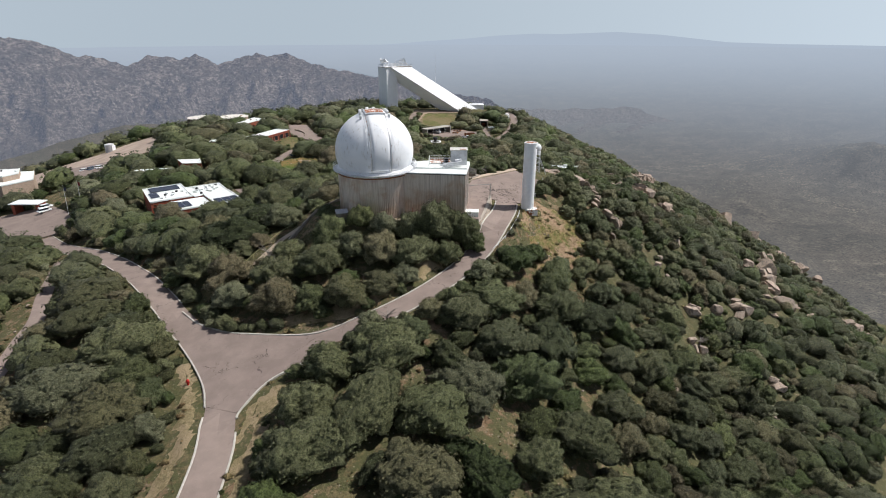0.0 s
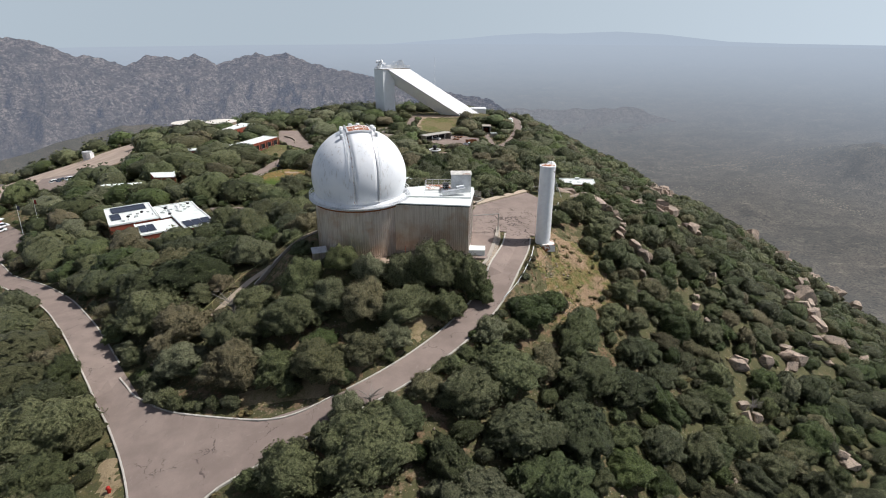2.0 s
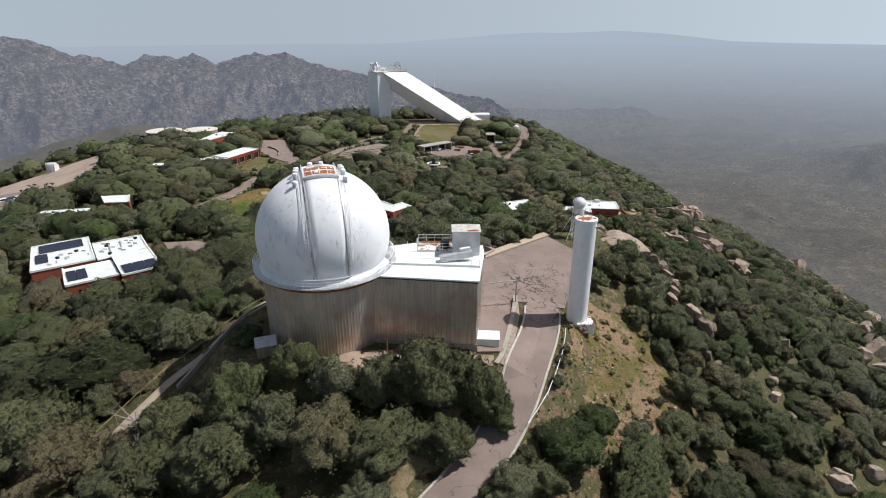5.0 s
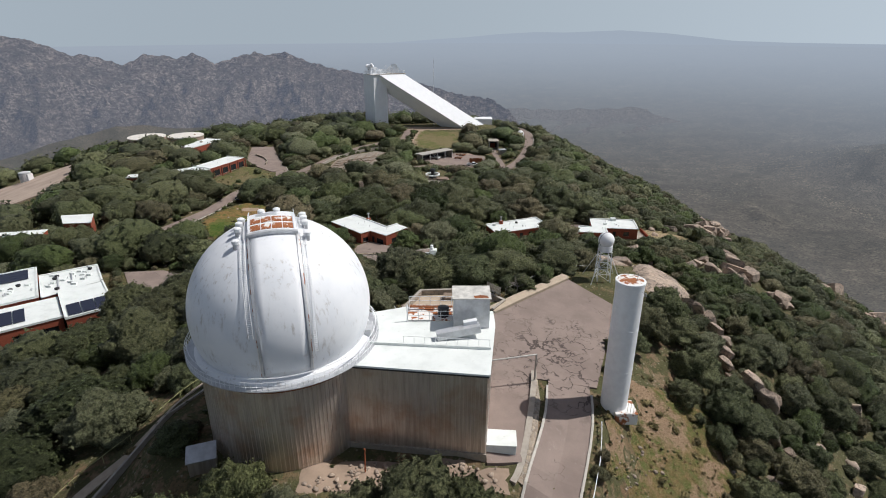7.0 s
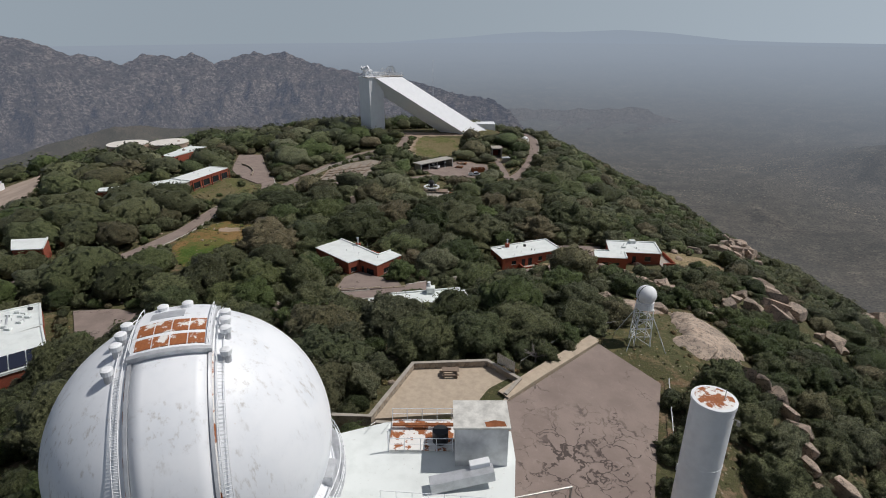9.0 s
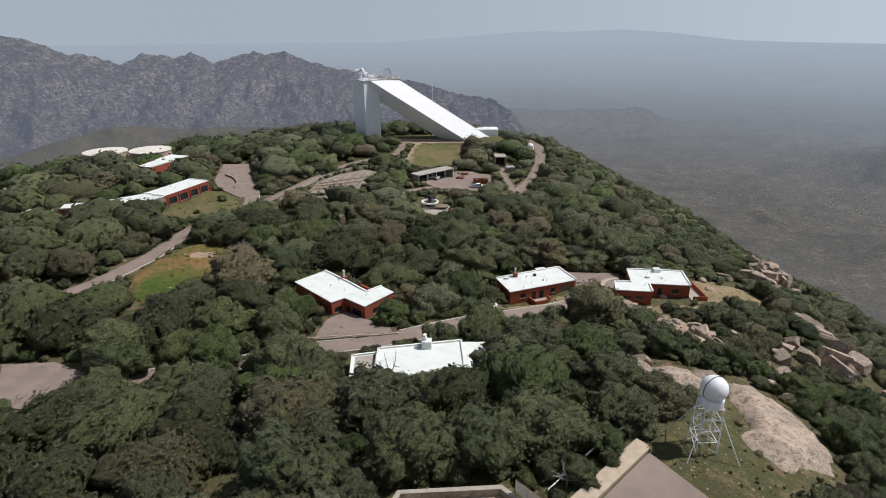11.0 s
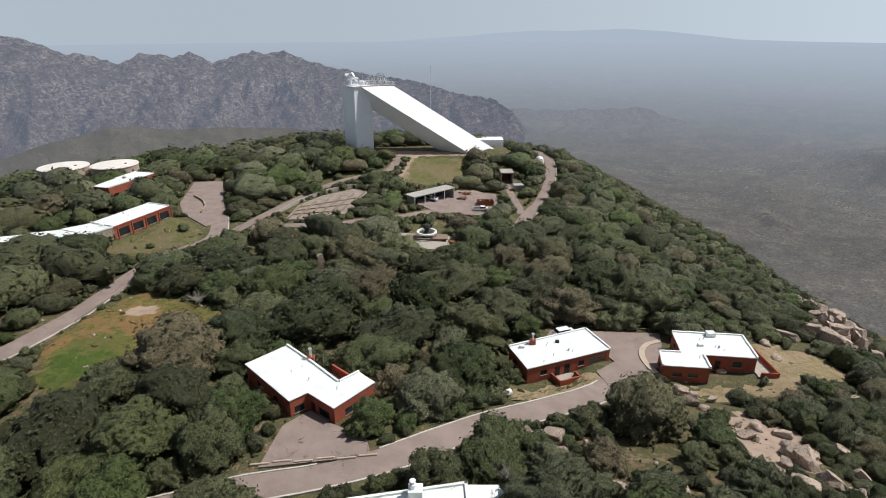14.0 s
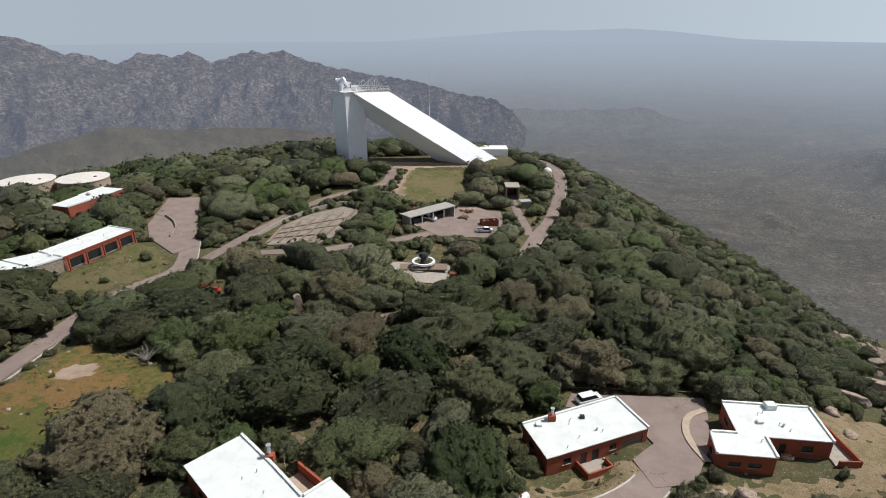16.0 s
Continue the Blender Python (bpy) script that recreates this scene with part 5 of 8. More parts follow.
for side in (-1, 1):
    lad = part("ladder", tube([on_dome(side * 2.42, d, RD + 0.2) for d in np.linspace(-8 if side > 0 else 8, 112, 60)], 0.03, 5), WHITE, obs)
    part("ladder_rail", tube([on_dome(side * 2.8, d, RD + 0.2) for d in np.linspace(-8 if side > 0 else 8, 112, 60)], 0.03, 5), WHITE, lad)
    for d in np.linspace(-6 if side > 0 else 10, 66, 52):
        part("rung", tube([on_dome(side * 2.42, d, RD + 0.2), on_dome(side * 2.8, d, RD + 0.2)], 0.02, 4), WHITE, lad)
part("front_rail", tube([Vector((9.05 * math.cos(a), 9.05 * math.sin(a), 10.95)) for a in np.linspace(AZ - 1.5, AZ + 1.75, 50)], 0.045, 5), WHITE, obs)
for u, d in ((-3.15, 67), (-2.95, 79), (-2.85, 86), (-2.7, 93), (-0.9, 103), (0.5, 104), (2.8, 95), (2.85, 88), (2.9, 81), (2.95, 68)):
    c0 = on_dome(u, d, RD - 0.1)
    vent = part("vent", lathe([(0.25, 0.0), (0.25, 0.6)], 14), GREYMETAL, obs, "round metal roof vent with a white cap", Matrix.Translation(c0))
    part("cap", lathe([(0.32, 0.5), (0.34, 0.8), (0.22, 0.88), (0.01, 0.9)], 14), WHITE, vent)

# the annex beside the drum, with a flat white roof
AX = [(-9.9, 117.6), (4.75, 115.7), (5.9, 124.6), (5.9, 127.2), (-3.5, 128.2), (-8.0, 126.5)]
ZR = 15.6


def rel(poly):
    return [(x - DOME.x, y - DOME.y) for x, y in poly]


annex = part("annex", corrugated(rel(AX), -1.6, ZR - 0.12 - DOME.z, 0.36, 0.05, True), SIDING, obs, "ribbed grey-brown metal annex")
part("annex_roof", prism(rel([(-9.95, 117.3), (4.95, 115.45), (6.15, 124.5), (6.15, 127.4), (-3.5, 128.45), (-8.2, 126.7)]), ZR - 0.12 - DOME.z, ZR + 0.06 - DOME.z), ROOF, annex)
# dark flashing strip that also stands for the shadow line under the roof
part("roof_edge", tube([(x - DOME.x, y - DOME.y, ZR - 0.2 - DOME.z) for x, y in ((-9.6, 117.32), (4.85, 115.5))], 0.1, 6), DARK, annex)
part("base_course", prism(rel([(-9.9, 117.45), (4.85, 115.55), (4.85, 115.7), (-9.9, 117.62)]), -1.6, 0.6), CONCRETE, annex)
part("door", box(-0.45, 0.45, -0.05, 0.05, 0, 2.1), SIDING, annex, m=Matrix.Translation((-12.7 - DOME.x + 15.0, 116.2 - DOME.y, 0.5)) @ pose(0, 0, 0, 0, 0, -7.4))
block = wpart("stair_block", box(1.75, 5.45, 123.75, 126.5, ZR, 19.0), GREYMETAL, obs, "silver sheet-metal roof block")
wpart("block_roof", box(1.62, 5.58, 123.6, 126.65, 19.0, 19.14), simple("flaking_roof_paint", (0.66, 0.645, 0.60), 0.7, vary=0.4, scale=1.4), block, "flaking grey-white roof")
wpart("rust_patch", prism([(3.9, 123.75), (5.3, 123.8), (5.2, 124.3), (4.5, 124.45), (3.8, 124.2)], 19.1, 19.145), RUST, block, "orange rust stain")
bm = box(-2.2, 2.2, -0.45, 0.45, -0.4, 0.4, 0.03)
part("light_duct", bm, GREYMETAL, obs, "slanting sheet-metal duct", Matrix.Translation((2.2 - DOME.x, 121.9 - DOME.y, ZR + 0.75 - DOME.z)) @ pose(0, 0, 0, 0, -8, 8))
part("duct_box", box(-0.7, 0.7, -0.28, 0.28, -0.25, 0.25, 0.03), WHITE, obs, "", Matrix.Translation((3.4 - DOME.x, 122.5 - DOME.y, ZR + 1.45 - DOME.z)) @ pose(0, 0, 0, 0, -8, 8))
wpart("curb_wall", prism([(-6.6, 120.6), (5.3, 119.6), (5.3, 119.75), (-6.6, 120.75)], ZR + 0.06, ZR + 0.34), ROOF, annex)
for x in np.linspace(-3.2, 5.2, 9):
    wpart("rail_post", tube([(x, 120.6 - 0.085 * (x + 3), ZR), (x, 120.6 - 0.085 * (x + 3), ZR + 1.0)], 0.025, 5), WHITE, annex)
wpart("roof_rail", tube([(-3.2, 120.6, ZR + 1.0), (5.2, 119.9, ZR + 1.0)], 0.028, 5), WHITE, annex)
wpart("roof_unit", box(-7.3, -6.5, 121.6, 123.4, ZR, ZR + 1.1, 0.04), GREYMETAL, obs, "grey roof hatch box")
wpart("deck", box(-3.1, 1.7, 125.2, 128.6, ZR + 0.1, ZR + 0.22), RUSTWHITE, obs, "rust-stained white roof deck")
wpart("deck_shelf", box(-3.0, 1.7, 127.4, 127.7, ZR + 0.5, ZR + 0.62), RUST, obs)
wpart("tank_drum", tube([(0.7, 126.2, ZR + 0.2), (0.7, 126.2, ZR + 1.2)], 0.6, 16), DARK, obs, "black round tank on the roof deck")
for y in (125.2, 128.6):
    for z in (0.75, 1.25):
        wpart("deck_rail", tube([(-3.1, y, ZR + z), (1.7, y, ZR + z)], 0.03, 5), WHITE, obs)
    for x in np.linspace(-3.1, 1.6, 5):
        wpart("deck_post", tube([(x, y, ZR), (x, y, ZR + 1.28)], 0.03, 5), WHITE, obs)
for k in range(7):
    wpart("stair_tread", box(-4.6, -3.4, 127.4 + 0.28 * k, 127.65 + 0.28 * k, ZR - 0.2 * k - 0.25, ZR - 0.2 * k - 0.2), GREYMETAL, obs)
for x in (-4.65, -3.35):
    wpart("stair_rail", tube([(x, 127.2, ZR + 0.8), (x, 129.6, ZR - 0.9)], 0.03, 5), WHITE, obs)
wpart("instrument_mast", tube([(-3.1, 125.2, ZR), (-3.1, 125.2, ZR + 2.0)], 0.07, 6), WHITE, obs)

# drainpipe and marker pipes at the foot of the drum
for x, y, h in ((-6.6, 113.9, 2.8), (-19.5, 112.6, 1.6)):
    lone("marker_pipe", tube([(0, 0, -0.3), (0.1, 0, h)], 0.07, 6), simple("orange_pipe", (0.42, 0.13, 0.06), 0.7), pose(x, y, ground_z(x, y)), "rusty orange steel pipe standing in the ground", "pipe")
sh = thing("lean_to", pose(-22.0, 114.6, ground_z(-22, 114.6), 0, 0, 20), "small grey metal lean-to against the drum", "shed")
part("body", box(-1.2, 1.2, -0.9, 0.9, -0.5, 1.5), SIDING, sh)
part("roof", prism([(-1.35, -1.05), (1.35, -1.05), (1.35, 1.0), (-1.35, 1.0)], lambda x, y: 1.5 + 0.2 * (y + 1), lambda x, y: 1.58 + 0.2 * (y + 1)), GREYMETAL, sh)
bx = thing("well_cover", pose(6.45, 117.6, ground_z(6.4, 117), 0, 0, -4), "low white box beside the annex", "utility box")
part("body", box(-1.45, 1.45, -1.1, 1.1, -0.6, 1.0, 0.03), ROOF, bx)
part("lid", box(-1.52, 1.52, -1.17, 1.17, 1.0, 1.1, 0.02), ROOF, bx)

# the round feed tower
ft = thing("feed_tower", pose(19.9, 125.1, ground_z(19.9, 125.1)), "tall white round steel tower with a rusty top", "tower")
TH_ = 20.55 - ft.matrix_basis.translation.z
part("shell", lathe([(1.45, -1.2), (1.45, TH_ - 0.25)], 48), WHITE, ft, smooth=True)
part("rim", lathe([(1.45, TH_ - 0.3), (1.52, TH_ - 0.3), (1.52, TH_), (1.3, TH_ + 0.03)], 48), WHITE, ft)
part("top_plate", lathe([(1.42, TH_ + 0.01), (0.01, TH_ + 0.06)], 40), RUSTWHITE, ft, "rusted white top plate")
for z in (5.1, 10.2):
    part("weld_seam", lathe([(1.452, z), (1.47, z + 0.02), (1.47, z + 0.06), (1.452, z + 0.08)], 48), WHITE, ft)
part("footing", box(-0.3, 2.2, -1.9, 0.6, -1.2, 0.25, 0.04), RUSTWHITE, ft, "rust-stained concrete footing")
part("lamp_arm", tube([(0.9, -1.1, TH_ - 0.9), (1.15, -1.45, TH_ - 0.8)], 0.04, 5), STEEL, ft)
part("lamp", tube([(1.15, -1.45, TH_ - 0.85), (1.15, -1.5, TH_ - 1.15)], 0.12, 8), STEEL, ft)
part("antenna", tube([(0.6, -0.2, TH_), (0.6, -0.2, TH_ + 0.9)], 0.03, 4), STEEL, ft)
for k in range(4):
    part("cage_post", tube([(1.0 + 0.35 * k, -1.7, 0.2), (1.0 + 0.35 * k, -1.7, 1.6)], 0.025, 4), STEEL, ft)

# pole frame and retaining wall between apron and road
gate = thing("pole_frame", pose(11.2, 127.2, ground_z(11.2, 127.2)), "grey pipe frame reaching from the annex to a post", "frame")
part("post", tube([(0, 0, -0.5), (0, 0, 4.0)], 0.1, 8), STEEL, gate)
part("beam", tube([(0.1, 0, 3.95), (-5.6, -1.4, 4.0)], 0.08, 8), STEEL, gate)


def wall_run(name, line, top, thick, mat, label, category, cap=None):
    """A standing wall along a plan line; top(x, y) gives its height."""
    ob = thing(name, pose(line[0][0], line[0][1], ground_z(*line[0])), label, category)
    p = np.array(line, float)
    t = np.gradient(p, axis=0)
    t /= np.linalg.norm(t, axis=1)[:, None]
    nr = np.c_[-t[:, 1], t[:, 0]]
    for i in range(len(p) - 1):
        a, b = p[i], p[i + 1]
        na, nb = nr[i] * thick / 2, nr[i + 1] * thick / 2
        quad = [tuple(a + na), tuple(b + nb), tuple(b - nb), tuple(a - na)]
        lowest = float(min(height(np.array([a[0], b[0]]), np.array([a[1], b[1]])))) - 1.2
        wpart("wall_piece", prism(quad, lowest, top), mat, ob)
        if cap is not None:
            quad = [tuple(a + na * 1.25), tuple(b + nb * 1.25), tuple(b - nb * 1.25), tuple(a - na * 1.25)]
            wpart("coping", prism(quad, top, lambda x, y: top(x, y) + 0.08), cap, ob)
    return ob


wall_run("retaining_wall", curve([(11.35, 128.8), (11.0, 126.5), (9.9, 121.5), (8.3, 115.6), (7.2, 113.4)], 1.5), lambda x, y: 5.2 + 0.11 * (y - 113), 0.5, STONEWALL, "rubble stone retaining wall beside the summit road", "wall", CONCRETE)

# the wall's stone face leans out towards the road
face = bmesh.new()
run = curve([(11.5, 128.6), (11.15, 126.5), (10.1, 121.5), (8.6, 115.8), (7.6, 113.6)], 1.2)
rows = []
for k, (x, y) in enumerate(run):
    lean = 0.75 * min(1.0, k / 4)
    rows.append([face.verts.new((x + 0.1, y, 5.1 + 0.11 * (y - 113))), face.verts.new((x + 0.15 + lean * 0.5, y - 0.03 * k, 0.5 * (5.1 + 0.11 * (y - 113) + ground_z(x + 1.0, y)))), face.verts.new((x + 0.2 + lean, y, ground_z(x + 1.0, y) - 0.3)), face.verts.new((x - 0.2, y, ground_z(x, y) - 0.6))])
for a, b in zip(rows, rows[1:]):
    for q in range(3):
        face.faces.new((a[q], b[q], b[q + 1], a[q + 1]))
bmesh.ops.recalc_face_normals(face, faces=face.faces)
lone("stone_revetment", face, STONEWALL, None, "leaning rubble stone face beside the summit road", "wall")

# terrace behind the annex
TER = [(-6.4, 139.4), (-2.6, 148.3), (6.0, 148.9), (9.3, 145.3), (5.6, 140.6)]
tz = 7.05
lone("pavement_terrace", prism(TER, 3.0, tz), TANFLOOR, None, "tan paved terrace behind the annex", "pavement", kind="structure")
wall_run("terrace_wall", [(-12.5, 139.2), (-6.6, 138.9), (-2.7, 148.4), (6.1, 149.0), (9.5, 145.3), (7.6, 142.6)], lambda x, y: tz + 0.75, 0.4, STONEWALL, "low stone wall round the terrace", "wall", CONCRETE)
for k in range(4):
    lone("step", box(-1.5, 1.5, -0.2, 0.2, -1.5, -0.17 * k, 0.02), CONCRETE, pose(-4.6 + 0.08 * k, 138.9 - 0.42 * k, tz, 0, 0, -5), "concrete step up to the terrace", "step", "terrace steps")
bench = thing("picnic_table", pose(1.7, 147.2, tz), "brown wooden picnic table on the terrace", "table")
part("top", box(-1.0, 1.0, -0.4, 0.4, 0.7, 0.76), TIMBER, bench)
for s_ in (-1, 1):
    part("seat", box(-1.0, 1.0, s_ * 0.7 - 0.14, s_ * 0.7 + 0.14, 0.42, 0.47), TIMBER, bench)
    part("leg", box(s_ * 0.75 - 0.05, s_ * 0.75 + 0.05, -0.75, 0.75, 0, 0.7), TIMBER, bench)
screen = thing("fence_panel", pose(8.1, 147.4, tz, 0, 0, -48), "grey mesh fence panel at the terrace corner", "fence")
for x in (-1.3, 0, 1.3):
    part("post", tube([(x, 0, -0.5), (x, 0, 2.2)], 0.05, 6), STEEL, screen)
for z in np.linspace(0.9, 2.1, 9):
    part("slat", box(-1.3, 1.3, -0.015, 0.015, z, z + 0.09), STEEL, screen)
wall_run("low_wall", [(8.6, 143.6), (7.4, 141.7), (6.0, 140.2)], lambda x, y: tz + 0.4, 0.5, STONEWALL, "low rubble wall beside the parking lot", "wall")


def pipe_rail(name, line, h, label, r=0.045, gap=3.2, mat=None):
    """A pipe rail on posts along a plan line."""
    mat = mat or WHITE
    pts_ = curve(line, gap)
    ob = thing(name, pose(*pts_[0], ground_z(*pts_[0])), label, "railing")
    zs = height(*np.array(pts_).T)
    wpart("rail", tube([(x, y, z + h) for (x, y), z in zip(pts_, zs)], r, 6), mat, ob)
    for (x, y), z in zip(pts_, zs):
        wpart("post", tube([(x, y, z - 0.4), (x, y, z + h)], r, 6), mat, ob)
    return ob


lone("kerb_lot", ribbon([(7.4, 142.6), (11.6, 146.8), (16.0, 151.0), (20.6, 155.4)], 0.8, -0.7, 0.34, -0.5), TANFLOOR, None, "pale concrete edge along the parking lot", "kerb", kind="structure")
pipe_rail("pipe_rail", [(22.4, 131.5), (24.4, 138.5), (27.3, 147.5)], 0.75, "white pipe rail along the parking lot")
pipe_rail("pipe_rail", [(17.6, 121.5), (16.2, 116.5), (13.2, 109.5), (10.2, 105)], 0.6, "white pipe rail along the summit road")
pipe_rail("wire_fence", [(10, 148.5), (16, 154.5), (21, 158.5), (26, 161)], 1.1, "thin grey wire fence behind the parking lot", 0.025, 2.5, STEEL)
wall_run("path_wall", [(-25.0, 129.0), (-29.4, 122.5), (-34.4, 114.5)], lambda x, y: float(height(np.array([x]), np.array([y]))[0]) + 0.45, 0.35, CONCRETE, "pale concrete edge wall left of the dome", "wall")
pipe_rail("path_rail", [(-27.5, 133), (-32.5, 125.5), (-37.5, 117.5), (-42.5, 109)], 0.95, "thin yellow pipe rail on the path", 0.03, 2.6, simple("yellow_pipe", (0.42, 0.42, 0.20), 0.6))
lone("path_walk", ribbon(curve([(-26.1, 131.5), (-31, 124), (-36.1, 116), (-40.5, 108.5)], 1.5), 0.7, -0.7, 0.07, -0.4), TANFLOOR, None, "pale concrete footpath", "path", kind="structure")

# radar ball on a lattice stand
rz = ground_z(26.6, 156.0)
radar = thing("radar_ball", pose(26.6, 156.0, rz), "white radar ball on a white steel lattice stand", "radar")
part("ball", lathe([(1.25 * math.cos(a), 13.0 - rz + 1.25 * math.sin(a)) for a in np.radians(np.linspace(-50, 89, 18))], 32), WHITE, radar, smooth=True)
part("collar", lathe([(0.95, 11.2 - rz), (1.1, 11.2 - rz), (1.1, 12.1 - rz), (0.9, 12.1 - rz)], 24), WHITE, radar)
part("ball_seam", lathe([(1.26, -0.04), (1.28, -0.04), (1.28, 0.04), (1.26, 0.04)], 32), DARK, radar, m=Matrix.Translation((0, 0, 13.0 - rz)) @ pose(0, 0, 0, 90, 0, 20))
legs = [(s_ * 0.85, t_ * 0.85) for s_ in (-1, 1) for t_ in (-1, 1)]
hz = 11.2 - rz
for i, (x, y) in enumerate(legs):
    part("leg", tube([(x * 1.25, y * 1.25, -0.3), (x, y, hz)], 0.06, 6), WHITE, radar)
    part("stay", tube([(x * 3.0, y * 3.0, -0.2), (x, y, hz * 0.85)], 0.05, 6), WHITE, radar)
for k in range(4):
    z0_, z1_ = hz * k / 4, hz * (k + 1) / 4
    for (x, y), (x2, y2) in zip((legs[0], legs[1], legs[3], legs[2]), (legs[1], legs[3], legs[2], legs[0])):
        part("brace", tube([(x * 1.15, y * 1.15, z0_), (x2 * 1.1, y2 * 1.1, z1_)], 0.035, 4), WHITE, radar)
        part("tie", tube([(x * 1.1, y * 1.1, z1_), (x2 * 1.1, y2 * 1.1, z1_)], 0.035, 4), WHITE, radar)
part("ladder", tube([(0.9, -1.1, 0), (0.8, -1.0, hz)], 0.04, 4), WHITE, radar)

# ---------------------------------------------------------------- the slanting solar telescope
SA = radians(3)
S_, W_ = Vector((math.cos(SA), math.sin(SA), 0)), Vector((-math.sin(SA), math.cos(SA), 0))
UP = Vector((0, 0, 1))
w = 7.0
TOPZ, BOTZ = 19.0, -12.5
ridge_top = Vector((-22.0, 398.5, TOPZ))
k32 = 1 / math.tan(radians(32))


def shaft_point(off_w, drop, z):
    """On the line that is off_w west of the ridge and drop below it, square to it, at height z."""
    p = ridge_top + W_ * off_w + (-S_ * math.sin(radians(32)) - UP * math.cos(radians(32))) * drop
    return p + (S_ * k32 - UP) * (p.z - z)


solar = thing("solar_telescope", pose(-20, 396, -9), "white solar telescope with a slanting shaft and tower", "telescope")
bm = bmesh.new()
rim = [(0, 0), (-w, w), (0, 2 * w), (w, w)]
hi = [bm.verts.new(shaft_point(a, b, TOPZ)) for a, b in rim]
lo = [bm.verts.new(shaft_point(a, b, BOTZ)) for a, b in rim]
bm.faces.new(hi), bm.faces.new(lo[::-1])
for i in range(4):
    bm.faces.new((lo[i], lo[(i + 1) % 4], hi[(i + 1) % 4], hi[i]))
cut = bmesh.ops.bisect_plane(bm, geom=bm.verts[:] + bm.edges[:] + bm.faces[:], plane_co=(-36.5, 0, 0), plane_no=(-1, 0, 0), clear_outer=True)
bmesh.ops.recalc_face_normals(bm, faces=bm.faces)
SHEET = simple("white_copper_sheet", (0.80, 0.81, 0.83), 0.5, vary=0.06, scale=0.4)
wpart("shaft", bm, SHEET, solar)
wpart("tower", prism([(-38.0, 389.2), (-31.3, 395.4), (-37.6, 401.6), (-44.2, 395.4)], -16, TOPZ), SHEET, solar)
wpart("tower_cap", prism([(-38.0, 388.9), (-31.0, 395.4), (-37.6, 401.9), (-44.5, 395.4)], TOPZ, TOPZ + 0.35), SHEET, solar)
wpart("platform", prism([(-38.5, 388), (-35.8, 390.6), (-21.5, 398.4), (-21, 400.5), (-34, 402), (-43, 394.4)], TOPZ + 0.02, TOPZ + 0.3), CONCRETE, solar)
ring = [(-43.6, 394.2), (-38.0, 388.2), (-35.5, 391.2), (-22.2, 398.6), (-21.5, 400.3), (-34, 402.5), (-43.6, 394.2)]
for z in (0.9, 1.7):
    wpart("guard_rail", tube([(x, y, TOPZ + z) for x, y in ring], 0.08, 4, caps=False), WHITE, solar)
for (x0, y0), (x1, y1) in zip(ring, ring[1:]):
    n = max(2, int(math.hypot(x1 - x0, y1 - y0) / 1.6))
    for k in range(n):
        x, y = x0 + (x1 - x0) * k / n, y0 + (y1 - y0) * k / n
        wpart("guard_post", tube([(x, y, TOPZ), (x, y, TOPZ + 1.75)], 0.06, 4), WHITE, solar)
helio = wpart("heliostat", tube([(-40.5, 394.5, TOPZ), (-40.0, 394.5, TOPZ + 3.6)], 0.9, 10), SHEET, solar, "white mirror mount on the tower top")
wpart("mirror_cell", tube([(-41.2, 394.2, TOPZ + 3.4), (-38.6, 393.8, TOPZ + 5.0)], 1.15, 16), SHEET, helio)
wpart("fork_arm", tube([(-42.0, 395, TOPZ + 0.5), (-40.8, 394, TOPZ + 5.2), (-36.8, 393, TOPZ + 2.0)], 0.35, 6), SHEET, helio)
for x0 in (-33.0, -30.5, -28.0):
    wpart("truss", tube([(x0, 394.5, TOPZ), (x0 + 1.2, 397, TOPZ + 4.6), (x0 + 3.4, 399.5, TOPZ + 0.6)], 0.14, 5), WHITE, solar)
    wpart("truss", tube([(x0 - 3.2, 396, TOPZ + 0.4), (x0 + 1.2, 397, TOPZ + 4.4)], 0.10, 5), WHITE, solar)
helio_r = random.Random(8)
for k in range(16):
    x0 = -43 + 0.62 * k
    top = TOPZ + 5.4 - 0.24 * k + helio_r.uniform(-0.5, 0.4)
    wpart("truss", tube([(x0, 394.6 + helio_r.uniform(-0.8, 0.8), TOPZ + 0.3), (x0 + helio_r.uniform(0.4, 2.2), 395.6, top), (x0 + helio_r.uniform(-1.2, 2.6), 396.8, TOPZ + 0.8)], 0.13, 4), WHITE, solar)
wpart("mirror_back", tube([(-42.6, 395.0, TOPZ + 4.6), (-37.0, 395.6, TOPZ + 3.0)], 0.85, 8, r2=0.45), SHEET, helio)
wpart("counterweight", box(-36.4, -34.4, 394.6, 396.4, TOPZ + 0.4, TOPZ + 2.2, 0.2), SHEET, helio)
for k in range(7):
    x0 = -32.5 + 1.35 * k
    wpart("truss", tube([(x0, 396.6, TOPZ + 0.4), (-28.2 + 0.3 * k, 397.4, TOPZ + 5.4), (x0 + 1.0, 399.2, TOPZ + 0.6)], 0.10, 4), WHITE, solar)
wpart("truss_rail", tube([(-36.5, 395.5, TOPZ + 2.4), (-24.5, 399, TOPZ + 2.2)], 0.12, 5), WHITE, solar)
wpart("foot_wing", box(15.5, 30.0, 415.5, 424.0, -13.5, -8.6), SHEET, solar, "low white wing behind the shaft's foot")
lone("radio_mast", tube([(0, 0, -3), (0, 0, 38)], 0.16, 6, r2=0.05), WHITE, pose(-5.4, 406.0, -11), "tall thin white mast behind the shaft", "mast")
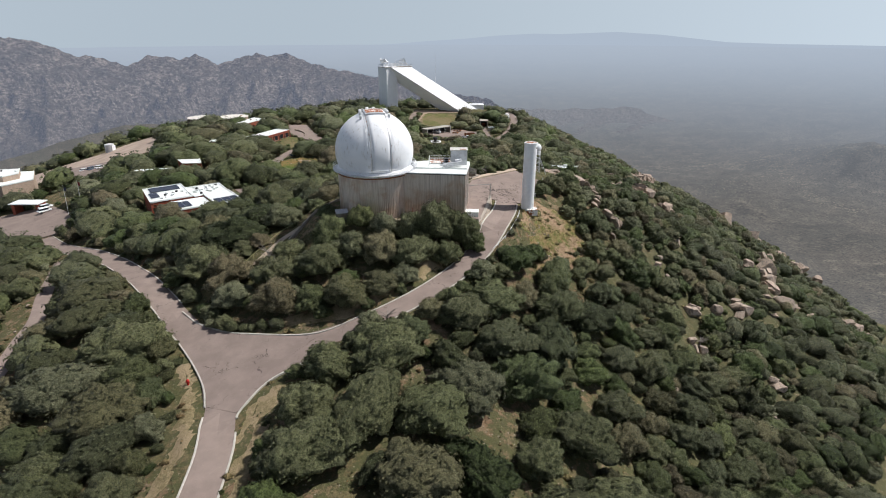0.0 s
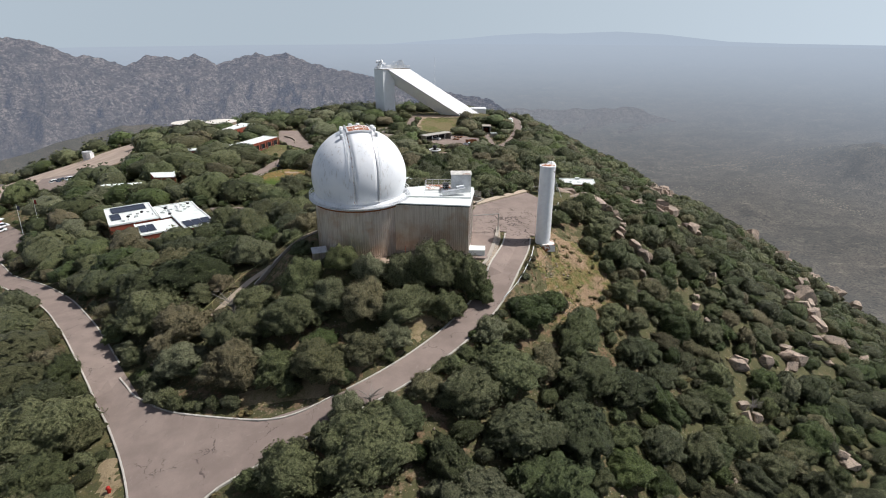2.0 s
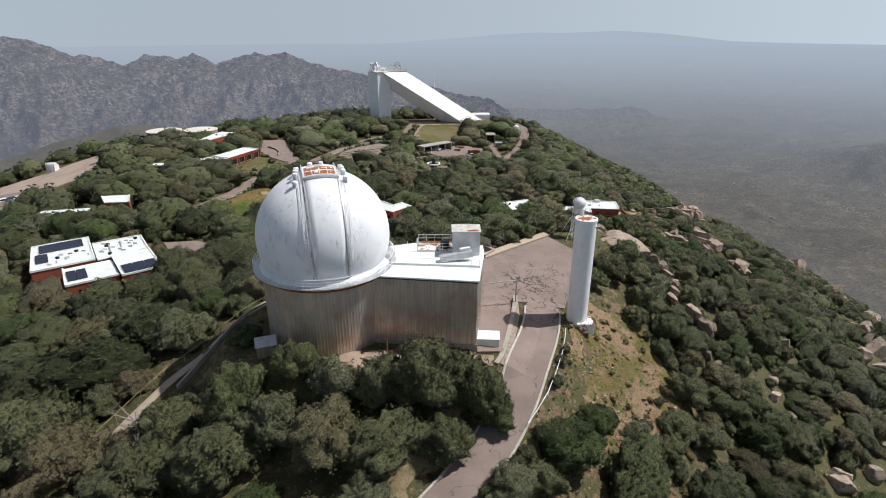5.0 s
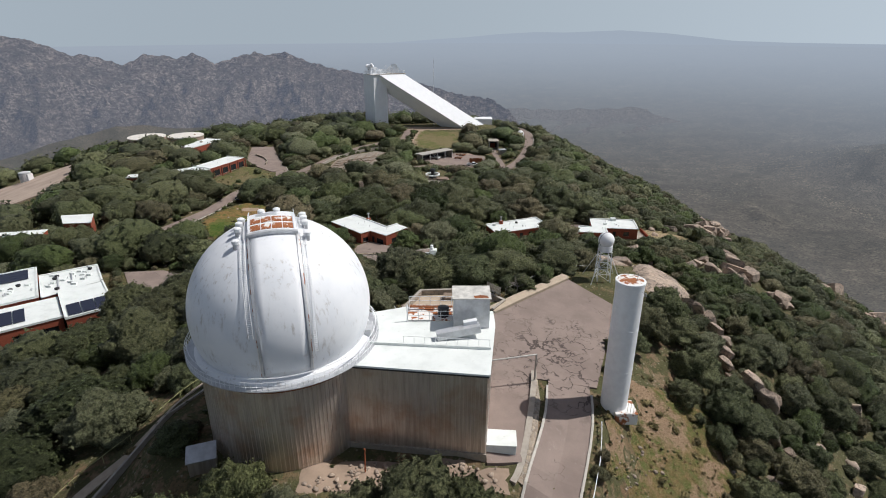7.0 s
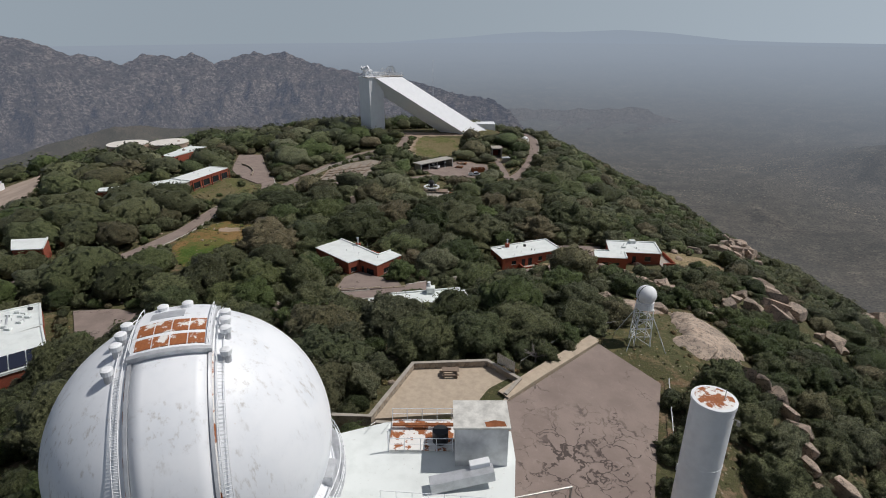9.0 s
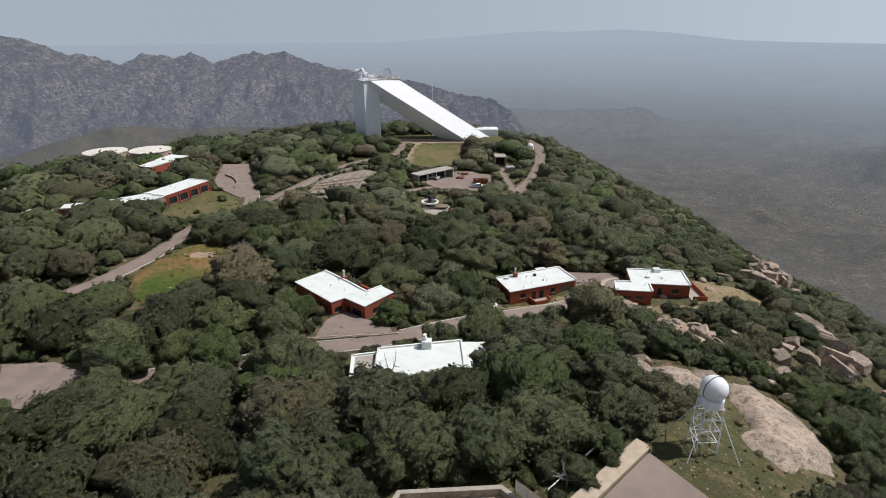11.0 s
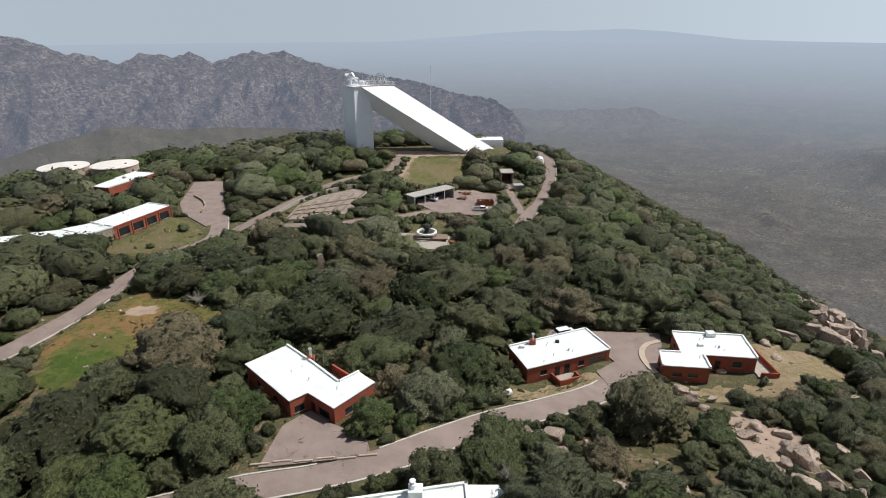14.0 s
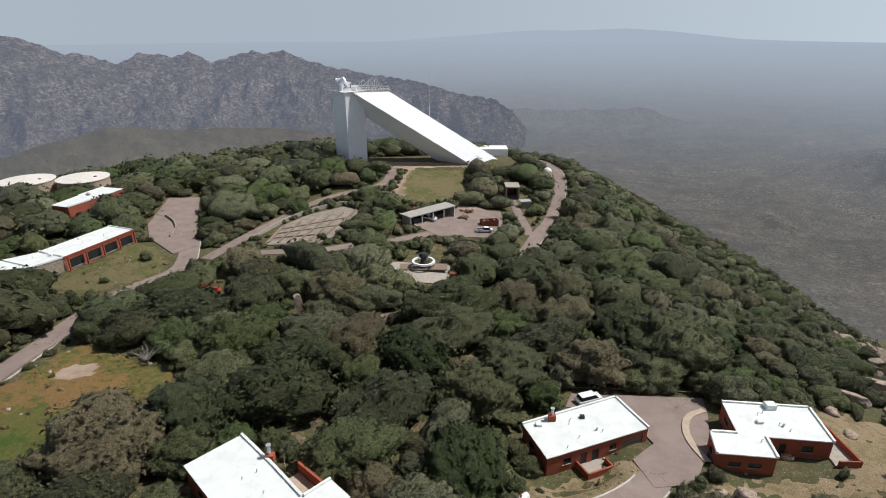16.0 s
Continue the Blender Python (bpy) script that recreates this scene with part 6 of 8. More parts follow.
for x, y, sx, h in ((-24, 436, 3.6, 2.6), (-19.5, 432, 4.2, 2.2)):
    hut = thing("white_hut", pose(x, y, ground_z(x, y)), "small white flat-roofed hut behind the telescope", "hut")
    part("body", box(-sx, sx, -1.8, 1.8, -1.5, h), WHITE, hut)
    part("roof", box(-sx - 0.2, sx + 0.2, -2, 2, h, h + 0.15), ROOF, hut)


# ---------------------------------------------------------------- houses
def wall_with(a, b, z0, z1, thick, holes):
    """A wall from plan point a to b, thick inwards, with holes (from, to, sill, head) that go through it."""
    a, b = Vector((*a, 0)), Vector((*b, 0))
    d = b - a
    length = d.length
    d.normalize()
    inn = Vector((-d.y, d.x, 0)) * thick
    bm = bmesh.new()
    ss = sorted({0.0, length, *(v for h in holes for v in h[:2])})
    zz = sorted({z0, z1, *(v for h in holes for v in h[2:])})
    solid = {(i, j) for i in range(len(ss) - 1) for j in range(len(zz) - 1)
             if not any(h[0] < (ss[i] + ss[i + 1]) / 2 < h[1] and h[2] < (zz[j] + zz[j + 1]) / 2 < h[3] for h in holes)}
    made = {}

    def at(i, j, k):
        if (i, j, k) not in made:
            p = a + d * ss[i] + inn * k
            made[i, j, k] = bm.verts.new((p.x, p.y, zz[j]))
        return made[i, j, k]

    for i, j in solid:
        bm.faces.new((at(i, j, 0), at(i + 1, j, 0), at(i + 1, j + 1, 0), at(i, j + 1, 0)))
        bm.faces.new((at(i, j, 1), at(i, j + 1, 1), at(i + 1, j + 1, 1), at(i + 1, j, 1)))
        for di, dj, (p0, p1) in ((-1, 0, ((i, j), (i, j + 1))), (1, 0, ((i + 1, j), (i + 1, j + 1))), (0, -1, ((i, j), (i + 1, j))), (0, 1, ((i, j + 1), (i + 1, j + 1)))):
            if (i + di, j + dj) not in solid:
                bm.faces.new((at(*p0, 0), at(*p1, 0), at(*p1, 1), at(*p0, 1)))
    bmesh.ops.recalc_face_normals(bm, faces=bm.faces)
    return bm


def on_wall(a, b, s, z, out=0.0):
    a, b = Vector((*a, 0)), Vector((*b, 0))
    d = (b - a).normalized()
    p = a + d * s + Vector((d.y, -d.x, 0)) * out
    return Matrix.Translation((p.x, p.y, z)) @ Matrix.Rotation(math.atan2(d.y, d.x), 4, "Z")


def wbox(m, *a, **k):
    bm = box(*a, **k)
    bm.transform(m)
    return bm


def window_in(parent, a, b, s0, s1, za, zb, frame_mat, kind="window"):
    """A frame with a pane, or a door leaf, set into an opening."""
    m = on_wall(a, b, s0, za, -0.12)
    wd, ht = s1 - s0, zb - za
    if kind == "window":
        bm = bmesh.new()
        for x0, x1, y0, y1 in ((0, wd, 0, 0.07), (0, wd, ht - 0.07, ht), (0, 0.07, 0.07, ht - 0.07), (wd - 0.07, wd, 0.07, ht - 0.07), (wd / 2 - 0.03, wd / 2 + 0.03, 0.07, ht - 0.07)):
            box(x0, x1, -0.03, 0.05, y0, y1, bm=bm)
        bm.transform(m)
        win = wpart("window", bm, frame_mat, parent)
        wpart("pane", wbox(m, 0.03, wd - 0.03, 0.0, 0.02, 0.03, ht - 0.03), GLASS, win)
        wpart("sill", wbox(m, -0.08, wd + 0.08, -0.2, 0.0, -0.09, 0.0), CONCRETE, win)
    else:
        door = wpart(kind, wbox(m, 0.02, wd - 0.02, 0.0, 0.06, 0.02, ht - 0.02), TIMBER if kind == "garage_door" else DARK, parent, "brown panel garage door" if kind == "garage_door" else "")
        if kind == "garage_door":
            for k in range(1, 4):
                wpart("groove", wbox(m, 0.05, wd - 0.05, -0.012, 0.0, ht * k / 4 - 0.03, ht * k / 4 + 0.03), DARK, door)
        else:
            wpart("door_handle", wbox(m, wd - 0.2, wd - 0.08, -0.06, 0.0, ht * 0.45, ht * 0.45 + 0.04), STEEL, door)


def house(name, poly, z0, z1, label, holes=None, parapets=(), wall_mat=None, roof_mat=None, over=0.14, category="house", ob=None):
    """Walls round a plan polygon (counter-clockwise), with openings per edge, and a flat roof with a raised rim."""
    wall_mat, roof_mat, holes = wall_mat or REDWALL, roof_mat or ROOF, holes or {}
    cx, cy = np.mean(poly, axis=0)
    ob = ob or thing(name, pose(cx, cy, z0), label, category)
    n = len(poly)
    for i in range(n):
        a, b = poly[i], poly[(i + 1) % n]
        hs = holes.get(i, ())
        wpart("wall", wall_with(a, b, z0 - 2.0, z1, 0.25, [(s0, s1, z0 + za, z0 + zb) for s0, s1, za, zb, _ in hs]), wall_mat, ob)
        for s0, s1, za, zb, kind in hs:
            window_in(ob, a, b, s0, s1, z0 + za, z0 + zb, DARK, kind)
    bmf = prism(poly, z0 - 0.2, z0 + 0.02)
    wpart("floor_slab", bmf, CONCRETE, ob)
    p = np.array(poly, float)
    d1 = np.roll(p, -1, 0) - p
    d1 /= np.linalg.norm(d1, axis=1)[:, None]
    nout = np.c_[d1[:, 1], -d1[:, 0]]
    grown = []
    for i in range(n):
        bis = nout[i] + nout[i - 1]
        bis /= max(0.3, 1 + float(np.dot(nout[i], nout[i - 1])))
        grown.append(tuple(p[i] + bis * over))
    roof = wpart("roof", prism(grown, z1, z1 + 0.16), roof_mat, ob)
    for i in parapets:
        a, b = np.array(grown[i]), np.array(grown[(i + 1) % n])
        inn = -nout[i] * 0.34
        wpart("parapet", prism([tuple(a), tuple(b), tuple(b + inn), tuple(a + inn)], z1 + 0.16, z1 + 0.42), roof_mat, roof)
    return ob


def roof_bits(ob, spots, z, seed):
    """Small vents, elbows and boxes on a flat roof."""
    r = random.Random(seed)
    for x, y, kind in spots:
        if kind == "pipe":
            h = r.uniform(0.35, 0.6)
            wpart("vent_pipe", tube([(x, y, z), (x, y, z + h), (x + 0.18, y - 0.05, z + h + 0.06)], 0.06, 6), GREYMETAL, ob)
        elif kind == "cowl":
            wpart("roof_cowl", tube([(x, y, z), (x, y, z + 0.5)], 0.17, 10), GREYMETAL, ob)
        elif kind == "dark":
            wpart("roof_cooler", box(x - 0.35, x + 0.35, y - 0.3, y + 0.3, z, z + 0.5, 0.04), DARK, ob)
        else:
            wpart("roof_box", box(x - 0.5, x + 0.5, y - 0.35, y + 0.35, z, z + 0.45, 0.03), ROOF, ob)


def chimney(ob, x, y, z, mat, h=1.0, flue=1.0):
    c = wpart("chimney", box(x - 0.55, x + 0.55, y - 0.45, y + 0.45, z - 0.5, z + h, 0.03), mat, ob)
    wpart("flue", tube([(x, y, z + h), (x, y, z + h + flue)], 0.2, 10), GREYMETAL, c)
    wpart("flue_cap", tube([(x, y, z + h + flue), (x, y, z + h + flue + 0.15)], 0.32, 10), GREYMETAL, c)


WIN, DOOR, GAR = "window", "door", "garage_door"
G3 = -15.25
P3 = [(16.2, 226.2), (32.6, 232.7), (29.7, 240.1), (13.7, 233.4)]
h3 = house("cottage", P3, G3, -12.15, "red block cottage with a flat white roof and garage",
           {0: [(2.7, 4.1, 1.0, 2.0, WIN), (5.7, 6.8, 0.0, 2.1, DOOR), (7.7, 8.9, 0.0, 2.1, DOOR), (10.8, 12.0, 1.0, 2.1, WIN), (13.1, 16.8, 0.0, 2.3, GAR)], 3: [(2.0, 3.4, 1.0, 2.0, WIN)], 1: [(3.0, 4.6, 1.0, 2.0, WIN)]}, (1, 2))
chimney(h3, 18.2, 234.3, -12.0, REDWALL, 1.0, 1.1)
roof_bits(h3, [(21, 234.2, "pipe"), (20.6, 233.2, "pipe"), (23.0, 234.8, "dark"), (24.6, 232.0, "cowl"), (21.5, 230.2, "pipe"), (19.4, 228.2, "pipe"), (25.3, 231.6, "pipe"), (16.0, 233.0, "box")], -12.0, 1)
for (x0, y0), (x1, y1) in (((20.7, 228.2), (22.0, 225.4)), ((22.0, 225.4), (25.9, 227.0)), ((25.9, 227.0), (25.2, 228.7))):
    wpart("patio_wall", prism([(x0, y0), (x1, y1), (x1 - 0.12, y1 + 0.22), (x0 - 0.12, y0 + 0.22)] if x1 > x0 and y1 > y0 else [(x0, y0), (x1, y1), (x1 + 0.22, y1 + 0.1), (x0 + 0.22, y0 + 0.1)], G3 - 1.5, G3 + 1.0), REDWALL, h3)
wpart("patio_floor", prism([(20.9, 228.1), (22.1, 225.6), (25.8, 227.1), (33.2, 229.8), (32.3, 232.4)], G3 - 1, G3 + 0.06), CONCRETE, h3)

P4 = [(40.6, 227.4), (48.8, 226.5), (49.4, 230.8), (58.8, 229.7), (59.8, 237.5), (46.7, 238.9), (45.6, 231.5), (41.6, 231.9)]
h4 = house("cottage", P4, G3, -12.15, "red block cottage with an L-shaped white roof",
           {0: [(1.9, 3.6, 1.0, 1.8, WIN), (4.6, 6.4, 1.0, 1.8, WIN)], 2: [(2.2, 3.2, 0.0, 2.1, DOOR), (5.4, 7.0, 0.9, 2.1, WIN)], 5: [(2, 3.5, 1, 2, WIN)], 6: [(1.0, 2.2, 0, 2.1, DOOR)], 7: [(1.4, 2.6, 0.9, 2.0, WIN)]}, (1, 3, 4, 6, 7))
wpart("chimney", box(52.6, 54.2, 236.7, 238.0, -12.2, -11.1, 0.04), ROOF, h4, "white chimney block")
roof_bits(h4, [(50.5, 235.5, "pipe"), (51.5, 236.0, "pipe"), (50.0, 233.8, "box"), (53.2, 233.0, "cowl"), (53.6, 231.9, "pipe"), (52.7, 233.3, "pipe"), (48.0, 229.5, "pipe")], -12.0, 2)
for (x0, y0), (x1, y1) in (((62.2, 236.6), (62.5, 228.0)), ((62.5, 228.0), (59.2, 228.1))):
    d_ = Vector((x1 - x0, y1 - y0)).normalized()
    wpart("patio_wall", prism([(x0, y0), (x1, y1), (x1 + d_.y * 0.25, y1 - d_.x * 0.25), (x0 + d_.y * 0.25, y0 - d_.x * 0.25)], G3 - 2, G3 + 1.0), REDWALL, h4)
wpart("patio_floor", prism([(58.9, 228.3), (62.3, 228.3), (62.1, 236.4), (59.8, 237)], G3 - 1.5, G3 + 0.08), CONCRETE, h4)
lone("kerb_walk", ribbon(curve([(45.4, 241.4), (42.2, 239.6), (40.0, 236.0), (39.3, 232.0), (39.8, 227.6)], 1.2), 0.55, -0.55, 0.32, -0.6), TANFLOOR, None, "pale curved concrete walk beside the cottage", "path", kind="structure")

G2 = -9.0
P2 = [(-30.2, 217.6), (-20.9, 208.5), (-18.7, 210.5), (-14.2, 206.9), (-9.3, 212.9), (-12.0, 215.5), (-14.6, 212.9), (-19.4, 217.8), (-25.0, 223.1)]
h2 = house("cottage", P2, G2, -5.6, "red block cottage with a bent white roof",
           {1: [(0.6, 2.2, 0.9, 2.0, WIN)], 2: [(0.5, 1.5, 0.0, 2.1, DOOR), (2.2, 4.6, 0.6, 2.0, WIN)], 3: [(2.0, 4.0, 0.9, 2.0, WIN)], 0: [(3, 4.4, 0.9, 2, WIN), (8, 9.4, 0.9, 2, WIN)], 7: [(2, 3.4, 0.9, 2.0, WIN)]}, (5, 6, 7))
chimney(h2, -20.2, 219.2, -5.5, REDWALL, 0.5, 1.3)
roof_bits(h2, [(-22.4, 215.4, "pipe"), (-21.0, 216.6, "pipe"), (-19.2, 213.3, "pipe"), (-14.5, 211.0, "pipe")], -5.44, 3)
wpart("patio_wall", prism([(-17.2, 220.2), (-12.4, 216.0), (-12.2, 216.25), (-17.0, 220.45)], G2 - 1.5, G2 + 1.7), REDWALL, h2)
wpart("patio_floor", prism([(-19.2, 218.0), (-14.7, 213.2), (-12.3, 215.8), (-17.1, 220.2)], G2 - 1.5, G2 + 0.1), TANFLOOR, h2)
wpart("aerial", tube([(-17.6, 216.9, -5.5), (-17.6, 216.9, -3.6)], 0.03, 4), STEEL, h2)

G1 = -6.7
STAINED = simple("stained_roof", (0.5, 0.5, 0.5), 0.7, vary=0.6, scale=2)
h1 = house("cottage", [(-9.2, 179.4), (4.4, 181.3), (3.9, 191.0), (-9.4, 188.5)], G1, -3.55, "white-roofed red cottage with a walled roof court",
           {0: [(2, 3.6, 0.9, 2.0, WIN), (8, 9.6, 0.9, 2, WIN)], 2: [(3, 4.6, 0.9, 2.0, WIN)]}, (0, 1, 2, 3))
house("wing", [(4.4, 181.3), (7.8, 181.2), (8.3, 191.0), (3.95, 191.0)], G1, -3.85, "", {1: [(2, 3.5, 0.9, 2.0, WIN)]}, (), ob=h1)
house("court", [(-12.6, 179.0), (-9.2, 179.4), (-9.4, 188.5), (-13.5, 187.6)], G1, -4.3, "", {3: [(2, 4.5, 0.0, 2.1, GAR)]}, (0, 1, 2, 3), roof_mat=ROOF, ob=h1)
wpart("court_floor", prism([(-12.2, 179.6), (-9.7, 179.9), (-9.8, 188.0), (-13.0, 187.3)], -4.15, -4.12), CONCRETE, h1)
wpart("eave_strip", prism([(-12.8, 177.9), (6.4, 180.2), (6.4, 181.3), (-12.8, 179.0)], -4.3, -4.12), ROOF, h1)
wpart("chimney", box(-2.5, -0.9, 188.4, 189.8, -3.6, -2.1, 0.04), ROOF, h1, "white chimney block")
bm = lathe([(0.4, 0), (0.4, 0.5), (0.28, 0.55), (0.28, 0.9), (0.36, 0.95), (0.01, 1.05)], 12)
bm.transform(Matrix.Translation((-2.0, 189.2, -2.1)))
wpart("flue", bm, WHITE, h1)
r_ = random.Random(4)
for k in range(9):
    x, y = r_.uniform(5.0, 7.8), r_.uniform(182.0, 189.5)
    wpart("roof_litter", box(x - r_.uniform(0.1, 0.35), x + r_.uniform(0.1, 0.3), y - r_.uniform(0.1, 0.3), y + r_.uniform(0.1, 0.3), -3.69, -3.6), DARK, h1)
wpart("drift", prism([(5.2, 182.4), (7.6, 182.2), (7.9, 188.0), (6.0, 187.0)], -3.69, -3.685), STAINED, h1)

# lodge with a glazed front, and its stone corner
GL = -12.3
PL = [(-92.3, 289.7), (-85.5, 308.9), (-93.6, 311.8), (-100.5, 293.0)]
lodge = house("lodge", PL, GL, -8.6, "long red lodge with a white roof and glazed front", {0: [(0.8 + 4.95 * k, 5.1 + 4.95 * k, 0.35, 2.6, WIN) for k in range(4)], 1: [(2, 4, 0.8, 2.2, WIN)]}, (1, 3))
wpart("fascia", wall_with((-92.15, 289.5), (-85.2, 309.0), -8.95, -8.45, 0.3, []), REDTRIM, lodge)
for k in range(5):
    m = on_wall(PL[0], PL[1], 0.4 + 4.9 * k, GL, 1.0)
    wpart("porch_post", wbox(m, -0.15, 0.15, -0.15, 0.15, -1.0, 3.5), REDTRIM, lodge)
house("stone_corner", [(-95.8, 284.0), (-92.3, 289.7), (-100.5, 293.0), (-106.0, 288.0)], GL, -8.75, "", {}, (0,), STONEWALL, ob=lodge)
house("west_wing", [(-105.5, 281.0), (-95.8, 284.0), (-106.0, 288.0), (-113.0, 285.5)], GL, -9.0, "", {0: [(1, 4, 0.8, 2.2, WIN), (5.5, 8.5, 0.8, 2.2, WIN)]}, (0,), ob=lodge)
house("far_wing", [(-119.5, 277.4), (-105.8, 280.9), (-113.1, 285.2), (-121.2, 282.6)], GL, -9.25, "", {0: [(2, 5, 0.8, 2.2, WIN), (8, 11, 0.8, 2.2, WIN)]}, (0,), ob=lodge)
roof_bits(lodge, [(-96, 290.5, "box"), (-99, 288.5, "pipe"), (-93, 299, "pipe"), (-90.5, 304, "pipe"), (-95.5, 301, "cowl")], -8.44, 5)

GM = -12.9
l2 = house("lodge_annex", [(-121.5, 329.7), (-115.3, 327.9), (-111.8, 339.0), (-109.5, 348.4), (-117.2, 350.2), (-119.6, 340.0)], GM, -8.2, "red building with a long white roof among oaks", {1: [(2, 4, 0.9, 2.1, WIN), (6, 8, 0.9, 2.1, WIN)], 2: [(2, 5, 0.8, 2.1, WIN)]}, (1, 4))
chimney(l2, -116.5, 340.5, -8.1, STONEWALL, 0.6, 0.3)
for x, y, r in ((-157.3, 368.4, 9.2), (-138.2, 372.2, 8.9)):
    tk = thing("water_tank", pose(x, y, -17.6), "round pale water tank with a stained flat roof", "water tank", "water tanks")
    part("shell", lathe([(r, -1.5), (r, 6.9)], 48), TAN, tk, smooth=True)
    part("roof", lathe([(r + 0.25, 6.9), (r + 0.25, 7.15), (0.01, 7.75)], 48), TANKWHITE, tk)
    part("hatch", box(r * 0.5, r * 0.5 + 0.8, -0.4, 0.4, 7.2, 7.75), RUST, tk)

# small houses west of the lodge road
house("cottage", [(-107.8, 222.5), (-103.0, 215.8), (-96.0, 216.6), (-99.6, 223.8)], -9.3, -5.6, "small red house with a flat white roof", {0: [(2, 3.5, 0.9, 2.1, WIN)], 1: [(1, 2.2, 0, 2.1, DOOR), (4, 5.5, 0.9, 2.1, WIN)]}, (2,))
w2 = house("cottage", [(-120.0, 209.5), (-107.5, 212.6), (-108.6, 216.8), (-121.2, 213.7)], -11.8, -7.7, "low house with a flat white roof", {0: [(2, 3.5, 0.9, 2.1, WIN), (7, 8.5, 0.9, 2.1, WIN)]}, (0,))
roof_bits(w2, [(-116, 212, "box"), (-112, 214, "pipe")], -7.54, 8)

# offices with dark panels on the roof
GO = -11.2
office = house("office_block", [(-91.7, 166.4), (-81.7, 174.0), (-91.9, 188.4), (-101.6, 181.2)], GO, -6.6, "flat white-roofed red office with dark solar panels", {0: [(2, 4, 0.8, 2.2, WIN)]}, (0, 1, 2, 3), category="office")
house("office_mid", [(-81.3, 174.4), (-73.6, 182.6), (-79.5, 190.8), (-88.6, 184.6)], GO, -6.95, "", {1: [(3, 5, 0.8, 2.2, WIN)]}, (1, 2, 3), ob=office)
house("office_east", [(-70.4, 165.1), (-64.0, 170.2), (-72.8, 181.5), (-79.1, 176.3)], GO, -6.7, "", {0: [(4.5, 6.2, 1.2, 2.2, WIN)], 1: [(2, 4, 0.8, 2.2, WIN), (5.5, 7.5, 0.8, 2.2, WIN)]}, (0, 1, 3), ob=office)
house("office_front", [(-80.3, 160.6), (-72.2, 166.7), (-78.7, 175.1), (-86.6, 169.4)], GO, -7.2, "", {0: [(2, 4, 1.4, 2.6, WIN), (6.0, 9.2, 1.4, 2.6, WIN)]}, (0, 3), ob=office)
wpart("porch_roof", prism([(-66.6, 173.2), (-64.6, 174.6), (-66.2, 176.6), (-68.2, 175.2)], -8.3, -8.1), ROOF, office)
for x, y in ((-64.8, 174.6), (-66.2, 176.4)):
    wpart("porch_post", tube([(x, y, GO - 1), (x, y, -8.3)], 0.1, 6), REDTRIM, office)


def panel_field(parent, o, e1, e2, nu, nv, z):
    """Rows of dark panels tilted slightly, with their frames showing as thin gaps."""
    o, e1, e2 = Vector(o), Vector(e1), Vector(e2)
    for i in range(nu):
        for j in range(nv):
            a = o + e1 * ((i + 0.04) / nu) + e2 * ((j + 0.04) / nv)
            d1, d2 = e1 * (0.92 / nu), e2 * (0.92 / nv)
            bm = prism([tuple(a), tuple(a + d1), tuple(a + d1 + d2), tuple(a + d2)], z + 0.1, lambda x, y: z + 0.22)
            wpart("solar_panel", bm, PANEL, parent)


panel_field(office, (-100.4, 181.2), (8.0, 6.0), (3.4, -4.7), 1, 4, -6.4)
panel_field(office, (-97.0, 175.4), (2.2, 1.6), (3.6, -5.0), 1, 2, -6.4)
panel_field(office, (-70.3, 165.8), (5.7, 4.5), (-3.5, 4.5), 3, 1, -6.5)
panel_field(office, (-81.0, 162.4), (3.2, 2.4), (-3.9, 5.2), 2, 1, -7.0)
r_ = random.Random(21)
clutter = [(-81.3 + 6.9 * a - 6.6 * b, 175.2 + 7.4 * a + 9.4 * b, -6.79) for a, b in ((r_.uniform(0.08, 0.9), r_.uniform(0.08, 0.9)) for _ in range(26))]
clutter += [(-90.6 + 8.6 * a - 5.4 * b, 168.4 + 6.4 * a + 7.4 * b, -6.44) for a, b in ((r_.uniform(0.15, 0.9), r_.uniform(0.1, 0.8)) for _ in range(12))]
for x, y, z in clutter:
    roof_bits(office, [(x, y, r_.choice(("box", "box", "dark", "cowl", "pipe")))], z, int(x * 10) % 97)
for y0, y1, x0 in ((178.5, 184.0, -80.4), (180.5, 186.5, -78.8)):
    wpart("roof_duct", tube([(x0, y0, -6.5), (x0 - 3.8, y1, -6.5)], 0.16, 6), GREYMETAL, office)

house("gravel_roof_house", [(-132.0, 271.5), (-124.0, 270.5), (-123.0, 279.0), (-131.0, 280.5)], ground_z(-127, 275) - 0.5, ground_z(-127, 275) + 3.0, "small red house with a pinkish gravel roof", {0: [(2, 4, 0.8, 2.0, WIN)]}, (0, 1), category="house")

# office yard far to the west
yard_b = house("visitor_building", [(-190.0, 213.0), (-173.5, 210.8), (-168.0, 221.0), (-177.5, 235.5), (-191.0, 233.0)], -20.4, -13.6, "tan block building with a stepped white roof", {1: [(3, 8, 0.2, 3.0, GAR)], 0: [(4, 8, 0.5, 2.8, WIN)]}, (0, 1, 2), TAN, category="building")
house("upper_block", [(-186.0, 218.0), (-177.0, 217.0), (-174.5, 222.5), (-180.0, 231.0), (-187.0, 229.0)], -13.4, -11.4, "", {}, (0, 1, 2), TAN, ob=yard_b)
roof_bits(yard_b, [(-182, 221, "box"), (-184, 226, "dark"), (-178, 226, "box")], -11.24, 11)
cano = thing("entrance_canopy", pose(-157.5, 201.5, ground_z(-157.5, 201.5)), "white flat canopy on red brick posts", "canopy")
part("roof", box(-5.5, 5.5, -3.0, 3.0, 3.2, 3.5), ROOF, cano)
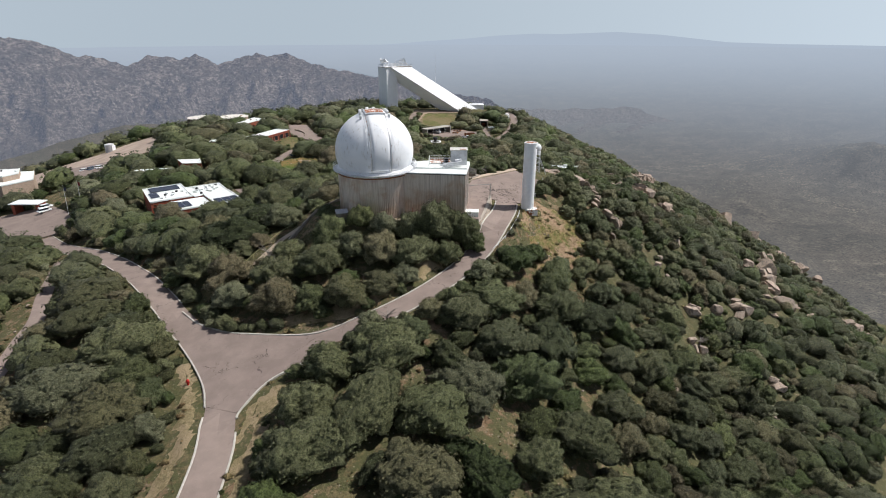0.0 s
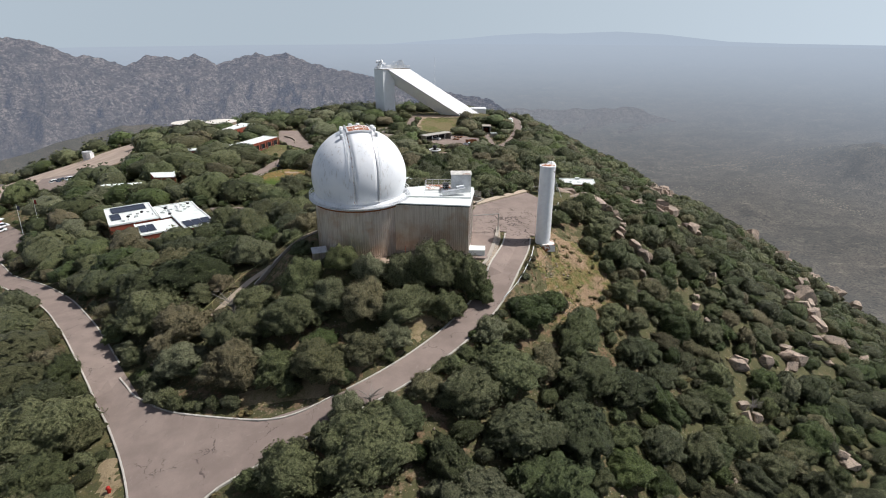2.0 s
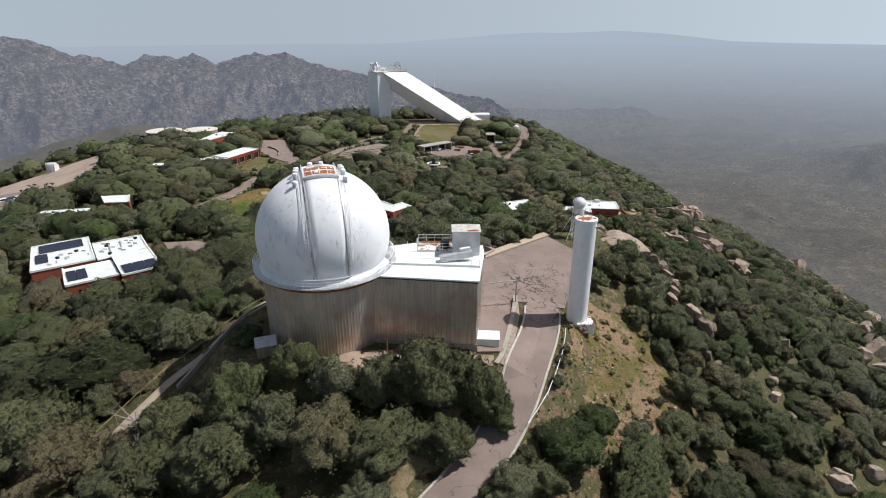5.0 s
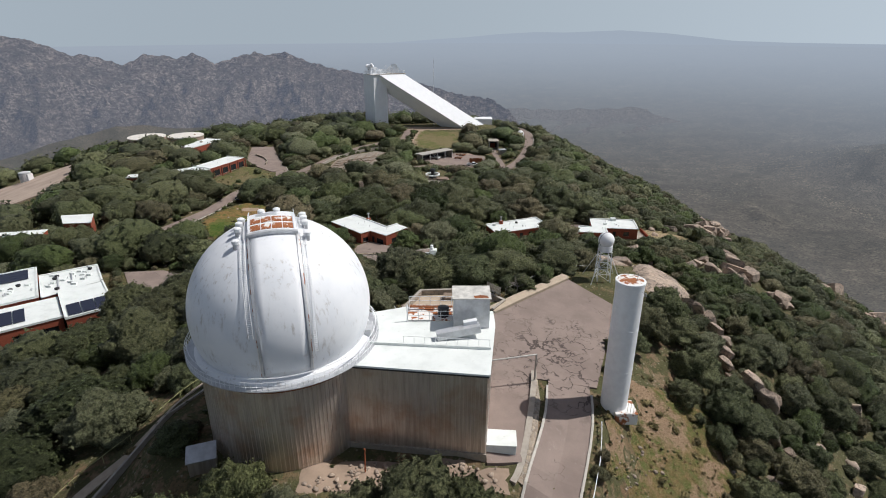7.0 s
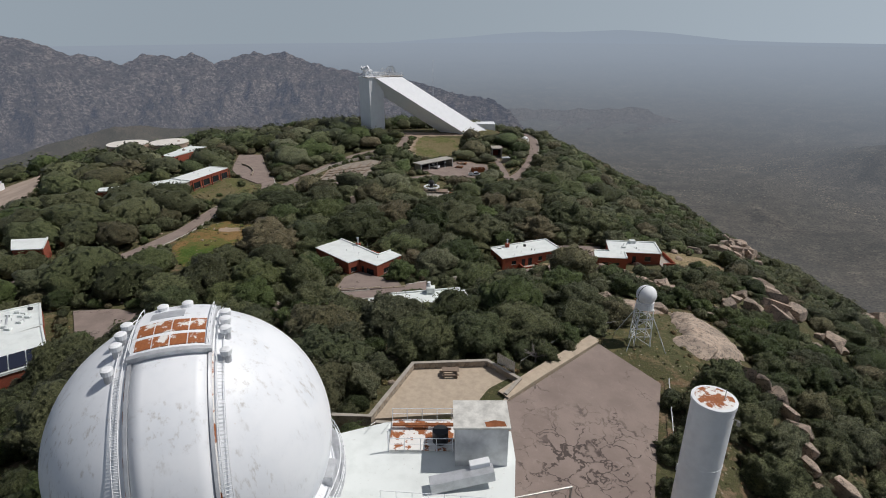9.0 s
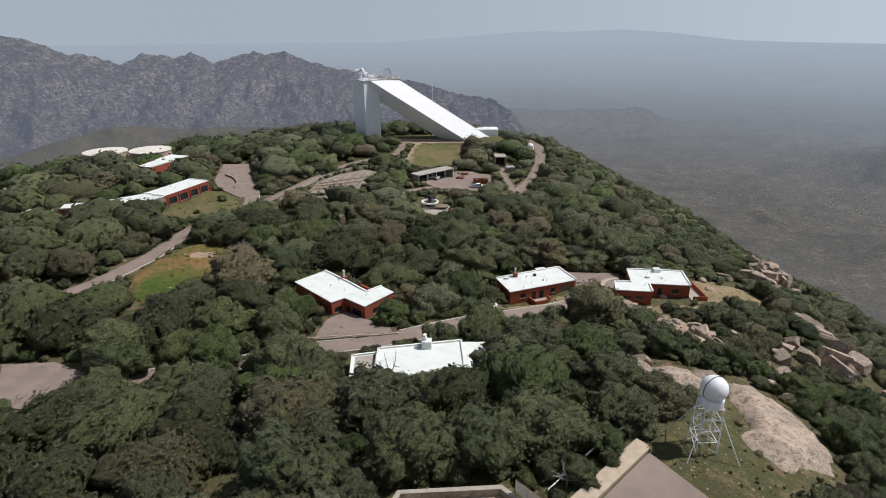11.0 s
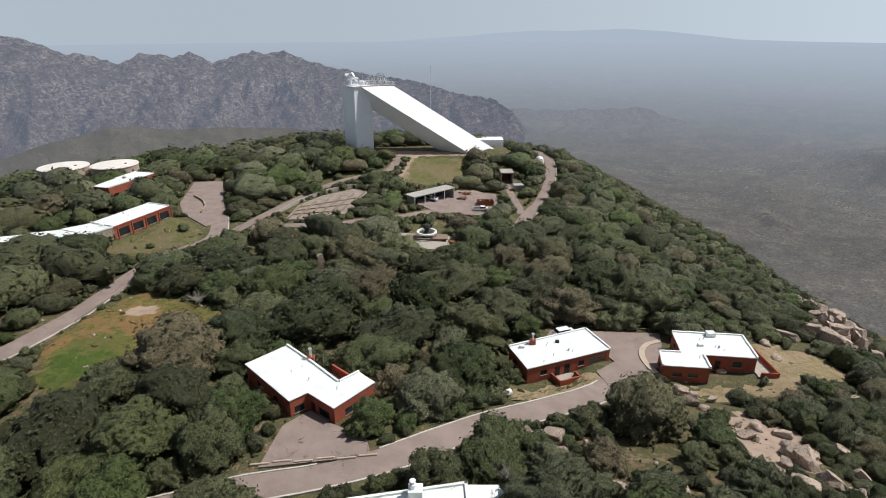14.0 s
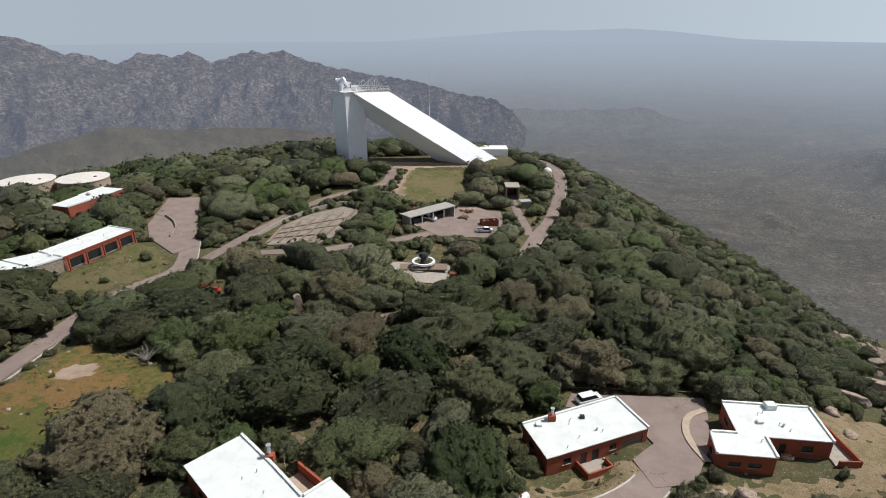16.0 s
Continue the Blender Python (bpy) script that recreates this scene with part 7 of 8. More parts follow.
for x in (-4.6, 4.6):
    part("pillar", box(x - 0.5, x + 0.5, -2.2, 2.2, -1.0, 3.2), REDWALL, cano)
for x, y, col in ((-133.2, 187.4, (0.12, 0.13, 0.2)), (-131.7, 193.0, (0.35, 0.06, 0.06))):
    fp = thing("flagpole", pose(x, y, ground_z(x, y), 0, 3, 0), "tall white flagpole with a limp flag", "flagpole", "flagpoles at the entrance")
    part("pole", tube([(0, 0, -0.5), (0, 0, 11)], 0.08, 6, r2=0.04), WHITE, fp)
    bm = bmesh.new()
    rows_ = [[bm.verts.new((0.08 + 0.16 * i, 0.12 * math.sin(i * 1.9 + j), 10.6 - 0.35 * j - 0.05 * i)) for i in range(6)] for j in range(5)]
    for j in range(4):
        for i in range(5):
            bm.faces.new((rows_[j][i], rows_[j][i + 1], rows_[j + 1][i + 1], rows_[j + 1][i]))
    bmesh.ops.solidify(bm, geom=bm.faces[:], thickness=0.02)
    part("flag", bm, simple("flag_cloth", col, 0.9), fp)


# ---------------------------------------------------------------- vehicles
def vehicle(x, y, turn, paint, label, kind="pickup"):
    """A car: body with bonnet, cabin of glass under a roof, four wheels, lights."""
    z = ground_z(x, y)
    ob = thing("pickup_truck" if kind == "pickup" else "car", pose(x, y, z + 0.12, 0, 0, turn), label, "car")
    L_ = 5.4 if kind == "pickup" else 4.6
    bm = box(-L_ / 2, L_ / 2, -0.92, 0.92, 0.42, 1.0, 0.1)
    part("body", bm, paint, ob)
    if kind == "pickup":
        c0, c1 = -0.3, 1.5
        for y0 in (-0.92, 0.8):
            part("bed_side", box(-L_ / 2, -0.35, y0, y0 + 0.12, 0.98, 1.25), paint, ob)
        part("tailgate", box(-L_ / 2, -L_ / 2 + 0.1, -0.8, 0.8, 0.98, 1.25), paint, ob)
        part("bed", box(-L_ / 2 + 0.1, -0.35, -0.8, 0.8, 0.99, 1.02), DARK, ob)
    else:
        c0, c1 = -1.9, 1.1
    bm = bmesh.new()
    lo = [bm.verts.new(v) for v in ((c0, -0.85, 1.0), (c1 + 0.45, -0.85, 1.0), (c1 + 0.45, 0.85, 1.0), (c0, 0.85, 1.0))]
    hi = [bm.verts.new(v) for v in ((c0 + 0.2, -0.7, 1.62), (c1 - 0.2, -0.7, 1.62), (c1 - 0.2, 0.7, 1.62), (c0 + 0.2, 0.7, 1.62))]
    bm.faces.new(hi), bm.faces.new(lo[::-1])
    for i in range(4):
        bm.faces.new((lo[i], lo[(i + 1) % 4], hi[(i + 1) % 4], hi[i]))
    part("cabin_glass", bm, GLASS, ob)
    part("roof", box(c0 + 0.15, c1 - 0.12, -0.74, 0.74, 1.6, 1.7, 0.04), paint, ob)
    for wx in (-L_ / 2 + 0.95, L_ / 2 - 0.95):
        for wy in (-0.9, 0.9):
            wh = part("wheel", tube([(wx, wy - 0.11, 0.3), (wx, wy + 0.11, 0.3)], 0.36, 14), TYRE, ob)
            part("rim", tube([(wx, wy - 0.12, 0.3), (wx, wy + 0.12, 0.3)], 0.2, 10), STEEL, wh)
    for wy in (-0.65, 0.65):
        part("headlight", box(L_ / 2 - 0.02, L_ / 2 + 0.02, wy - 0.15, wy + 0.15, 0.7, 0.85), GLASS, ob)
    part("bumper", box(L_ / 2, L_ / 2 + 0.1, -0.85, 0.85, 0.42, 0.58), DARK, ob)
    return ob


vehicle(-3.8, 336.8, 145, CARWHITE, "white pickup truck parked before the open shed")
vehicle(14.0, 330.4, 8, CARWHITE, "white utility truck parked in the works yard")
vehicle(-10.3, 290.6, 150, CARWHITE, "white pickup truck parked beside the antenna")
vehicle(-70.6, 261.5, 75, CARBLUE, "dark blue pickup truck parked by the lodge road")
vehicle(-68.5, 265.8, 70, CARBLUE, "dark car parked by the lodge road", "car")
vehicle(26.3, 243.4, 20, CARWHITE, "white car parked behind the red cottage", "car")
for k, (x, y, p_) in enumerate(((-178.5, 270.5, CARWHITE), (-172.5, 267.0, CARBLUE), (-166.5, 264.0, CARWHITE), (-150.5, 200.5, CARWHITE), (-148, 196, CARWHITE))):
    vehicle(x, y, 60, p_, "%s car parked in the west yard" % ("white" if p_ is CARWHITE else "dark blue"), "car")
vehicle(-112.5, 343.0, 30, CARBLUE, "dark car parked under the oaks", "car")

# ---------------------------------------------------------------- works yard, antenna and small things
shed = thing("open_shed", pose(-3, 338, ground_z(-3, 338)), "long open-fronted shed with a pale flat roof", "shed")
F1, F2, B2, B1 = (-9.3, 329.6), (4.6, 341.6), (1.6, 345.2), (-12.4, 333.2)
gz = ground_z(-3, 338)
wpart("roof", prism([(-9.5, 329.2), (5.0, 341.7), (1.7, 345.6), (-12.9, 333.1)], gz + 3.2, gz + 3.5), simple("weathered_roof_sheet", (0.42, 0.40, 0.36), 0.7), shed)
# back wall coloured dark to put the shed's inner shade into it
wpart("back_wall", wall_with(B2, B1, gz - 1, gz + 3.2, 0.2, []), DARK, shed)
wpart("side_wall", wall_with(F2, B2, gz - 1, gz + 3.2, 0.2, []), CONCRETE, shed)
wpart("side_wall", wall_with(B1, F1, gz - 1, gz + 3.2, 0.2, []), CONCRETE, shed)
for k in range(5):
    f = k / 4
    x, y = F1[0] + (F2[0] - F1[0]) * f, F1[1] + (F2[1] - F1[1]) * f
    wpart("post", tube([(x, y, gz - 0.5), (x, y, gz + 3.2)], 0.12, 6), WHITE, shed)
sk = thing("skip_container", pose(16.0, 337.2, ground_z(16, 337), 0, 0, 10), "rusty brown open steel skip full of scrap", "skip")
for x0, x1, y0, y1 in ((-2.9, 2.9, -1.3, -1.2), (-2.9, 2.9, 1.2, 1.3), (-2.9, -2.8, -1.2, 1.2), (2.8, 2.9, -1.2, 1.2)):
    part("side", box(x0, x1, y0, y1, 0.1, 1.9), RUST, sk)
part("floor", box(-2.8, 2.8, -1.2, 1.2, 0.1, 0.25), RUST, sk)
for k in range(8):
    part("rib", box(-2.6 + 0.72 * k, -2.5 + 0.72 * k, -1.38, -1.3, 0.1, 1.85), RUST, sk)
r_ = random.Random(12)
for k in range(14):
    a, b = r_.uniform(-2.4, 2.4), r_.uniform(-0.9, 0.9)
    part("scrap", box(-r_.uniform(0.2, 0.6), r_.uniform(0.2, 0.6), -0.15, 0.15, -0.1, 0.1), r_.choice((TIMBER, CONCRETE, RUST)), sk, m=pose(a, b, 1.7 + r_.uniform(-0.2, 0.3), r_.uniform(-40, 40), r_.uniform(-40, 40), r_.uniform(0, 180)))
for i, (x, y, n) in enumerate(((7.5, 341.5, 12), (9.0, 347.5, 12), (-8.5, 345.0, 10), (-3.0, 349.5, 8))):
    pile = thing("scrap_pile", pose(x, y, ground_z(x, y)), "heap of rusty scrap metal and boards on the ground", "scrap heap", "scrap heaps in the works yard")
    for k in range(n):
        l_ = r_.uniform(0.4, 1.6)
        part("scrap", box(-l_, l_, -r_.uniform(0.1, 0.5), r_.uniform(0.1, 0.5), 0, r_.uniform(0.1, 0.5)), r_.choice((RUST, RUST, TIMBER)), pile, m=pose(r_.uniform(-2, 2), r_.uniform(-1.2, 1.2), r_.uniform(0.0, 0.6), r_.uniform(-20, 20), r_.uniform(-20, 20), r_.uniform(0, 180)))

tun = thing("tunnel_portal", pose(27.0, 369.5, ground_z(27, 368)), "concrete tunnel portal with a darkened back wall and a red door", "portal")
for x0, x1 in ((-2.6, -2.1), (2.1, 2.6)):
    part("side_wall", box(x0, x1, -3.0, 4.0, -1.5, 4.4), CONCRETE, tun)
part("roof", box(-2.7, 2.7, -3.0, 4.0, 4.4, 4.8), CONCRETE, tun)
# dark colour here stands in for the shade deep in the opening
part("back_wall", box(-2.1, 2.1, 3.6, 4.0, -1.5, 4.4), DARK, tun)
part("door", box(-1.2, 1.2, 3.3, 3.55, 0.0, 2.5), REDTRIM, tun, "rusty red steel door")
part("floor", box(-2.1, 2.1, -3.0, 3.6, -1.5, 0.06), CONCRETE, tun)
hut = thing("grey_hut", pose(30.6, 358.5, ground_z(30.6, 358.5), 0, 0, 12), "small grey metal hut beside the track", "hut")
part("body", box(-1.8, 1.8, -1.4, 1.4, -1, 2.3), STEEL, hut)
part("roof", box(-2.0, 2.0, -1.6, 1.6, 2.3, 2.45), GREYMETAL, hut)

az_ = ground_z(-4, 296)
ant = thing("ring_antenna", pose(-4.0, 296.5, az_), "white ring antenna round a dark instrument on a deck", "antenna")
part("deck", box(-6.2, 6.2, -1.9, 1.9, 0.5, 0.75), TIMBER, ant)
for x in (-5.5, -2.0, 2.0, 5.5):
    for y in (-1.6, 1.6):
        part("deck_leg", box(x - 0.12, x + 0.12, y - 0.12, y + 0.12, -0.4, 0.5), TIMBER, ant)
part("ring", lathe([(2.4, 2.0), (3.0, 2.0), (3.0, 2.45), (2.4, 2.45), (2.4, 2.0)], 40), WHITE, ant)
for k in range(6):
    a = k * math.pi / 3
    part("ring_strut", tube([(2.6 * math.cos(a), 2.6 * math.sin(a) * 0.7, 0.7), (2.7 * math.cos(a), 2.7 * math.sin(a), 2.0)], 0.07, 5), DARK, ant)
part("pedestal", lathe([(1.5, 0.75), (1.2, 1.8), (0.7, 2.6), (0.7, 3.4)], 16), DARK, ant)
part("receiver", lathe([(1.0, 3.4), (1.15, 4.0), (0.9, 4.5), (0.01, 4.7)], 16), DARK, ant)
part("yoke", tube([(-1.2, 0, 2.6), (-1.0, 0, 4.4), (1.0, 0, 4.4), (1.2, 0, 2.6)], 0.12, 6), STEEL, ant)
lone("equipment_crate", box(-0.9, 0.9, -0.8, 0.8, 0, 1.6, 0.04), RUST, pose(3.6, 291.8, ground_z(3.6, 291.8)), "brown steel equipment box beside the antenna deck", "box")

b2 = thing("small_dome", pose(44.2, 392.0, ground_z(44.2, 392)), "small white round instrument dome beside the road", "dome")
part("shell", lathe([(2.0, -0.8), (2.05, 1.0), (1.9, 2.0), (1.45, 2.9), (0.8, 3.4), (0.01, 3.55)], 28), WHITE, b2, smooth=True)
part("band", lathe([(2.08, 0.9), (2.12, 0.9), (2.12, 1.1), (2.08, 1.1)], 28), STEEL, b2)
red = thing("red_machine", pose(-51.4, 278.4, ground_z(-51.4, 278.4), 0, 0, 25), "small red machine half hidden among oaks", "machine")
part("frame", box(-1.6, 1.6, -0.6, 0.6, 0.4, 0.9, 0.05), REDPAINT, red)
part("engine", box(-0.5, 0.9, -0.5, 0.5, 0.9, 1.6, 0.05), REDPAINT, red)
part("boom", tube([(-1.4, 0, 0.9), (-2.4, 0, 2.2), (-0.6, 0, 2.6)], 0.12, 6), REDPAINT, red)
for x in (-1.1, 1.1):
    for y in (-0.7, 0.7):
        part("wheel", tube([(x, y - 0.12, 0.4), (x, y + 0.12, 0.4)], 0.4, 12), TYRE, red)
hyd = thing("fire_hydrant", pose(-41.6, 75.6, ground_z(-41.6, 75.6)), "red fire hydrant beside the road", "hydrant")
part("barrel", lathe([(0.2, -0.2), (0.2, 0.75), (0.26, 0.78), (0.24, 0.9), (0.1, 1.05), (0.01, 1.08)], 12), REDPAINT, hyd)
part("outlet", tube([(-0.35, 0, 0.55), (0.35, 0, 0.55)], 0.1, 8), REDPAINT, hyd)
gas = thing("propane_tank", pose(11.3, 218.6, ground_z(11.3, 218.6), 0, 0, 35), "white propane tank lying on short legs", "gas tank")
part("vessel", tube([(-1.35, 0, 0.75), (-1.2, 0, 0.75), (1.2, 0, 0.75), (1.35, 0, 0.75)], 0.5, 16), WHITE, gas, smooth=True)
part("valve_cap", tube([(0.2, 0, 1.2), (0.2, 0, 1.45)], 0.17, 10), REDPAINT, gas)
for x in (-0.8, 0.8):
    part("saddle", box(x - 0.1, x + 0.1, -0.4, 0.4, -0.3, 0.4), CONCRETE, gas)
tanks = thing("storage_tanks", pose(-203.7, 337.0, ground_z(-203.7, 337)), "white storage tanks standing on the bare dirt lot", "tank")
for x in (-4.6, 5.4):
    part("tank", lathe([(2.6, -0.8), (2.6, 4.6), (0.01, 5.2)], 20), WHITE, tanks, smooth=False)
part("middle_box", box(-1.8, 2.6, -1.8, 1.8, -0.8, 3.8), WHITE, tanks)

wall_run("island_wall", curve([(-88.5, 333.5), (-83.5, 328.5), (-79.5, 321), (-78.5, 315)], 2.5), lambda x, y: float(height(np.array([x]), np.array([y]))[0]) + 0.9, 0.4, STONEWALL, "low curved stone wall in the lodge parking lot", "wall")
for i in range(6):
    x, y = -22 + 2.7 * i, 197.6 + 0.32 * i + (0.3 if i % 2 else 0)
    lone("parking_log", box(-1.2, 1.2, -0.13, 0.13, -0.2, 0.22, 0.05), TANFLOOR, pose(x, y, ground_z(x, y) + 0.12, 0, 0, 8), "pale concrete parking bar beside the road", "parking bar", "parking bars at the cottage")
pipe_rail("timber_rail", [(-71.8, 239), (-72.6, 250), (-72.4, 258)], 0.6, "low timber guard rail beside the lodge road", 0.07, 2.4, TIMBER)
pipe_rail("timber_rail", [(22.5, 247.4), (34, 247.2), (47, 246.8)], 0.55, "low timber barrier behind the cottage yard", 0.08, 2.6, TIMBER)
wall_run("terrace_retaining_wall", curve([(-54.5, 316), (-49.6, 328), (-42.5, 339), (-34, 346), (-27, 347)], 3), lambda x, y: base_height(x, y) + 1.1, 0.4, CONCRETE, "curved pale concrete wall above the terraces", "wall")
for k in range(6):
    u = k / 5
    a, b = (-49 + 13.5 * u, 312 + 0.6 * u), (-48 + 20 * u, 326 + 15 * u)
    wall_run("terrace_kerb", curve([a, b], 4), lambda x, y: base_height(x, y) + 0.55, 0.45, TIMBER, "low timber edging on the terraced yard", "edging")
for u in (0.25, 0.5, 0.75):
    a, b = (-49 + u, 312 + 14 * u), (-35.5 + 7.5 * u, 312.6 + 28 * u)
    wall_run("terrace_kerb", curve([a, b], 4), lambda x, y: base_height(x, y) + 0.52, 0.45, TIMBER, "low timber edging on the terraced yard", "edging")


def drape(name, poly, mat, label, lift=0.05, cell=0.8):
    """A sheet that follows the ground inside a plan polygon."""
    p = np.array(poly)
    x = np.arange(p[:, 0].min(), p[:, 0].max() + cell, cell)
    y = np.arange(p[:, 1].min(), p[:, 1].max() + cell, cell)
    X, Y = np.meshgrid(x, y)
    inside = to_poly(X, Y, poly) + 0.9 * wave(X, Y, 6, 41) < 0
    Z = height(X, Y) + lift + np.where(inside, 0.03, -0.12) + 0.12 * wave(X, Y, 7, 8) - 0.06
    ix = np.arange(X.size).reshape(X.shape)
    m_ = inside[:-1, :-1] | inside[1:, :-1] | inside[:-1, 1:] | inside[1:, 1:]
    q_ = np.stack([ix[:-1, :-1][m_], ix[:-1, 1:][m_], ix[1:, 1:][m_], ix[1:, :-1][m_]], -1)
    tr = np.concatenate([q_[:, [0, 1, 2]], q_[:, [0, 2, 3]]])
    ob = new(name, big_mesh(name, np.stack([X, Y, Z], -1).reshape(-1, 3), tr, mat))
    ob.data.shade_smooth()
    return tagged(ob, label, "grass", kind="stuff")


drape("lawn_grass", [(-91.6, 287), (-84.4, 308.5), (-80, 307.5), (-71.5, 298), (-69.5, 288), (-80, 277), (-92, 281)], LAWN, "green lawn in front of the lodge")
drape("bare_ground", [(-65.5, 243.5), (-64, 248), (-60.5, 249), (-58.5, 245), (-61, 242)], DIRT, "pale bare patch at the edge of the meadow", 0.10)
drape("green_weeds", [(-66, 219), (-69, 230), (-60, 236), (-53, 228), (-57, 213)], GREENWEEDS, "lush green weeds in the lower meadow", 0.09)
drape("bare_ground", [(-13, 266), (-12, 271), (-8.5, 272), (-8, 267)], DIRT, "small bare clearing among the oaks")
drape("meadow_grass", [(-72, 232), (-69, 256), (-55, 251), (-40, 242), (-52, 221), (-57, 212), (-66, 219)], MEADOW, "orange and green meadow beside the road")
drape("lawn_grass", [(-17, 356), (-13, 386), (9, 388), (9, 366), (-4, 353)], LAWN, "dry green lawn below the solar telescope")
drape("dry_grass", [(19, 106), (17.5, 118), (22.5, 131), (34, 130), (35, 118), (27, 108)], BANK, "dry weeds on the bank below the tower")
drape("dry_grass", [(34.5, 221), (46, 220), (60, 222), (72, 225), (81, 234), (76, 241), (66, 243), (60, 240), (60, 226), (42, 225)], DRYGRASS, "dry tan grass round the cottage")
drape("dry_grass", [(13, 223), (28, 228), (31, 226), (20, 218), (12, 216)], DRYGRASS, "dry tan grass in front of the cottage")
drape("bare_ground", [(41, 193), (50, 198), (53, 207), (46, 213), (41, 206), (39, 198)], DIRT, "pale bare ground between granite boulders")
drape("bare_ground", [(-22, 353), (-25, 364), (-16, 390), (-10, 392), (-14, 372), (-12, 352)], DIRT, "pale bare dirt beside the bench road")
drape("bare_ground", [(-30, 386), (12, 392), (14, 398), (-30, 396)], DIRT, "pale bare dirt under the slanting shaft")
drape("bare_ground", [(2, 340), (16, 351), (12, 360), (-2, 352), (-8, 345)], DIRT, "reddish bare earth behind the open shed")
drape("bare_ground", [(-13, 111.5), (-12, 115.2), (-4, 116), (5.2, 114.6), (6.5, 113.5), (4, 111.5), (-6, 111)], DIRT, "pale rubble ground below the annex wall")
drape("verge_grass", CLEAR[-3], DRYGRASS, "dry tan grass along the summit road")
drape("verge_grass", CLEAR[-4], DRYGRASS, "dry tan grass along the summit road")
drape("verge_grass", CLEAR[-5], BANK, "dry orange and green weeds along the road")
drape("verge_grass", [(-30, 87.6), (-20, 86.2), (-14, 88.4), (-6.6, 94.2), (0.6, 101.8), (5.4, 109), (3.8, 110), (-2, 103.5), (-8.6, 96.8), (-16, 91.2), (-23, 88.6), (-30, 90)], DRYGRASS, "dry tan grass and rubble along the road")


# ---------------------------------------------------------------- boulders
def boulder_mesh(seed, flat, cut=(0.30, 0.66), splits=13):
    """A granite boulder about 1 m in radius, split along joints, with weathered corners."""
    r = random.Random(seed)
    bm = bmesh.new()
    bmesh.ops.create_icosphere(bm, subdivisions=4 if splits > 20 else 3, radius=1)
    lie = Matrix.Rotation(r.uniform(0, 6.28), 3, "Z") @ Matrix.Rotation(r.uniform(-0.4, 0.4), 3, "X")
    joints = [lie @ Vector(a) for a in ((1, 0, 0), (-1, 0, 0), (0, 1, 0), (0, -1, 0), (0, 0, 1))]      # granite parts along three sets of joints
    planes = [((joints[k % 5] + Vector((r.uniform(-1, 1), r.uniform(-1, 1), r.uniform(-0.5, 1))) * (0.18 if k < 5 else 0.9)).normalized(), r.uniform(*cut) + (0.0 if k < 5 else 0.12)) for k in range(splits)]
    off = Vector((r.uniform(0, 50), r.uniform(0, 50), r.uniform(0, 50)))
    for v in bm.verts:
        p = v.co.copy()
        for n_, d_ in planes:
            h = p.dot(n_) - d_
            if h > 0:
                p -= n_ * h * 0.96
        p *= 1.25 * (1 + 0.07 * noise.fractal(p * 2.3 + off, 0.7, 2.1, 5))
        v.co = Vector((p.x, p.y, p.z * flat))
    me = bpy.data.meshes.new("boulder")
    bm.to_mesh(me)
    bm.free()
    me.materials.append(ROCK)
    return me


ROCKS = [boulder_mesh(1, 0.75), boulder_mesh(2, 0.9), boulder_mesh(3, 0.55, (0.52, 0.85)), boulder_mesh(4, 1.0), boulder_mesh(5, 0.7), boulder_mesh(6, 0.85, (0.5, 0.8)), boulder_mesh(7, 0.65), boulder_mesh(8, 0.9, (0.26, 0.6))]
r_ = random.Random(77)
for x, y, s_ in ROCK_SPOTS:
    open_slope = x > 50 and (x, y, s_) in SLOPE_ROCKS + EAST_ROCKS
    for k in range(1 + (s_ > 1.5) + (s_ > 2.3) + (s_ > 2.9)):
        a, f = r_.uniform(0, 6.28), (1.0, 0.62, 0.5, 0.42)[k]
        px, py = x + (k > 0) * s_ * 0.95 * math.cos(a), y + (k > 0) * s_ * 0.95 * math.sin(a)
        ob = new("boulder", ROCKS[r_.randrange(8)])
        if (x, y, s_) in RIDGE_ROCKS + CHAIN_ROCKS:      # tilted slabs along the outcrop
            turn, size = radians(-58 + r_.uniform(-14, 14)), Vector((s_ * f * r_.uniform(1.3, 1.8), s_ * f * r_.uniform(0.6, 0.85), s_ * f * r_.uniform(1.0, 1.4)))
        else:
            turn, size = r_.uniform(0, 6.28), Vector((s_ * f * r_.uniform(0.85, 1.2), s_ * f * r_.uniform(0.65, 0.95), s_ * f * r_.uniform(0.85, 1.35))) * (1.12 if open_slope else 1.0)
        if (x, y, s_) in CHAIN_ROCKS + CRAG_ROCKS:
            size = Vector((size.x * 0.8, size.y * 0.8, size.z * 1.6))
        ob.matrix_basis = Matrix.LocRotScale((px, py, ground_z(px, py) + (0.8 if (x, y, s_) in CHAIN_ROCKS else 0.5 if open_slope else 0.22) * s_ * f), Euler((r_.uniform(-0.35, 0.35), r_.uniform(-0.35, 0.35), turn)), size)
        tagged(ob, "pale weathered granite boulder on the slope" if s_ * f < 2.5 else "large pale granite boulder among scrub", "boulder", "granite boulders on the slope")
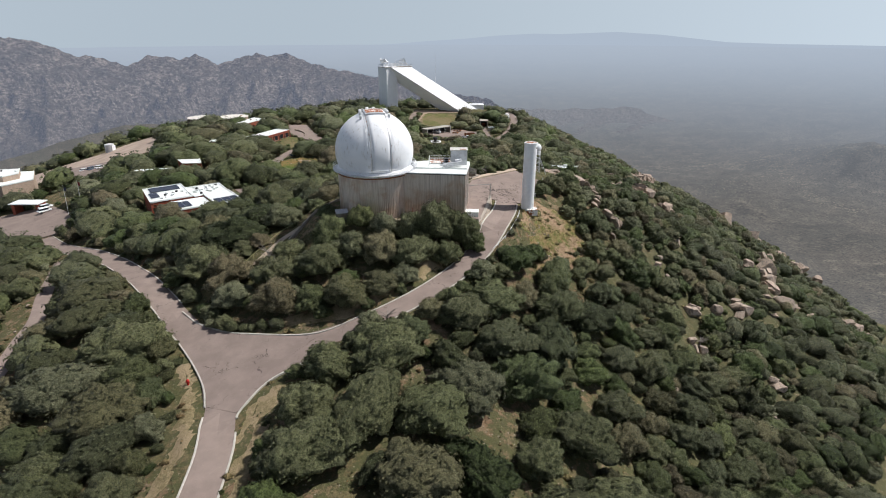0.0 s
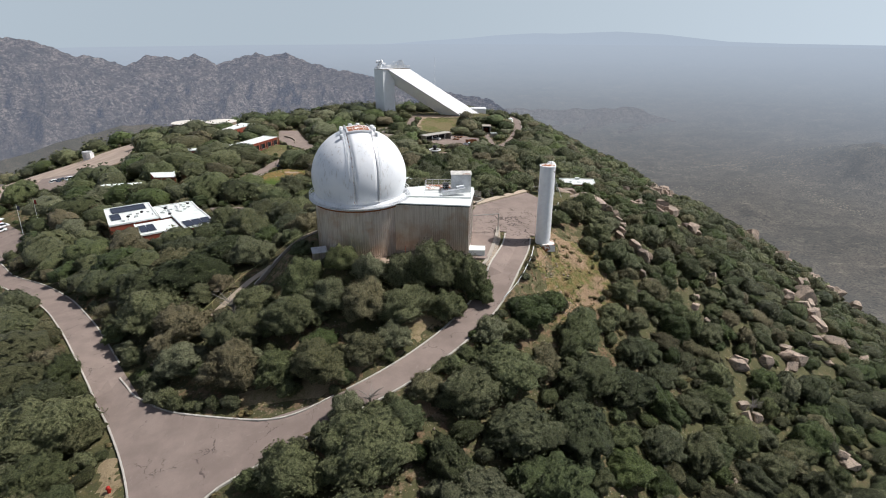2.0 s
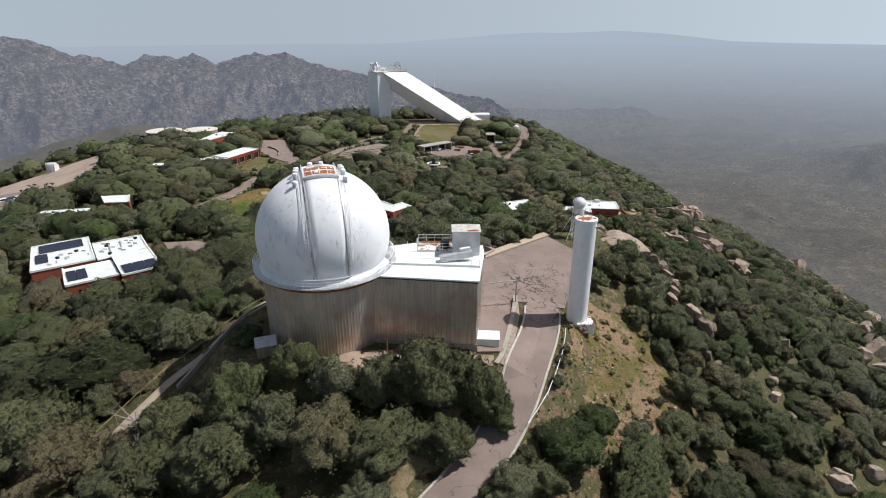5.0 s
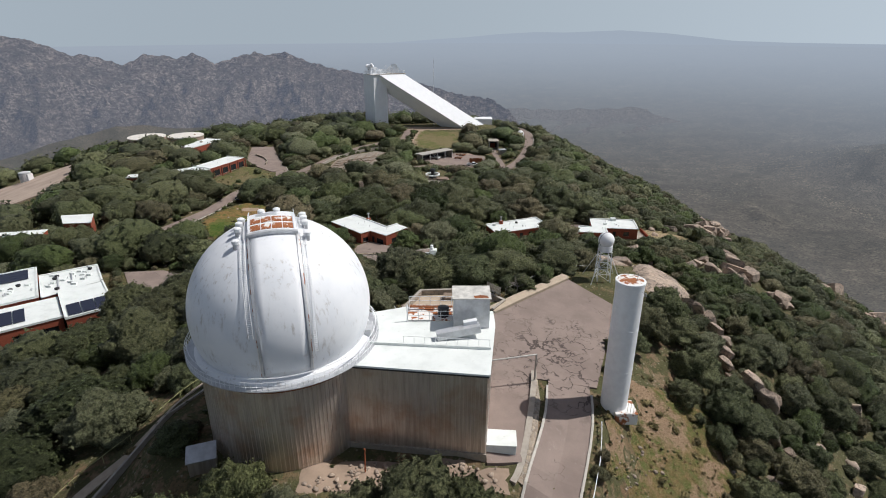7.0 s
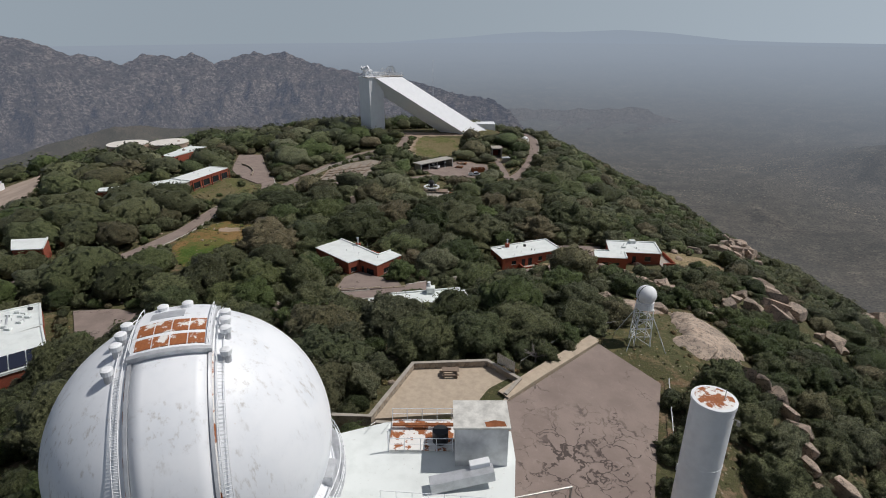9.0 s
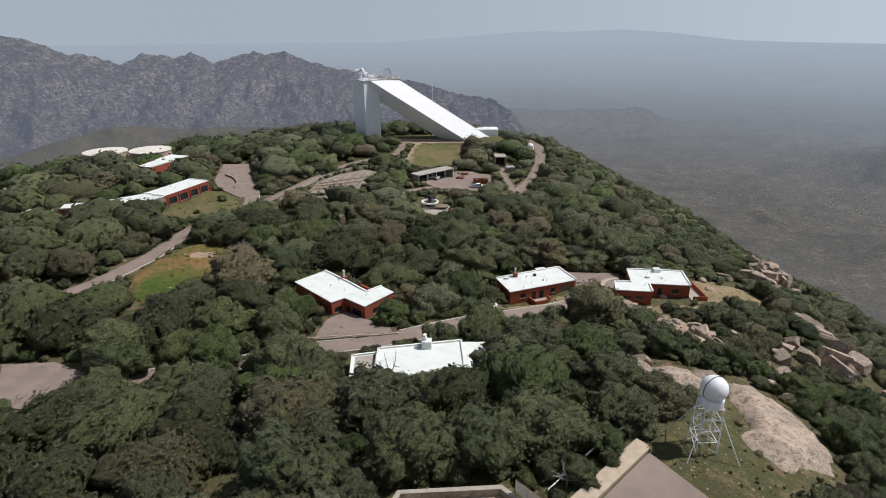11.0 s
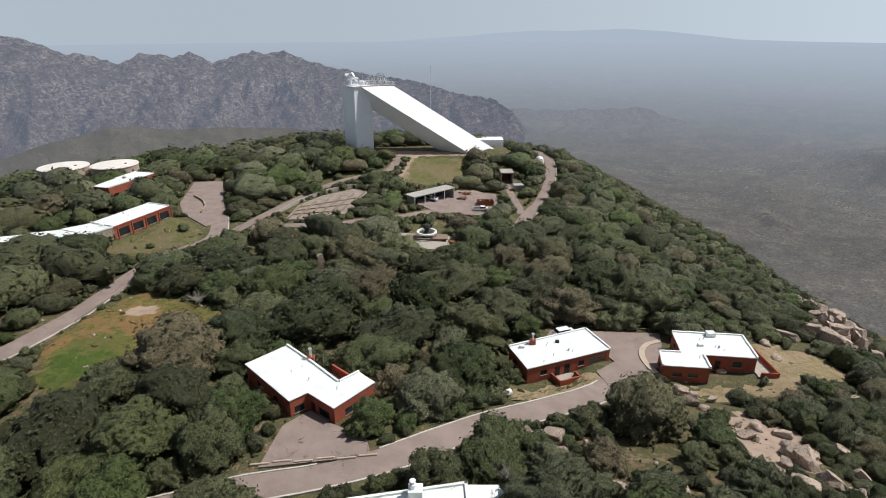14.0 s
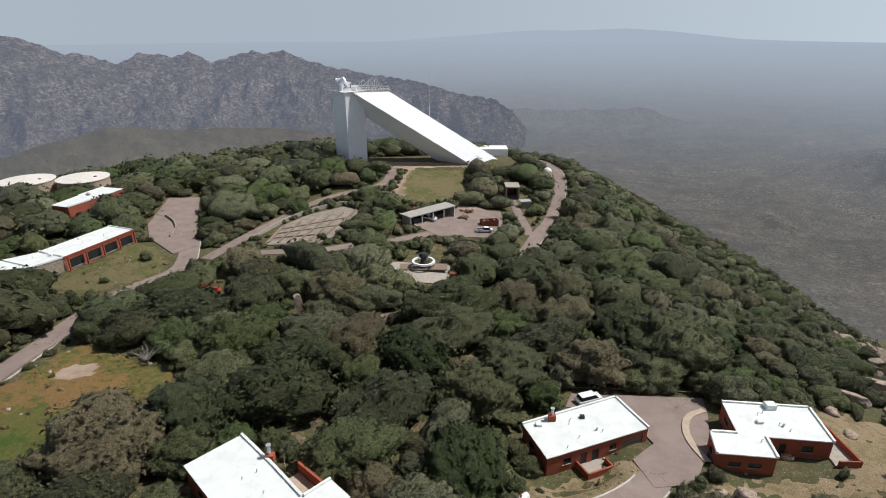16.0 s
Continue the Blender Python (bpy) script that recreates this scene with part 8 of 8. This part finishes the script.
for x, y, sx, sy, sz, tr_ in ((34.6, 157.4, 2.6, 3.0, 0.9, 30), (30.4, 174.0, 3.4, 2.0, 1.5, 4), (35.9, 174.0, 1.9, 1.2, 1.5, -20), (27.4, 176.2, 1.6, 2.4, 1.3, 20)):
    ob = new("rock_slab", ROCKS[2 if sx > 3 else 5])
    ob.matrix_basis = Matrix.LocRotScale((x, y, ground_z(x, y) + 0.1), Euler((0.05, -0.06, radians(tr_))), Vector((sx, sy, sz)))
    tagged(ob, "broad bare granite slab beside the radar stand", "rock", "granite slabs")


def rock_sheet(poly, rise, label):
    """A bare whaleback of granite that swells out of the ground inside a plan polygon."""
    p = np.array(poly)
    X, Y = np.meshgrid(np.arange(p[:, 0].min() - 1, p[:, 0].max() + 1.1, 0.4), np.arange(p[:, 1].min() - 1, p[:, 1].max() + 1.1, 0.4))
    d = to_poly(X, Y, poly) + 0.5 * wave(X, Y, 5, 51)
    Z = height(X, Y) + rise * (smooth01(-d / 2.6) ** 0.6) + 0.13 * wave(X, Y, 3.2, 52) + 0.05 * wave(X, Y, 1.1, 53) - np.where(d > 0, 0.4 + 0.4 * d, 0)
    crack = np.abs(wave(X + 0.4 * Y, Y, 9, 54))
    Z = Z - 0.35 * (1 - smooth01(crack / 0.12)) * (d < -0.3)
    ix = np.arange(X.size).reshape(X.shape)
    m_ = (d < 0.6)[:-1, :-1]
    q_ = np.stack([ix[:-1, :-1][m_], ix[:-1, 1:][m_], ix[1:, 1:][m_], ix[1:, :-1][m_]], -1)
    ob = new("rock_slab", big_mesh("rock_slab", np.stack([X, Y, Z], -1).reshape(-1, 3), np.concatenate([q_[:, [0, 1, 2]], q_[:, [0, 2, 3]]]), ROCK))
    ob.data.shade_smooth()
    return tagged(ob, label, "rock", "granite slabs")


rock_sheet([(32.6, 157.5), (36, 155.6), (41.5, 156.6), (44.4, 162), (44.6, 168), (42, 173.6), (38, 174), (36.4, 169), (35.2, 163)], 1.3, "broad tan granite whaleback beside the radar stand")
rock_sheet([(25.6, 173.2), (29, 171.4), (34.5, 171.2), (37, 173), (34.5, 175.2), (28, 175.6)], 1.1, "long bare granite slab above the cottage")
ob = new("standing_stone", ROCKS[3])
ob.matrix_basis = Matrix.LocRotScale((-29.5, 268.6, ground_z(-29.5, 268.6) + 2.8), Euler((0.05, 0.08, 0.4)), Vector((1.15, 0.9, 2.9)))
tagged(ob, "tall pale standing stone among the oaks", "rock")

V, T, n0 = [], [], 0
rs = np.random.RandomState(91)
sv = []
for s_ in range(5):
    bm = bmesh.new()
    bmesh.ops.create_icosphere(bm, subdivisions=2, radius=1)
    v = np.array([p.co for p in bm.verts])
    t = np.array([[q_.index for q_ in f.verts] for f in bm.faces])
    bm.free()
    v = v * (1 + 0.22 * rs.uniform(-1, 1, (len(v), 1))) * (1, 0.8, 0.62)
    sv.append((v, t))
X = np.concatenate([rs.uniform(36, 165, 620), rs.uniform(18, 25, 60), rs.uniform(-12, 6, 110), rs.uniform(-100, 60, 260)])
Y = np.concatenate([rs.uniform(75, 330, 620), rs.uniform(109, 122, 60), rs.uniform(111, 115, 110), rs.uniform(50, 300, 260)])
S = np.concatenate([rs.uniform(0.3, 1.3, 620) ** 1.3, rs.uniform(0.08, 0.3, 60), rs.uniform(0.1, 0.35, 110), rs.uniform(0.15, 0.5, 260)])
okay = np.ones(len(X), bool)
for _, line, _, w_ in LINES:
    okay &= to_line(X, Y, line)[0] > w_ / 2 + 0.5
for _, poly, _ in PLANES:
    okay &= to_poly(X, Y, poly) > 0.5
okay &= np.hypot(X + 15.2, Y - 122.2) > 10
okay &= (wave(X, Y, 50, 61) > -0.05) | (X < 36)
X, Y, S = X[okay], Y[okay], S[okay]
Z = height(X, Y)
for i in range(len(X)):
    v, t = sv[i % 5]
    a = rs.uniform(0, 6.28)
    c_, s2 = math.cos(a), math.sin(a)
    V.append(np.c_[(v[:, 0] * c_ - v[:, 1] * s2) * S[i] + X[i], (v[:, 0] * s2 + v[:, 1] * c_) * S[i] + Y[i], v[:, 2] * S[i] + Z[i] + 0.1 * S[i]])
    T.append(t + n0)
    n0 += len(v)
stones = new("loose_stones", big_mesh("loose_stones", np.concatenate(V), np.concatenate(T), ROCK))
tagged(stones, "loose pale stones strewn over the slopes", "stones", kind="stuff")


# ---------------------------------------------------------------- dead trees and low tufts
def bare_tree(x, y, h, seed):
    r = random.Random(seed)
    ob = thing("dead_tree", pose(x, y, ground_z(x, y)), "bare grey dead tree with thin branches", "tree", "dead trees")
    part("trunk", tube([(0, 0, -0.4), (0.1 * h * r.uniform(-1, 1), 0.05 * h, 0.45 * h)], 0.05 * h, 6, r2=0.03 * h), DEADWOOD, ob)
    for k in range(11):
        a, b = r.uniform(0, 6.28), r.uniform(0.3, 0.6)
        p0 = Vector((0, 0, h * r.uniform(0.2, 0.45)))
        p1 = p0 + Vector((math.cos(a), math.sin(a), 0.8)) * h * b * 0.55
        p2 = p1 + Vector((math.cos(a + r.uniform(-0.7, 0.7)), math.sin(a + r.uniform(-0.7, 0.7)), r.uniform(0.3, 1.0))) * h * 0.28
        limb = part("limb", tube([p0, p1, p2], 0.022 * h, 5, r2=0.006 * h), DEADWOOD, ob)
        bm = bmesh.new()
        for q_ in range(7):
            s0 = p1.lerp(p2, r.random()) if q_ % 2 else p0.lerp(p1, r.uniform(0.4, 1))
            tube([s0, s0 + Vector((r.uniform(-1, 1), r.uniform(-1, 1), r.uniform(0, 1))) * h * 0.17], 0.006 * h, 3, bm, 0.002 * h)
        tagged(part("twigs", bm, DEADWOOD, limb), kind="stuff")
    return ob


DEADWOOD = simple("dead_wood", (0.30, 0.27, 0.245), 0.95, scale=5)
for i, (x, y, h) in enumerate(((-36.5, 108, 5.0), (-34, 103.5, 4.2), (-6.5, 178.0, 4.6), (-26.5, 206.5, 4.0), (-51, 248, 4.5), (-48, 252, 4.0), (9, 192.5, 3.8), (57, 106, 3.2), (83, 132, 3.0), (12, 150, 2.6), (-9.6, 84, 3.2), (-60, 118, 4.0))):
    bare_tree(x, y, h, i)

rs = np.random.RandomState(33)
X = np.concatenate([rs.uniform(-95, 62, 12000), rs.uniform(16, 37, 900), rs.uniform(-73, -40, 1500)])
Y = np.concatenate([rs.uniform(45, 300, 12000), rs.uniform(104, 133, 900), rs.uniform(212, 257, 1500)])
near = np.full(len(X), 1e9)
for _, line, _, w_ in LINES:
    near = np.minimum(near, to_line(X, Y, line)[0] - w_ / 2)
for _, poly, _ in PLANES:
    near = np.minimum(near, to_poly(X, Y, poly))
for poly in FOOT:
    near = np.minimum(near, to_poly(X, Y, poly))
near = np.minimum(near, np.hypot(X + 15.2, Y - 122.2) - 8.6)
under = np.zeros(len(X), bool)
for i in np.where((TX > -105) & (TX < 72) & (TY < 310))[0]:
    under |= (X - TX[i]) ** 2 + (Y - TY[i]) ** 2 < (0.8 * TR[i]) ** 2
okay = (near > 0.3) & ~under & ((to_poly(X, Y, CLEAR[3]) > 0) | (rs.uniform(size=len(X)) < 0.12))
X, Y = X[okay], Y[okay]
Z = height(X, Y)
PATCH = 0.5 + 0.32 * wave(X, Y, 9, 71) + 0.2 * wave(X, Y, 31, 72)
V, T, C, n0 = [], [], [], 0
tuft = [crown_shape(rs, 3, 14, 0.26, 1) for _ in range(5)]
for i in range(len(X)):
    v, t = tuft[i % 5]
    s_ = rs.uniform(0.08, 0.26) if rs.uniform() < 0.93 else rs.uniform(0.4, 0.85)
    a = rs.uniform(0, 6.28)
    c_, s2 = math.cos(a), math.sin(a)
    V.append(np.c_[(v[:, 0] * c_ - v[:, 1] * s2) * s_ + X[i], (v[:, 0] * s2 + v[:, 1] * c_) * s_ + Y[i], (v[:, 2] - 0.3) * s_ * 0.8 + Z[i]])
    green = PATCH[i] + rs.uniform(-0.22, 0.22) + (0.35 if s_ > 0.4 else 0) + (0.28 if X[i] > 14 and Y[i] < 140 else 0)
    T.append(t + n0), C.append(np.full(len(v), min(0.99, max(0.01, green))))
    n0 += len(v)
TUFT = m_leaves("weed_leaves", ((0.0, (0.296, 0.189, 0.104)), (0.22, (0.281, 0.215, 0.118)), (0.42, (0.237, 0.200, 0.096)), (0.6, (0.163, 0.155, 0.063)), (0.8, (0.089, 0.111, 0.033)), (1.0, (0.085, 0.092, 0.044))))
weeds = new("weeds", big_mesh("weeds", np.concatenate(V), np.concatenate(T), TUFT, np.concatenate(C)))
tagged(weeds, "low weeds and dry grass tufts between the trees", "weeds", kind="stuff")
